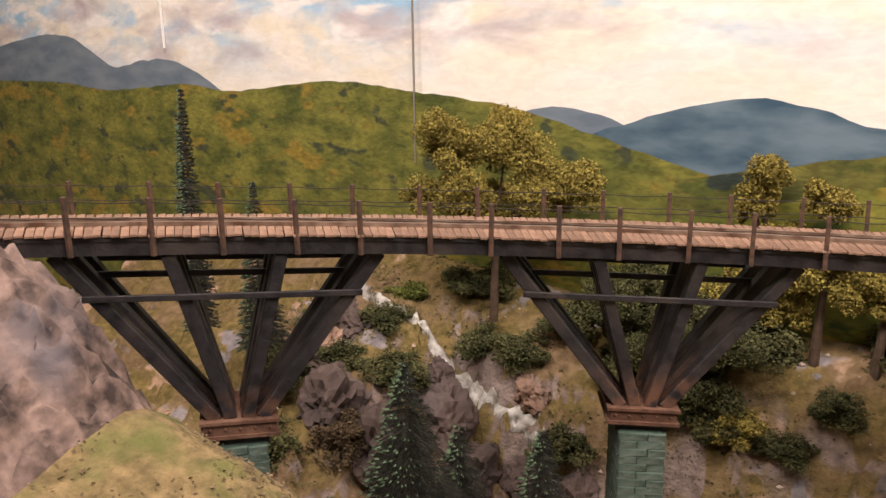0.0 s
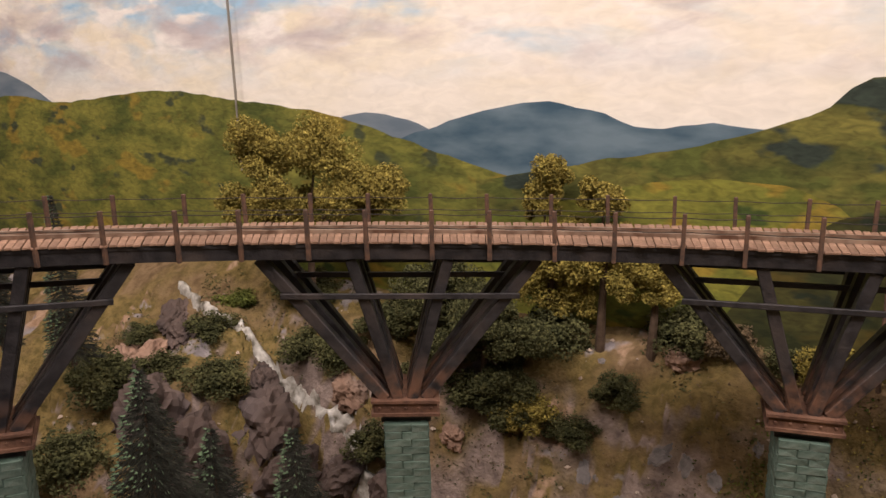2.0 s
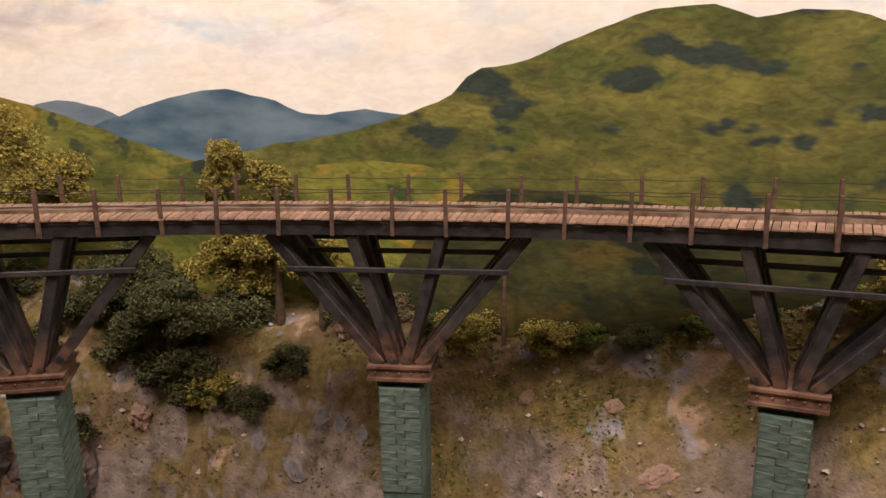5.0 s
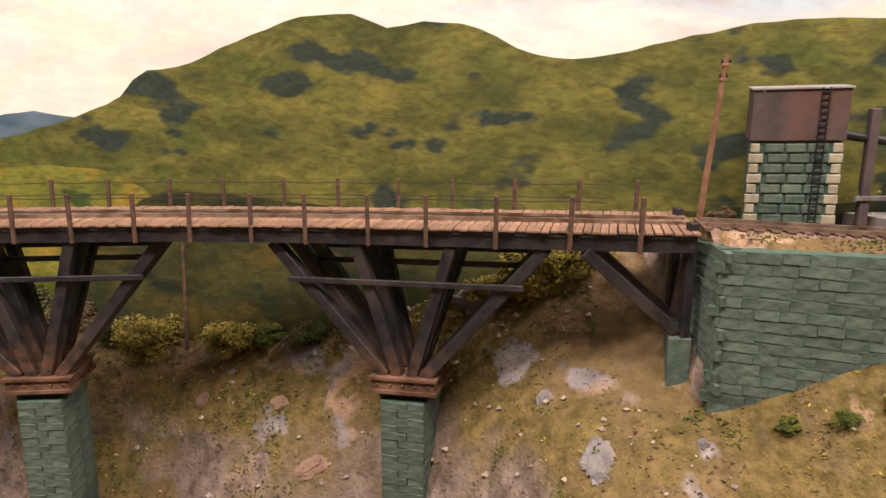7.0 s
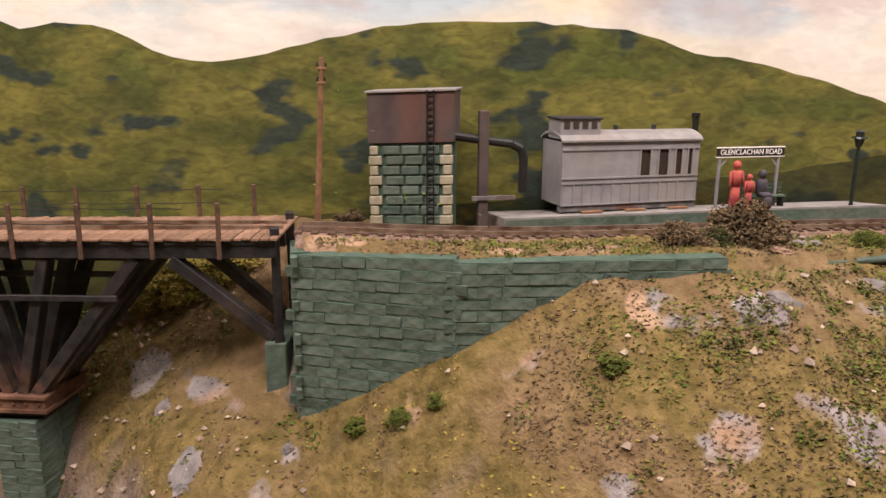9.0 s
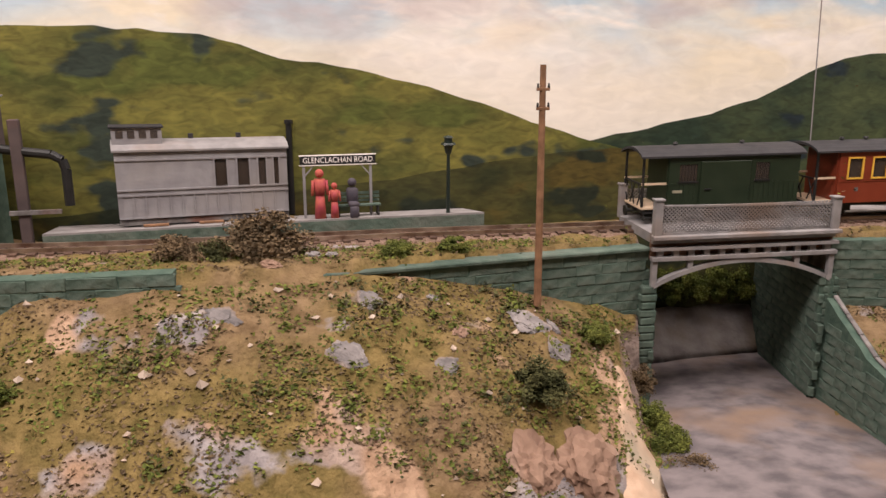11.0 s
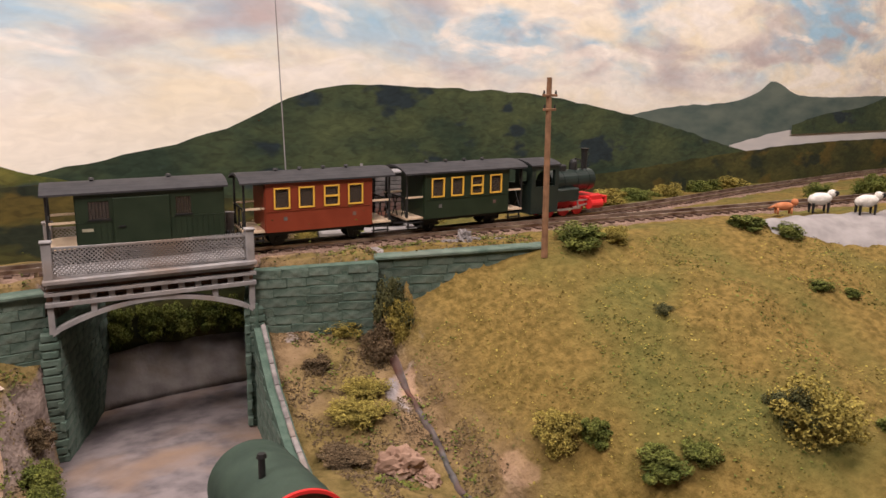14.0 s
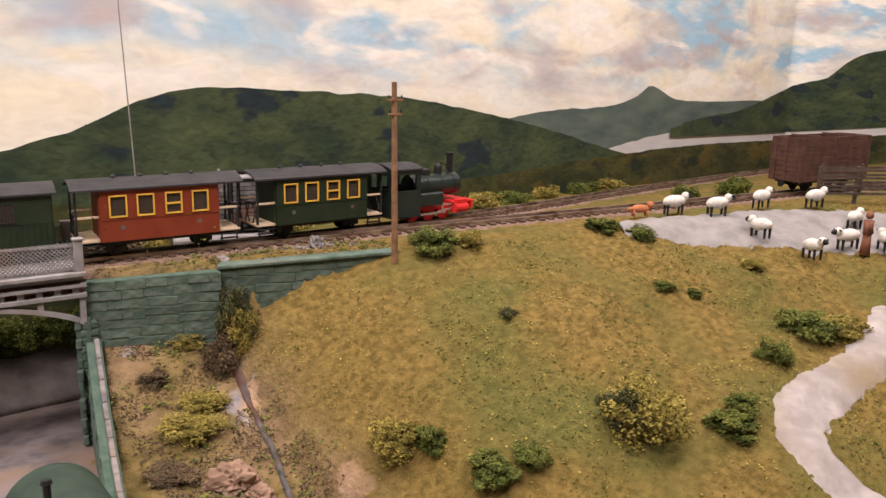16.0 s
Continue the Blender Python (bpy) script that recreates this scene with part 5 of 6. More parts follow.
scatter("grass_tufts", 6000, (86, 130, 8, 34), M_LEAFGREEN, 0.12, lambda x, y: off_road(x, y) and fbm(x, y, 4.0, 0.16) > 0.15, 1, "yellow green foam scatter on the hillside")
scatter("grass_tufts", 12000, (74, 130, 8, 36), M_LEAFBROWN, 0.11, lambda x, y: off_road(x, y) and fbm(x, y, 9.0, 0.12) > 0.0, 2, "brown dry scatter on the hillside")
scatter("grass_tufts", 9000, (142, 152, 5, 32), M_LEAFBROWN, 0.085, lambda x, y: off_road(x, y) and fbm(x, y, 4.0, 0.2) > -0.1, 3, "brown dry scatter beside the road wall")
def leafy(x, y):
    return off_road(x, y) and fbm(x, y, 41.0, 0.17, 4) > 0.05 - 0.35 * sstep(97, 104, x) + 0.5 * sstep(24, 15, y)


scatter("creeping_plants", 4600, (92, 129, 12, 34), M_LEAFGREEN, 0.12, leafy, 21, "dense yellow green leafy ground cover on the bank", 24, 0.36)
scatter("creeping_plants", 1500, (92, 129, 12, 34), M_LEAFDARK, 0.12, lambda x, y: leafy(x, y) and fbm(x, y, 43.0, 0.2) > 0.0, 22, "dark olive leafy ground cover on the bank", 22, 0.38)
scatter("creeping_plants", 1300, (142, 152, 3, 32), M_LEAFGREEN, 0.11, lambda x, y: off_road(x, y) and fbm(x, y, 44.0, 0.25) > 0.0, 23, "olive leafy ground cover beside the road wall", 20, 0.34)
scatter("creeping_plants", 900, (18, 98, 14, 66), M_LEAFGREEN, 0.12, lambda x, y: (x < 66 or y < lerp_table(x, RIM) - 0.5) and fbm(x, y, 45.0, 0.3) > 0.15, 24, "small green leafy tufts on the dry bank", 26, 0.36)
scatter("creeping_plants", 1500, (-64, 20, 34, 84), M_LEAFDARK, 0.13, lambda x, y: fbm(x, y, 46.0, 0.12) > 0.05, 25, "dark leafy undergrowth on the gorge sides", 14, 0.55)
scatter("stream_grass", 90, (173, 196, -16, -3.4), M_LEAFGOLD, 0.10, lambda x, y: fbm(x, y, 47.0, 0.3) > 0.12, 26, "golden grass islands along the stream bed", 40, 0.4, 0.22)
scatter("grass_tufts", 14000, (150, 222, -20, 24), M_LEAFGOLD, 0.085, lambda x, y: off_road(x, y) and fbm(x, y, 4.0, 0.1) > -0.2, 4, "fine golden grass scatter on the field")
scatter("grass_tufts", 7000, (150, 215, -20, 24), M_LEAFGREEN, 0.09, lambda x, y: off_road(x, y) and fbm(x, y, 14.0, 0.09) > 0.1, 5, "green grass scatter on the field")
scatter("grass_tufts", 14000, (-60, 40, 30, 84), M_LEAFDARK, 0.15, lambda x, y: fbm(x, y, 6.0, 0.1) > (0.0 if x < 20 else 0.25), 6, "dark green scatter on the gorge slopes")
scatter("grass_tufts", 5000, (15, 78, 25, 68), M_LEAFGREEN, 0.17, lambda x, y: fbm(x, y, 21.0, 0.16) > 0.2 and y < lerp_table(x, RIM) if x > 66 else fbm(x, y, 21.0, 0.16) > 0.2, 7, "small green tufts on the bare bank")
scatter("grass_tufts", 9000, (-10, 72, 25, 68), M_LEAFBROWN, 0.13, lambda x, y: y < lerp_table(x, RIM) if x > 66 else fbm(x, y, 31.0, 0.12) > -0.25, 17, "brown dry scatter on the gorge bank")
scatter("grass_tufts", 6000, (15, 90, 20, 68), M_LEAFGOLD, 0.12, lambda x, y: (y < lerp_table(x, RIM) if x > 66 else True) and fbm(x, y, 37.0, 0.1) > 0, 18, "golden dry scatter on the gorge bank")
scatter("grass_tufts", 5000, (72, 165, 20, 42), M_LEAFGREEN, 0.10, lambda x, y: verge(x, y) and fbm(x, y, 2.0, 0.2) > -0.15, 8, "green verge scatter beside the track", 5, 0.2)
scatter("grass_tufts", 3500, (72, 165, 20, 42), M_LEAFBROWN, 0.10, lambda x, y: verge(x, y), 9, "dry brown verge scatter beside the track", 4, 0.25)


# ---- rocks ----
def boulder_mesh(seed, material, cuts=2):
    rng = random.Random(seed)
    bm = B()
    bmesh.ops.create_icosphere(bm, subdivisions=4, radius=1.0)
    for v in bm.verts:
        p = v.co + Vector((seed * 3.1, 0, 0))
        n = noise.fractal(p * 1.2, 0.8, 2.0, 4)
        ridge = abs(noise.fractal(Vector((p.x * 1.6, p.y * 1.6, p.z * 4.5)), 0.8, 2.1, 5))
        v.co *= 0.95 + 0.34 * n - 0.30 * ridge + 0.05 * noise.noise(p * 9)
    return mesh_of(bm, material, "rock")


ROCKS = {"pink": [boulder_mesh(s, M_PINKROCK) for s in (1, 2, 3)], "pale": [boulder_mesh(s, M_WHITEROCK) for s in (4, 5, 6)], "cliff": [boulder_mesh(s, M_CLIFF) for s in (7, 8, 9)]}
ROCK_LABEL = {"pink": "rough pinkish brown rock on the slope", "pale": "pale grey rock in the grass", "cliff": "large weathered grey-brown rock face in the gorge"}


def rock(x, y, rx, ry, rz, tone, dz=0.0):
    ob = new("rock", ROCKS[tone][RNG.randrange(3)])
    gx, gy = (ground(x + 0.6, y) - ground(x - 0.6, y)) / 1.2, (ground(x, y + 0.6) - ground(x, y - 0.6)) / 1.2
    lie = Vector((-gx, -gy, 1)).to_track_quat("Z", "Y").to_matrix().to_4x4()
    k = 0.45 if tone != "cliff" and rz < 0.9 else 1.0
    ob.matrix_world = pose(x * CM, y * CM, (ground(x, y) + drop(y) + dz * 0.4) * CM) @ lie @ pose(0, 0, 0, 0, 0, RNG.uniform(0, 360)) @ Matrix.Diagonal((rx, ry, rz * k, 1))
    return tagged(ob, ROCK_LABEL[tone], "rock", tone + " rocks")


for r in [(11.7, 63.5, 1.6, 1.0, 0.5, "pale"), (14, 62, 1.2, 0.8, 0.4, "pale"), (9, 61.5, 1.8, 1.0, 0.5, "pale"), (5, 63.6, 1.8, 1.2, 0.5, "pale"), (16.5, 60.5, 1.0, 0.7, 0.4, "pale"), (20, 63, 0.9, 0.6, 0.3, "pale"), (-25, 60, 5, 3.6, 5.0, "cliff", -1.5), (-33, 56, 5, 3.6, 4.6, "cliff", -1.0), (-18, 57, 4.4, 3.4, 4.6, "cliff", -1.0), (-48, 66.5, 3.4, 2.4, 2.6, "cliff"), (13.3, 69.6, 1.9, 1.5, 1.5, "pink", 0.6), (-55, 70.8, 3.4, 2.6, 2.2, "pink"), (-50, 69, 3.0, 2.4, 2.0, "pink"), (-9.6, 66.5, 1.6, 1.4, 1.1, "pink", 1.0), (-23, 69.8, 2.6, 2.0, 2.6, "pink", 0.5), (2.0, 73, 1.0, 0.8, 0.7, "pink", 0.6),
          (-32.6, 67.1, 5.2, 3.6, 4.0, "cliff", -1.0), (-38, 60.5, 5.2, 3.8, 5.0, "cliff", -1.2), (-28, 64, 4.2, 3.2, 4.4, "cliff", -1.5), (-44, 61, 5.0, 4.0, 4.6, "cliff", -1.0), (-47, 73, 3.6, 2.6, 2.2, "cliff"), (-52, 77, 3.0, 2.2, 1.8, "cliff"), (-35, 70.5, 2.4, 1.8, 1.8, "cliff"),
          (-22, 66, 3.2, 2.6, 3.2, "cliff", -0.8), (-16, 64, 3.4, 2.6, 3.0, "cliff", -1.0),
          (32.2, 61.4, 0.9, 0.7, 0.55, "pink", 0.2), (39.9, 57.6, 0.8, 0.7, 0.5, "pink", 0.2), (37.8, 57.2, 0.4, 0.4, 0.3, "pale", 0.1), (36.8, 56.6, 0.35, 0.3, 0.25, "pale", 0.1), (35.0, 62.4, 0.4, 0.35, 0.3, "pale", 0.1), (43, 52.6, 1.6, 1.0, 0.7, "pink", 0.1),
          (63.3, 38.2, 2.0, 1.2, 0.5, "pale", 0.1), (69.8, 37.1, 0.45, 0.4, 0.35, "pale", 0.1), (61, 44.9, 0.8, 0.6, 0.35, "pale", 0.1), 
          (5.4, 70.4, 0.45, 0.4, 0.35, "pale", 0.2), (48.5, 58.5, 0.7, 0.5, 0.5, "pale", 0.1), (57, 56.2, 2.2, 1.2, 1.0, "pale", 0.0),
          (101.6, 33.4, 0.8, 0.6, 0.55, "pink", 0.2), (104.4, 35.4, 0.7, 0.5, 0.4, "pale", 0.3), (105.6, 35.3, 0.5, 0.4, 0.35, "pale", 0.3), (98.6, 28.6, 1.1, 0.9, 0.4, "pale", 0.1), (107.2, 30.8, 1.2, 0.8, 0.35, "pale", 0.1), (117.6, 30.6, 1.6, 1.1, 0.45, "pale", 0.1), (119.6, 31.1, 0.7, 0.5, 0.4, "pale", 0.3), (119.0, 28.8, 1.1, 0.9, 0.4, "pale", 0.0),
          (105.2, 26.2, 1.3, 0.9, 0.4, "pale", 0.0), (110.8, 26.4, 1.0, 0.7, 0.35, "pale", 0.0), 
          (118.2, 22.6, 2.7, 2.3, 1.3, "pink", -0.6), (114.6, 22.2, 2.2, 1.9, 1.0, "pink", -0.8), (112.4, 28.6, 0.7, 0.5, 0.3, "pink", 0.1), (111.5, 32.0, 0.5, 0.4, 0.3, "pale", 0.1),
          (146.4, 17.2, 1.9, 1.4, 1.5, "pink", 0.2), (147.4, 15.8, 1.2, 1.0, 0.9, "pink", 0.0), (160.2, 28.9, 0.9, 0.8, 0.9, "pale", 0.4), (159.0, 29.4, 0.8, 0.5, 0.4, "pale", 0.2), (161.2, 28.6, 0.6, 0.5, 0.45, "pale", 0.2), (157.6, 30.0, 0.5, 0.4, 0.3, "cliff", 0.1), (163.4, 28.0, 0.8, 0.5, 0.2, "pale", 0.0), (152.6, 30.6, 1.0, 0.4, 0.2, "pale", 0.0)]:
    rock(*r)


def pebbles():
    rng = random.Random(5)
    spots = []
    for area, n in (((18, 72, 34, 66), 420), ((74, 128, 12, 33), 160), ((-60, 15, 55, 80), 160)):
        for _ in range(n):
            x, y = rng.uniform(area[0], area[1]), rng.uniform(area[2], area[3])
            if y < backdrop_y(x) - 1 and not (-7 < x - road_c(y) < 8) and (x < 66 or y < lerp_table(x, RIM) - 0.5):
                spots.append((x, y, ground(x, y) + drop(y) + 0.12))
    vs, fs = [], []
    for x, y, z in spots:
        k, r = len(vs), 0.19 * rng.uniform(0.5, 1.5) ** 1.5
        for d in ((1, 0, 0), (0, 1, 0), (-1, 0, 0), (0, -1, 0), (0, 0, 0.8), (0, 0, -0.8)):
            j = [r * (c + rng.uniform(-0.3, 0.3)) for c in d]
            vs.append(((x + j[0]) * CM, (y + j[1]) * CM, (z + j[2]) * CM))
        for i in range(4):
            fs += [(k + i, k + (i + 1) % 4, k + 4), (k + (i + 1) % 4, k + i, k + 5)]
    me = bpy.data.meshes.new("pebbles")
    me.from_pydata(vs, [], fs)
    me.materials.append(M_PEBBLE)
    tagged(new("pebbles", me), "scattered pale pebbles on the slopes", "stones", kind="stuff")


pebbles()


# near crag on the viewer's side of the gorge
def crag():
    top = [(-60, 3), (-30, 1.2), (-27.4, -0.6), (-25.4, -3.0), (-23.4, -5.0), (-21.4, -6.6), (-18.4, -7.8), (-15.2, -8.8), (-11, -10.8), (-5, -14.5)]
    for name, x0, x1, m, lab in (("crag", -60, -19.8, M_CRAG, "pinkish grey plaster rock crag close to the viewer"), ("grassy_bank", -21.2, -5, None, "mossy grass bank below the crag")):
        bm = B()
        prev = None
        x = x0
        while x <= x1:
            row = []
            for j in range(72):
                y = -2 + j * 0.4
                e = y - 15.0
                z = lerp_table(x, top) - (0.16 * e * e if e > 0 else -0.55 * e * 0.6)
                f = fbm(x, y, 2.0, 0.22, 5)
                a = 1.7 if m else 0.35
                z += a * f * (1 if e < 2 else 0.6) + (1.5 * abs(fbm(x, y, 8.0, 0.5, 5)) - 1.0 * abs(fbm(x, y, 3.0, 1.1, 5)) if m else 0.1 * fbm(x, y, 8, 1.2, 3))
                row.append(bm.verts.new((x - 2.2 + (0.5 * fbm(y, x, 4.0, 0.5, 3) if m else 0), y, z + (0.0 if m else 1.6))))
            if prev:
                for j in range(71):
                    bm.faces.new((prev[j], row[j], row[j + 1], prev[j + 1]))
            prev = row
            x += 0.25
        mm = m or mat("mossy_grass", (0.10, 0.074, 0.03), (0.22, 0.155, 0.07), 130, 0.95, c3=(0.10, 0.105, 0.028), bump=0.9)
        tagged(part(name, settle(bm), mm, smooth=True), lab, "rock" if m else "bank")


crag()


def bank_tufts():
    """Mossy scraps over the near bank."""
    rng = random.Random(31)
    bank = bpy.data.objects["grassy_bank"].data
    spots = []
    n = len(bank.vertices)
    for _ in range(5200):
        q = bank.vertices[rng.randrange(n)].co * 100
        if fbm(q.x, q.y, 51.0, 0.3) > -0.15:
            spots.append((q.x + rng.uniform(-0.2, 0.2), q.y + rng.uniform(-0.2, 0.2), q.z + 0.05))
    me = flakes(spots, 0.085, rng, 0.7, 1.5)
    me.materials.append(M_LEAFBROWN)
    tagged(new("moss_tufts", me), "mossy brown scatter on the near bank", "ground cover", kind="stuff")


bank_tufts()


# ---- water, yard and paths that lie on the ground ----
def ground_ribbon(name, pts, widths, material, label, category, lift=0.15, ragged=0.5):
    line = spline([(*p, 0) for p in pts], 0.5)
    bm = B()
    prev = None
    n = len(line)
    for i, p in enumerate(line):
        d = (line[min(i + 1, n - 1)] - line[max(i - 1, 0)]).normalized()
        nn = Vector((-d.y, d.x, 0))
        u = i / (n - 1) * (len(widths) - 1)
        w = widths[int(u)] + (widths[min(int(u) + 1, len(widths) - 1)] - widths[int(u)]) * (u - int(u))
        row = []
        for k in range(9):
            o = (k / 8 - 0.5) * (w + ragged * fbm(p.x, p.y, 1.0 + (k > 4), 0.6, 3))
            q = p + nn * o
            row.append(bm.verts.new((q.x, q.y, ground(q.x, q.y) + 0.25 * fbm(q.x, q.y, 5.0, 0.5, 3) + lift * (1 - (abs(k - 4) / 4) ** 4 * 1.6))))
        if prev:
            for k in range(8):
                bm.faces.new((prev[k], row[k], row[k + 1], prev[k + 1]))
        prev = row
    return tagged(part(name, settle(bm), material, smooth=True), label, category)


ground_ribbon("waterfall", [(-54, 81.5), (-45, 76), (-38, 73.2), (-33.4, 72.6), (-27, 69.5), (-21.4, 67), (-17.5, 62), (-15, 56)], [0.6, 1.3, 1.0, 1.6, 0.8, 1.4, 2.4, 3.4], M_WATER, "white foaming stream tumbling down the gorge", "waterfall", 0.5, 1.2)
ground_ribbon("stream", [(196, -4), (189, -5.4), (182, -4.9), (176.5, -5.2), (174.2, -8), (174.5, -13), (178, -20)], [3.6, 3.6, 3.8, 4.0, 3.8, 3.6], M_PATH, "pale whitish stream bed crossing the field", "stream bed", 0.3, 1.0)
ground_ribbon("sheep_yard", [(186, 17.0), (192, 14.6), (198, 11.2), (204, 7.4), (210, 3.0), (216, -2.5)], [3.0, 6.5, 8.5, 10.5, 11.0, 10.0], M_PLATFORM, "pale grey gravel yard where the sheep stand", "yard", 0.3, 1.2)
ground_ribbon("sand_track", [(124.2, 29.6), (123.2, 26.0), (121.6, 21.5), (119.8, 16.5)], [1.4, 2.6, 3.0, 3.4], mat("sand", (0.40, 0.27, 0.18), (0.52, 0.37, 0.26), 90, 0.95, c3=(0.36, 0.30, 0.22), bump=0.4), "sandy bare strip beside the sunken road", "sand strip", 0.25, 0.9)
ground_ribbon("field_drain", [(151.0, 27.0), (150.6, 23.5), (150.2, 20.4), (149.6, 17.0), (148.8, 13.8), (147.6, 8.0)], [0.5, 0.6, 0.6], M_OLDWOOD, "dark narrow stone drain running down the field edge", "drain", 0.25, 0.3)


# ---- telegraph poles ----
def telegraph_pole(base, top, arms, label, r=0.27, material=M_POLE):
    t = thing("telegraph_pole", base, 0, label, "telegraph pole", "telegraph poles")
    d = Vector(top) - Vector(base)
    d.y += SLOPE * d.z
    part("mast", rod(B(), (0, 0, -0.6), d, r, r * 0.75, 10), material, t)
    for k, (f, w) in enumerate(arms):
        p = d * f
        a = part("crossarm", box(B(), (p.x, p.y - 0.1, p.z), (w, 0.2, 0.2), None, 0.03), material, t)
        for s in (-1, 1):
            part("insulator", rod(B(), (p.x + s * w * 0.42, p.y - 0.1, p.z + 0.1), (p.x + s * w * 0.42, p.y - 0.1, p.z + 0.38), 0.09, 0.06, 8), M_BLACK, a)
    return t


telegraph_pole((119.2, 32.9, -4.6), (119.4, 31.9, 10.8), [(0.90, 0.9), (0.82, 0.9)], "brown wooden telegraph pole with short brackets")
telegraph_pole((163.2, 22.2, -1.9), (163.4, 21.3, 11.7), [(0.90, 1.5), (0.82, 1.3)], "brown wooden telegraph pole with two crossarms")
telegraph_pole((72.6, 47.2, 0.0), (73.3, 45.0, 12.4), [(0.94, 0.7), (0.86, 0.6)], "orange-brown telegraph pole at the end of the viaduct", 0.24)
telegraph_pole((29.8, 67.0, ground(29.8, 67.0)), (29.9, 67.0, -2.5), [(0.96, 0.8)], "dark telegraph pole on the far bank", 0.22, M_POST)
mast = thing("thin_mast", (151.7, 45.6, -1.3), 0, "thin pale rod rising from a bush", "mast")
part("mast_rod", rod(B(), (0, 0, 0), (-1.0, 0, 26), 0.07, 0.05, 6), M_BRIDGEGREY, mast)


# ---- water tower ----
def water_tower():
    v = thing("water_tower", (76.6, 48.4, -0.8), -21.0, "rusty iron water tank on a green stone base with cream quoins", "water tower")
    W, D = 6.5, 3.6
    part("stone_base", box(B(), (W / 2, D / 2, 3.5), (W - 0.5, D - 0.4, 7.0)), M_MORTAR, v)
    for k in range(9):
        for x in (0.45, W - 0.45):
            w = 1.0 if k % 2 else 0.65
            part("quoin", box(B(), (x + (0.1 if x < 2 else -0.1) * (k % 2), 0.25, 0.45 + k * 0.76), (w, 0.5, 0.68), None, 0.07), M_QUOIN, v)
    for k in range(9):
        for j in range(3):
            part("stone", box(B(), (1.75 + j * 1.5 + 0.3 * (k % 2), 0.16, 0.45 + k * 0.76), (1.35, 0.3, 0.64), None, 0.06), M_GREENSTONE, v)
    part("tank", box(B(), (W / 2, D / 2, 8.9), (W, D, 3.7), None, 0.05), M_TANK, v)
    part("tank_lid", box(B(), (W / 2, D / 2, 10.85), (W + 0.3, D + 0.3, 0.16), None, 0.03), M_BRIDGEGREY, v)
    bm = B()
    for x in (4.55, 5.05):
        box(bm, (x, -0.12, 5.6), (0.1, 0.1, 10.6))
    for k in range(22):
        box(bm, (4.8, -0.12, 0.5 + k * 0.48), (0.5, 0.08, 0.08))
    part("ladder", bm, M_BLACK, v)


water_tower()
v = thing("water_crane", (85.2, 47.0, -0.6), 0, "dark iron water column with a bent pipe", "water crane")
part("column", box(B(), (0, 0, 4.6), (0.75, 0.6, 9.2), None, 0.06), M_TANK, v)
bm = B()
pts = [(-2.2, 0.3, 7.3), (0.6, 0, 6.9), (2.2, -0.2, 6.7), (2.9, -0.3, 6.3), (3.1, -0.3, 5.6), (3.1, -0.3, 3.0)]
for a, b in zip(pts, pts[1:]):
    rod(bm, a, b, 0.34, None, 10)
part("pipe", bm, M_BLACK, v)
part("stay", box(B(), (0.8, -0.3, 2.6), (3.4, 0.3, 0.3)), M_OLDWOOD, v)


# ---- station: platform, grey coach body, sign, figures ----
def platform():
    bm = B()
    prev = None
    for k in range(62):
        x = 86.5 + k * 0.53
        c, h = track_at(x)
        n = Vector((-math.sin(radians(h)), math.cos(radians(h)), 0))
        a, b = c + n * 3.1, c + n * 3.6
        yb = backdrop_y(x) - 1.3
        ring = [bm.verts.new(q) for q in ((a.x, a.y, -1.3), (a.x, a.y, 0.45), (x, yb, 0.5), (x, yb, -1.3))]
        if prev:
            for j in range(3):
                bm.faces.new((prev[j], ring[j], ring[j + 1], prev[j + 1]))
        else:
            bm.faces.new(ring)
        prev = ring
    bm.faces.new(prev[::-1])
    p = tagged(part("platform", settle(bm), M_PLATFORM), "low grey station platform with a green stone edge", "platform")
    bm = B()
    prev = None
    for k in range(62):
        x = 86.5 + k * 0.53
        c, h = track_at(x)
        n = Vector((-math.sin(radians(h)), math.cos(radians(h)), 0))
        a = c + n * 3.05
        ring = [bm.verts.new(q) for q in ((a.x, a.y, -1.2), (a.x, a.y, 0.30), (a.x, a.y + 0.3, 0.30))]
        if prev:
            for j in range(2):
                bm.faces.new((prev[j], ring[j], ring[j + 1], prev[j + 1]))
        prev = ring
    part("edge_wall", settle(bm), M_GREENSTONE, p)


platform()


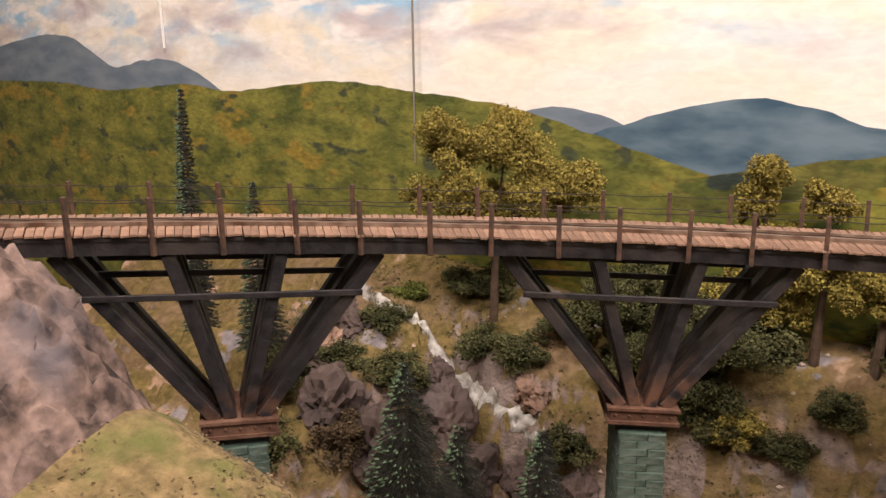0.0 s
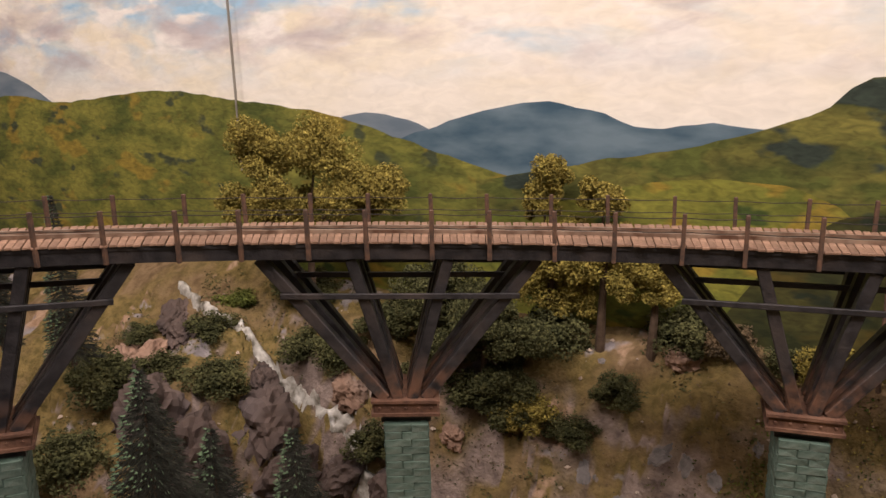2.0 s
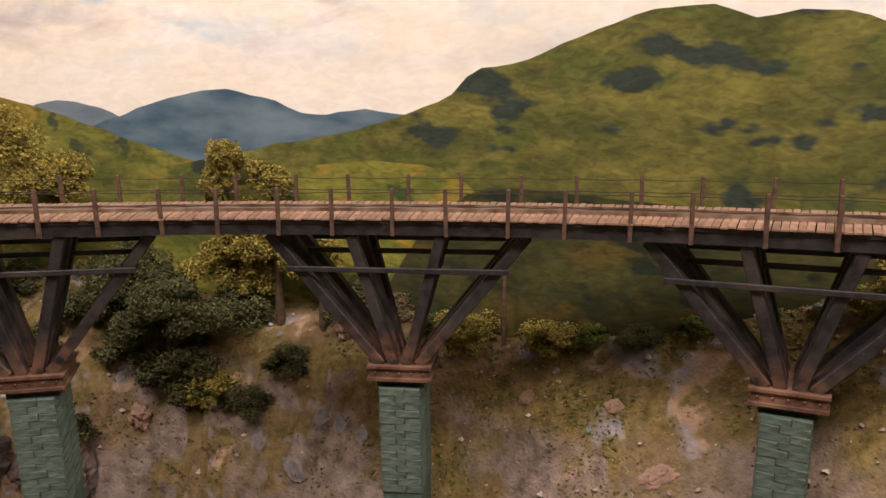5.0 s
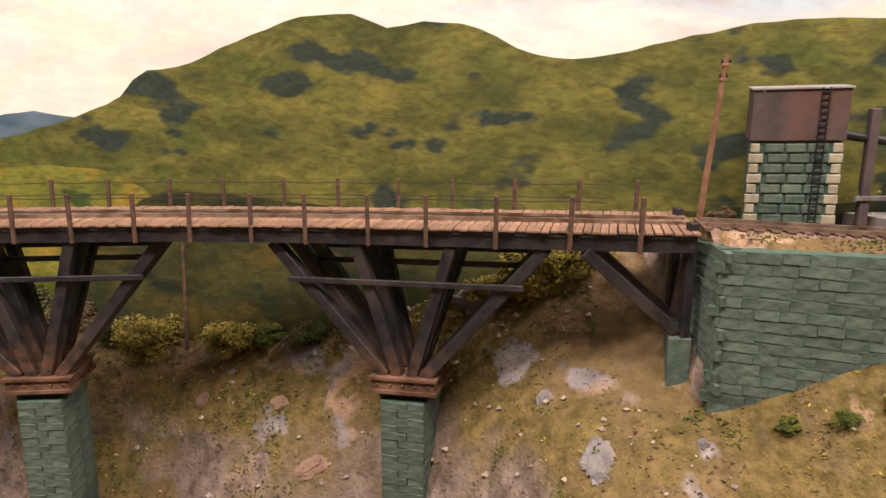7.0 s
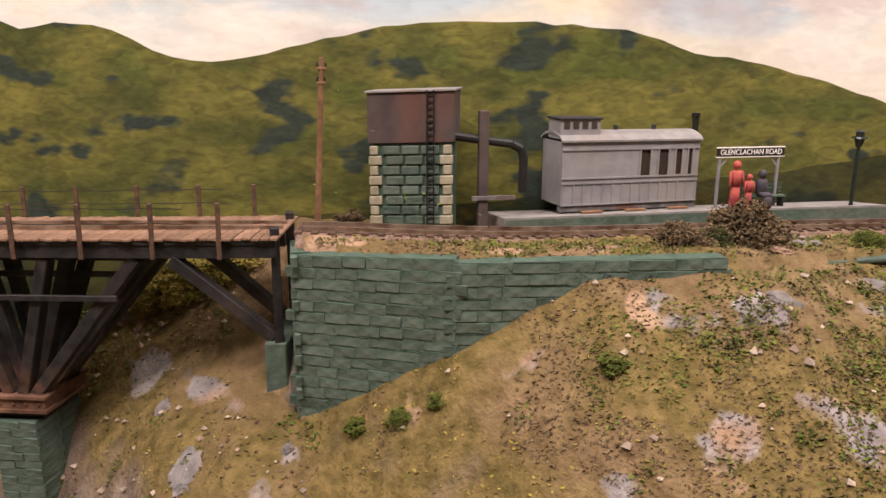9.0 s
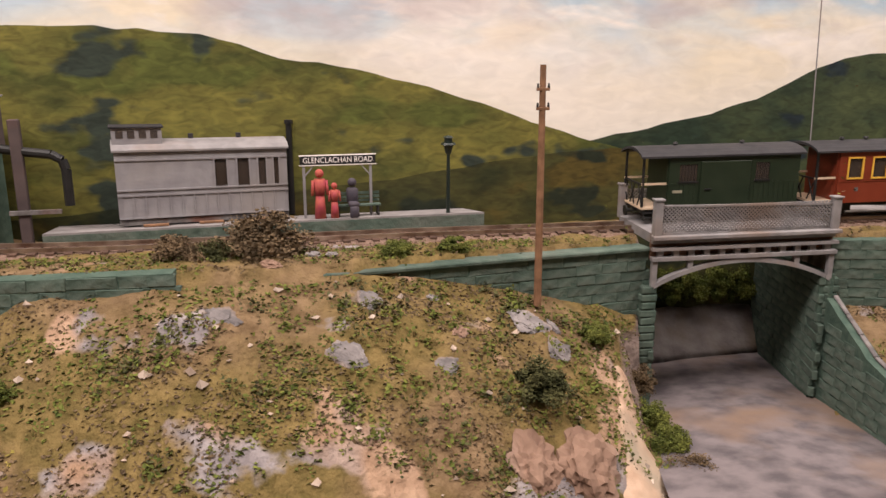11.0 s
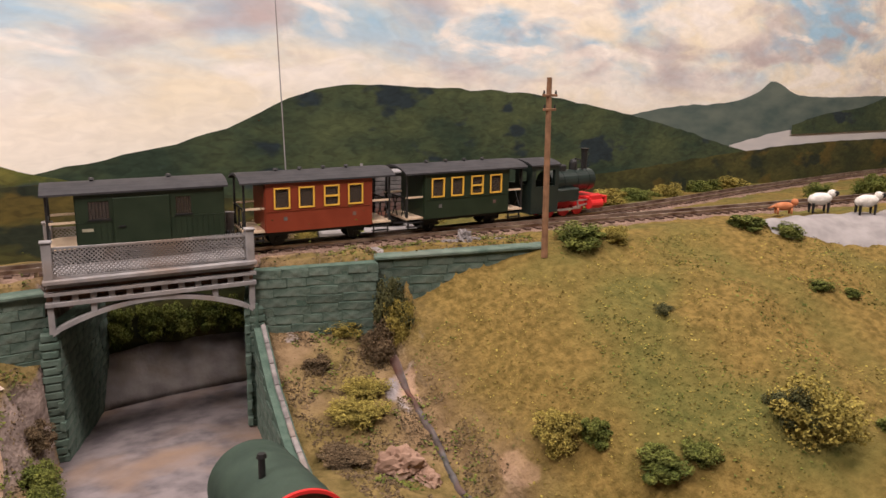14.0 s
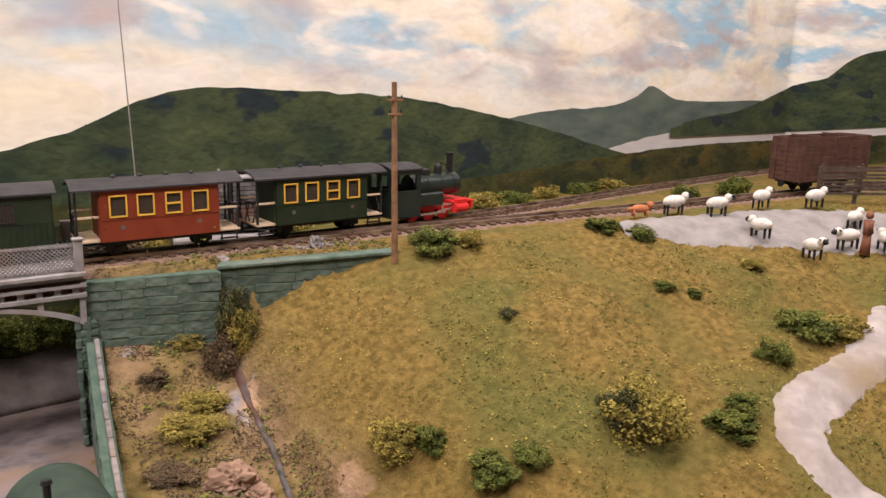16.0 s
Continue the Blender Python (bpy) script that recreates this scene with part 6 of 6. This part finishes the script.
def coach_body():
    L_, W = 12.6, 3.4
    v = thing("coach_body_shelter", (91.5, 46.9, 0.5), 7.0, "old grey clerestory coach body used as a station building", "coach body")
    wins = [(7.0, 8.0), (8.7, 9.7), (10.3, 11.0), (11.5, 12.0)]
    bm = B()
    box(bm, (L_ / 2, 0.08, 1.7), (L_, 0.16, 2.2))
    box(bm, (L_ / 2, 0.08, 5.25), (L_, 0.16, 0.7))
    edges = [0] + [e for w in wins for e in w] + [L_]
    for k in range(0, len(edges), 2):
        box(bm, ((edges[k] + edges[k + 1]) / 2, 0.08, 3.85), (edges[k + 1] - edges[k], 0.16, 2.1))
    part("side_wall", bm, M_VANGREY, v)
    for x in (0.08, L_ - 0.08):
        part("end_wall", box(B(), (x, W / 2, 3.1), (0.16, W - 0.1, 5.0)), M_VANGREY, v)
    part("back_wall", box(B(), (L_ / 2, W - 0.08, 3.1), (L_, 0.16, 5.0)), M_VANGREY, v)
    for a, b in wins:
        part("pane", box(B(), ((a + b) / 2, 0.12, 3.85), (b - a, 0.04, 2.1)), M_GLASS, v)
        bm = B()
        for x in (a, b):
            box(bm, (x, -0.03, 3.85), (0.12, 0.1, 2.2))
        part("window_frame", bm, M_VANGREY, v)
    for z in (0.65, 2.35, 2.75, 5.0):
        part("moulding", box(B(), (L_ / 2, -0.04, z), (L_, 0.1, 0.12)), M_VANGREY, v)
    for k in range(15):
        part("panel_strip", box(B(), (0.2 + k * (L_ - 0.4) / 14, -0.03, 1.5), (0.09, 0.08, 1.7)), M_VANGREY, v)
    bm = roof_mesh(L_ + 0.3, W + 0.4, 5.6, 0.65)
    bmesh.ops.translate(bm, vec=(L_ / 2, W / 2, 0), verts=bm.verts)
    part("roof", bm, M_BRIDGEGREY, v, "grey arched roof")
    c = part("clerestory", box(B(), (1.7, W / 2 - 0.3, 6.55), (3.5, 2.0, 1.5)), M_VANGREY, v)
    part("clerestory_roof", box(B(), (1.7, W / 2 - 0.3, 7.38), (3.8, 2.3, 0.16), None, 0.04), M_ROOF, c)
    for k in range(4):
        part("clerestory_pane", box(B(), (0.5 + k * 0.8, W / 2 - 1.31, 6.85), (0.5, 0.04, 0.55)), M_GLASS, c)
    for x in (5.6, 9.2):
        part("roof_vent", rod(B(), (x, W / 2, 6.2), (x, W / 2, 6.75), 0.2, 0.2, 8), M_ROOF, v)
    bm = rod(B(), (L_ + 0.6, 1.6, 0), (L_ + 0.6, 1.6, 7.5), 0.24, None, 10)
    rod(bm, (L_ + 0.6, 1.6, 7.4), (L_ + 0.6, 1.6, 7.7), 0.34, None, 10)
    part("stovepipe", bm, M_BLACK, v)
    for x in (2.5, 6.5, 10.5):
        part("bench_plank", box(B(), (x, -0.5, 0.15), (1.8, 0.5, 0.12)), M_POLE, v)
    part("sill_beam", box(B(), (L_ / 2, 0.3, 0.3), (L_, 0.5, 0.4)), M_OLDWOOD, v)


coach_body()


def station_sign():
    v = thing("station_sign", (104.9, 47.2, 0.45), -1.0, "black station nameboard with white letters on two grey posts", "sign")
    for x in (0.3, 5.6):
        bm = box(B(), (x, 0.1, 2.2), (0.2, 0.2, 4.4))
        beam(bm, (x, 0.1, 3.3), (x + (0.8 if x < 3 else -0.8), 0.1, 4.2), 0.1, 0.12, up=(0, 1, 0))
        part("post", bm, M_VANGREY, v)
    b = part("board", box(B(), (3.0, 0, 4.6), (6.0, 0.16, 0.7)), M_SIGN, v)
    part("board_rim", box(B(), (3.0, 0.02, 4.98), (6.1, 0.2, 0.08)), M_SIGNWHITE, b)
    part("board_rim", box(B(), (3.0, 0.02, 4.22), (6.1, 0.2, 0.08)), M_SIGNWHITE, b)
    cu = bpy.data.curves.new("lettering", "FONT")
    cu.body = SIGN_TEXT
    cu.size, cu.extrude, cu.align_x, cu.align_y = 0.62 * CM, 0.0002, "CENTER", "CENTER"
    tmp = bpy.data.objects.new("tmp_text", cu)
    scene.collection.objects.link(tmp)
    me = bpy.data.meshes.new_from_object(tmp.evaluated_get(bpy.context.evaluated_depsgraph_get()))
    bpy.data.objects.remove(tmp)
    me.materials.append(M_SIGNWHITE)
    o = new("lettering", me)
    wide = max(q.co.x for q in me.vertices) - min(q.co.x for q in me.vertices)
    o.matrix_basis = pose(3.0 * CM, -0.1 * CM, 4.6 * CM, 90, 0, 0) @ Matrix.Diagonal((5.5 * CM / wide, 1, 1, 1))
    o.parent = b


SIGN_TEXT = "GLENCLACHAN ROAD"
station_sign()


def figure(x, y, z, h, material, label, seated=False, rz=0):
    bm = B()
    k = h / 4.0
    if seated:
        box(bm, (0, 0, 1.7 * k), (0.9 * k, 0.6 * k, 1.3 * k), None, 0.15 * k)
        box(bm, (0, -0.5 * k, 1.1 * k), (0.8 * k, 1.2 * k, 0.4 * k), None, 0.1 * k)
        box(bm, (0, -1.0 * k, 0.5 * k), (0.7 * k, 0.35 * k, 1.0 * k), None, 0.1 * k)
        top = 2.75 * k
    else:
        rod(bm, (0, 0, 0), (0, 0, 2.0 * k), 0.48 * k, 0.36 * k, 10)
        rod(bm, (0, 0, 1.9 * k), (0, 0, 3.2 * k), 0.42 * k, 0.46 * k, 10)
        for s in (-1, 1):
            rod(bm, (s * 0.5 * k, 0, 3.1 * k), (s * 0.62 * k, -0.2 * k, 1.9 * k), 0.15 * k, 0.12 * k, 6)
        top = 3.65 * k
    bmesh.ops.create_uvsphere(bm, u_segments=10, v_segments=8, radius=0.36 * k, matrix=Matrix.Translation((0, 0, top)))
    ob = part("figurine", bm, material, None, "", True, (x, y, z), rz)
    return tagged(ob, label, "figurine")


figure(106.3, 46.4, 0.48, 3.9, M_FIGRED, "painted model figurine in a pink-red dress on the platform")
figure(107.4, 46.2, 0.48, 2.8, M_FIGRED, "small painted model figurine in red and yellow on the platform")
figure(108.9, 46.7, 0.48, 4.0, M_FIGURE, "seated grey-suited model figurine on a bench", True)
v = thing("bench", (109.0, 47.0, 0.48), 0, "green slatted platform bench", "bench")
part("seat", box(B(), (0.4, 0, 0.9), (3.6, 0.8, 0.12)), M_GREENSTONE, v)
for k in range(3):
    part("back_slat", box(B(), (0.4, 0.4, 1.2 + 0.3 * k), (3.6, 0.1, 0.2)), M_GREENSTONE, v)
for x in (-1.2, 2.0):
    part("leg", box(B(), (x, 0, 0.45), (0.15, 0.7, 0.9)), M_BLACK, v)
v = thing("platform_lamp", (116.5, 45.4, 0.4), 0, "dark green platform lamp post with a tiered lantern", "lamp post")
part("post", rod(B(), (0, 0, -0.6), (0, 0, 5.0), 0.17, 0.13, 10), M_LOCO, v)
bm = rod(B(), (0, 0, 4.9), (0, 0, 5.6), 0.22, 0.42, 10)
rod(bm, (0, 0, 5.6), (0, 0, 5.75), 0.62, 0.55, 12)
rod(bm, (0, 0, 5.75), (0, 0, 6.15), 0.34, 0.3, 10)
rod(bm, (0, 0, 6.15), (0, 0, 6.3), 0.45, 0.2, 12)
part("lantern", bm, M_LOCO, v)


# ---- boarded van body by the track ----
def van_hut():
    v = thing("van_body_hut", (154.2, 44.3, -0.55), -20, "weathered grey-black boarded van body used as a hut", "hut")
    L_, W = 8.8, 2.6
    part("floor_frame", box(B(), (L_ / 2, W / 2, 0.2), (L_ + 0.2, W + 0.2, 0.4)), M_TIMBER, v)
    part("body_core", box(B(), (L_ / 2, W / 2, 2.7), (L_, W, 4.8)), M_TIMBER, v)
    for k in range(11):
        z = 0.65 + k * 0.43
        for a, b in ((0.45, 2.3), (2.75, 5.0), (5.5, 8.4)):
            part("board", box(B(), ((a + b) / 2, -0.06, z), (b - a, 0.14, 0.36), None, 0.02), M_OLDWOOD, v)
    for x in (0.2, 2.5, 5.25, 8.6):
        part("upright", box(B(), (x, -0.16, 2.7), (0.26, 0.2, 4.8), None, 0.02), M_TIMBER, v)
    for z in (0.5, 2.8, 4.95):
        part("rail", box(B(), (L_ / 2, -0.12, z), (L_, 0.16, 0.2), None, 0.02), M_TIMBER, v)
    for k in range(6):
        part("end_board", box(B(), (-0.08, 0.2 + k * 0.45, 2.7), (0.14, 0.38, 4.6), None, 0.02), M_TIMBER, v)
    bm = roof_mesh(L_ + 0.4, W + 0.5, 5.05, 0.5)
    bmesh.ops.translate(bm, vec=(L_ / 2, W / 2, 0), verts=bm.verts)
    part("roof", bm, M_BRIDGEGREY, v, "pale grey arched roof")
    part("roof_vent", rod(B(), (4.4, W / 2, 5.6), (4.4, W / 2, 5.95), 0.15, None, 8), M_BRIDGEGREY, v)
    slab = tagged(part("hut_base", box(B(), (L_ / 2 + 0.4, 0.6, -0.55), (L_ + 1.0, 4.4, 1.0), None, 0.15), M_PLATFORM, None, "", False, (154.2, 44.3, -0.55), -20), "pale concrete slab under the boarded hut", "slab")


van_hut()


# ---- cattle wagon, pen, sheep ----
def cattle_wagon(x):
    p, h = track_at(x, SIDING)
    v = thing("cattle_wagon", (p.x, p.y, p.z), h, "open-topped reddish brown slatted cattle wagon on the siding", "cattle wagon")
    wagon_base(v, 11.0, 3.0)
    L_, W = 11.0, 4.4
    for s in (-1, 1):
        for k in range(9):
            z = 1.6 + k * 0.58
            if k in (5,):
                for a, b in ((-5.5, -2.2), (-0.9, 0.9), (2.2, 5.5)):
                    part("side_board", box(B(), ((a + b) / 2, s * W / 2, z), (b - a, 0.14, 0.52), None, 0.02), M_BROWNWOOD, v)
            else:
                part("side_board", box(B(), (0, s * W / 2, z), (L_, 0.14, 0.52), None, 0.02), M_BROWNWOOD, v)
            part("end_board", box(B(), (s * L_ / 2, 0, z), (0.14, W, 0.52), None, 0.02), M_BROWNWOOD, v)
        for xx in (-5.4, -2.3, 0, 2.3, 5.4):
            part("stanchion", box(B(), (xx, s * (W / 2 + 0.12), 3.9), (0.26, 0.16, 5.2), None, 0.02), M_BROWNWOOD, v)
        for yy in (-1.6, 0, 1.6):
            part("stanchion", box(B(), (s * (L_ / 2 + 0.12), yy, 3.9), (0.16, 0.26, 5.2), None, 0.02), M_BROWNWOOD, v)
    part("floor", box(B(), (0, 0, 1.45), (L_, W, 0.12)), M_BROWNWOOD, v)
    for xx in (-2.6, 2.6):
        part("roof_bar", box(B(), (xx, 0, 6.55), (0.24, W, 0.2)), M_BROWNWOOD, v)


cattle_wagon(222.5)


def pen_fence(a, b, label):
    a, b = Vector(a), Vector(b)
    d = b - a
    v = thing("pen_fence", (a.x, a.y, a.z), math.degrees(math.atan2(d.y, d.x)), label, "fence", "sheep pen fences")
    n = d.xy.length
    for k in range(4):
        x = n * k / 3
        z = d.z * k / 3
        part("post", box(B(), (x, 0, z + 1.4), (0.34, 0.34, 4.4), None, 0.04), M_FENCE, v)
    for k in range(4):
        part("rail", beam(B(), (0, -0.2, 0.6 + k * 0.85), (n, -0.2, 0.6 + k * 0.85 + d.z), 0.12, 0.26), M_FENCE, v)


pen_fence((213.0, 10.2, -1.0), (221.0, 1.5, -1.6), "weathered wooden rail fence of the sheep pen")
pen_fence((218.5, 12.2, -1.0), (228.5, 3.0, -1.6), "weathered wooden rail fence of the sheep pen")


def sheep_meshes():
    bm = B()
    bmesh.ops.create_uvsphere(bm, u_segments=14, v_segments=10, radius=1.0, matrix=Matrix.Translation((0, 0, 1.35)) @ Matrix.Diagonal((1.25, 0.62, 0.62, 1)))
    for v in bm.verts:
        v.co += v.co.normalized() * 0.09 * noise.noise(v.co * 3)
    bmesh.ops.create_uvsphere(bm, u_segments=10, v_segments=8, radius=0.42, matrix=Matrix.Translation((1.15, 0, 1.8)))
    return bm


def sheep(x, y, rz):
    z = ground(x, y) + 0.25
    v = thing("sheep", (x, y, z), rz, "white woolly black-faced model sheep standing in the yard", "sheep", "flock of sheep")
    part("fleece", sheep_meshes(), M_WHITE, v, "", True)
    bm = B()
    bmesh.ops.create_uvsphere(bm, u_segments=10, v_segments=8, radius=1.0, matrix=Matrix.Translation((1.52, 0, 1.78)) @ Matrix.Diagonal((0.42, 0.24, 0.28, 1)))
    for s in (-1, 1):
        box(bm, (1.3, s * 0.32, 1.98), (0.14, 0.3, 0.1))
    part("head", bm, M_BLACK, v, "black face")
    for lx in (-0.8, 0.75):
        for s in (-1, 1):
            part("leg", rod(B(), (lx, s * 0.34, 0.0), (lx, s * 0.34, 1.0), 0.1, 0.15, 6), M_BLACK, v)


for sx, sy, rz in ((194.5, 16.6, -30), (197.6, 13.6, -30), (204.0, 12.2, -10), (197.0, 8.6, 75), (209.5, 9.0, -20), (209.0, 4.6, 0), (198.6, 4.2, 240), (203.2, 2.9, 150), (206.0, 0.5, 40)):
    sheep(sx, sy, rz)
figure(203.0, 1.2, ground(203.0, 1.2) + 0.2, 4.1, M_FIGBROWN, "brown-clothed model shepherd figurine beside the sheep")
dz = ground(191, 18.2)
bm = B()
bmesh.ops.create_uvsphere(bm, u_segments=12, v_segments=8, radius=1.0, matrix=Matrix.Translation((0, 0, 0.75)) @ Matrix.Diagonal((1.05, 0.42, 0.42, 1)))
bmesh.ops.create_uvsphere(bm, u_segments=10, v_segments=8, radius=0.36, matrix=Matrix.Translation((1.05, 0, 1.15)))
rod(bm, (-0.9, 0, 0.8), (-1.6, 0, 0.55), 0.16, 0.06, 6)
for lx in (-0.7, 0.7):
    for s in (-1, 1):
        rod(bm, (lx, s * 0.22, 0), (lx, s * 0.22, 0.6), 0.09, 0.12, 6)
tagged(part("sheepdog", bm, M_DOG, None, "", True, (191, 18.2, dz + 0.25), -30), "small russet brown model sheepdog", "dog")


# ---- bow-top caravan on the road ----
def caravan():
    v = thing("bow_top_caravan", (135.2, 12.0, -14.1), -95, "green canvas bow-top caravan with red woodwork on the road", "caravan")
    v.scale = (1.08, 1.08, 1.08)
    L_, R = 7.4, 2.25
    bm = B()
    prev = None
    for k in range(31):
        x = -L_ / 2 + L_ * k / 30
        rr = R + 0.045 * abs(math.sin(k * 0.75))
        ring = [bm.verts.new((x, rr * math.cos(a), 2.5 + rr * math.sin(a))) for a in [radians(-20 + 220 * j / 22) for j in range(23)]]
        if prev:
            for j in range(22):
                bm.faces.new((prev[j], ring[j], ring[j + 1], prev[j + 1]))
        prev = ring
    bmesh.ops.solidify(bm, geom=bm.faces[:], thickness=0.1)
    part("canvas_hood", bm, M_CANVAS, v, "ribbed green canvas hood", True)
    bm = rod(B(), (-L_ / 2 + 0.9, 0, 2.5), (-L_ / 2 + 1.0, 0, 2.5), R - 0.05, None, 22)
    part("back_panel", bm, M_CANVAS, v)
    part("front_panel", rod(B(), (L_ / 2 - 1.2, 0, 2.5), (L_ / 2 - 1.1, 0, 2.5), R - 0.1, None, 22), M_BROWNWOOD, v)
    bm = B()
    prev = None
    for j in range(23):
        a = radians(-20 + 220 * j / 22)
        p = Vector((L_ / 2 + 0.03, (R + 0.02) * math.cos(a), 2.5 + (R + 0.02) * math.sin(a)))
        if prev:
            beam(bm, prev, p, 0.16, 0.2, up=(1, 0, 0))
        prev = p
    part("front_hoop", bm, M_LOCORED, v, "red hoop")
    part("body", box(B(), (0, 0, 1.55), (L_ - 0.6, 3.4, 1.0), None, 0.08), M_LOCORED, v)
    for x in (-2.3, 2.3):
        for s in (-1, 1):
            bm = B()
            for k in range(12):
                a0, a1 = radians(30 * k), radians(30 * k + 30)
                beam(bm, (x + 0.95 * math.cos(a0), s * 1.95, 0.98 + 0.95 * math.sin(a0)), (x + 0.95 * math.cos(a1), s * 1.95, 0.98 + 0.95 * math.sin(a1)), 0.16, 0.16, up=(0, 1, 0))
                beam(bm, (x, s * 1.95, 0.98), (x + 0.9 * math.cos(a0), s * 1.95, 0.98 + 0.9 * math.sin(a0)), 0.08, 0.08, up=(0, 1, 0))
            part("wheel", bm, M_LOCORED, v)
    bm = rod(B(), (0.9, -0.8, 4.3), (0.9, -0.8, 5.7), 0.17, None, 8)
    rod(bm, (0.9, -0.8, 5.6), (0.9, -0.8, 5.8), 0.26, 0.2, 8)
    part("stove_chimney", bm, M_BLACK, v)


caravan()

# plaster slope and shrubs seen through the road bridge
bm = B()
prev = None
for k in range(30):
    x = 133.0 + 0.5 * k
    row = [bm.verts.new((x, 43.6 + 0.5 * j, -14.3 + 0.62 * j + 0.25 * fbm(x, j, 3.0, 0.5, 4))) for j in range(8)]
    if prev:
        for j in range(7):
            bm.faces.new((prev[j], row[j], row[j + 1], prev[j + 1]))
    prev = row
bmesh.ops.solidify(bm, geom=bm.faces[:], thickness=0.4)
tagged(part("road_end_slope", settle(bm), M_PATH, smooth=True), "pale grey plaster slope at the end of the road", "slope")
for hx in (136.0, 138.5, 141.0, 143.5, 146.0):
    bush(hx, 47.0, 1.9, 2.4, "green", -8.8)


# ---- pieces: deck planks, bricks and stones ----
PLANKS = []
for k in range(4):
    bm = box(B(), (0, 0, 0), (0.5, 7.3 + 0.12 * k, 0.18), None, 0.03)
    PLANKS.append(mesh_of(bm, M_PLANK, "plank"))
for i, (p, h) in enumerate(DECK[4:304]):
    m = Matrix.Translation((p.x, p.y, drop(p.y) + 0.62 + RNG.uniform(-0.02, 0.02))) @ Matrix.Rotation(h + RNG.uniform(-0.012, 0.012), 4, "Z") @ Matrix.Translation((0, RNG.uniform(-0.1, 0.1), 0))
    place("plank", PLANKS[i % 4], VIADUCT, m)

BR = brick_meshes(1.28, 0.62, 0.3, 4, M_GREENSTONE, "brick")
BRL = brick_meshes(2.08, 0.62, 0.3, 4, M_GREENSTONE, "brick")
BRS = brick_meshes(2.5, 0.62, 0.3, 4, M_GREENSTONE, "brick")
for p, zc in PIERS:
    top = 36 + zc - 1.95
    for c in range(15):
        z = top - 0.32 - c * 0.63
        sh = 0.3 if c % 2 else -0.3
        for x, kind in (((-1.04, BR), (0.66, BRL)) if c % 2 else ((-0.66, BRL), (1.04, BR))):
            place("brick", kind[RNG.randrange(4)], p, Matrix.Translation((x, -2.56, z)))
        for y in (-1.3, 1.3):
            place("brick", BRS[RNG.randrange(4)], p, Matrix.Translation((-1.6, y + sh * 0.3, z)) @ Matrix.Rotation(math.pi / 2, 4, "Z"))
            place("brick", BRS[RNG.randrange(4)], p, Matrix.Translation((1.6, y + sh * 0.3, z)) @ Matrix.Rotation(math.pi / 2, 4, "Z"))

ST = {w: brick_meshes(w, 0.72, 0.4, 4, M_GREENSTONE, "stone") for w in (1.5, 2.1, 2.8)}
for w, L_, H in WALLS:
    mw = w.matrix_world
    z = H - 0.38
    row = 0
    while z > 0:
        x = -0.6 if row % 2 else -0.1
        while x < L_ - 0.3:
            sz = RNG.choice((1.5, 1.5, 2.1, 2.8))
            cx = min(max(x + sz / 2, 0.6), L_ - 0.6)
            g = mw @ Vector((cx * CM, -0.3 * CM, z * CM)) * 100
            if g.z - drop(g.y) > ground(g.x, g.y) - 0.8:
                place("stone", ST[sz][RNG.randrange(4)], w, Matrix.Translation((cx, 0.15 + RNG.uniform(-0.02, 0.02), z)))
            x += sz
        z -= 0.74
        row += 1
for row in range(11):
    x = 0.6 + 0.5 * (row % 2)
    while x < 23:
        sz = RNG.choice((1.5, 2.1))
        z = 0.4 + row * 0.74
        if z < wall_top(x + sz) - 0.35:
            place("stone", ST[sz][RNG.randrange(4)], SLOPED, Matrix.Translation((x + sz / 2, 0.12, z)))
        x += sz
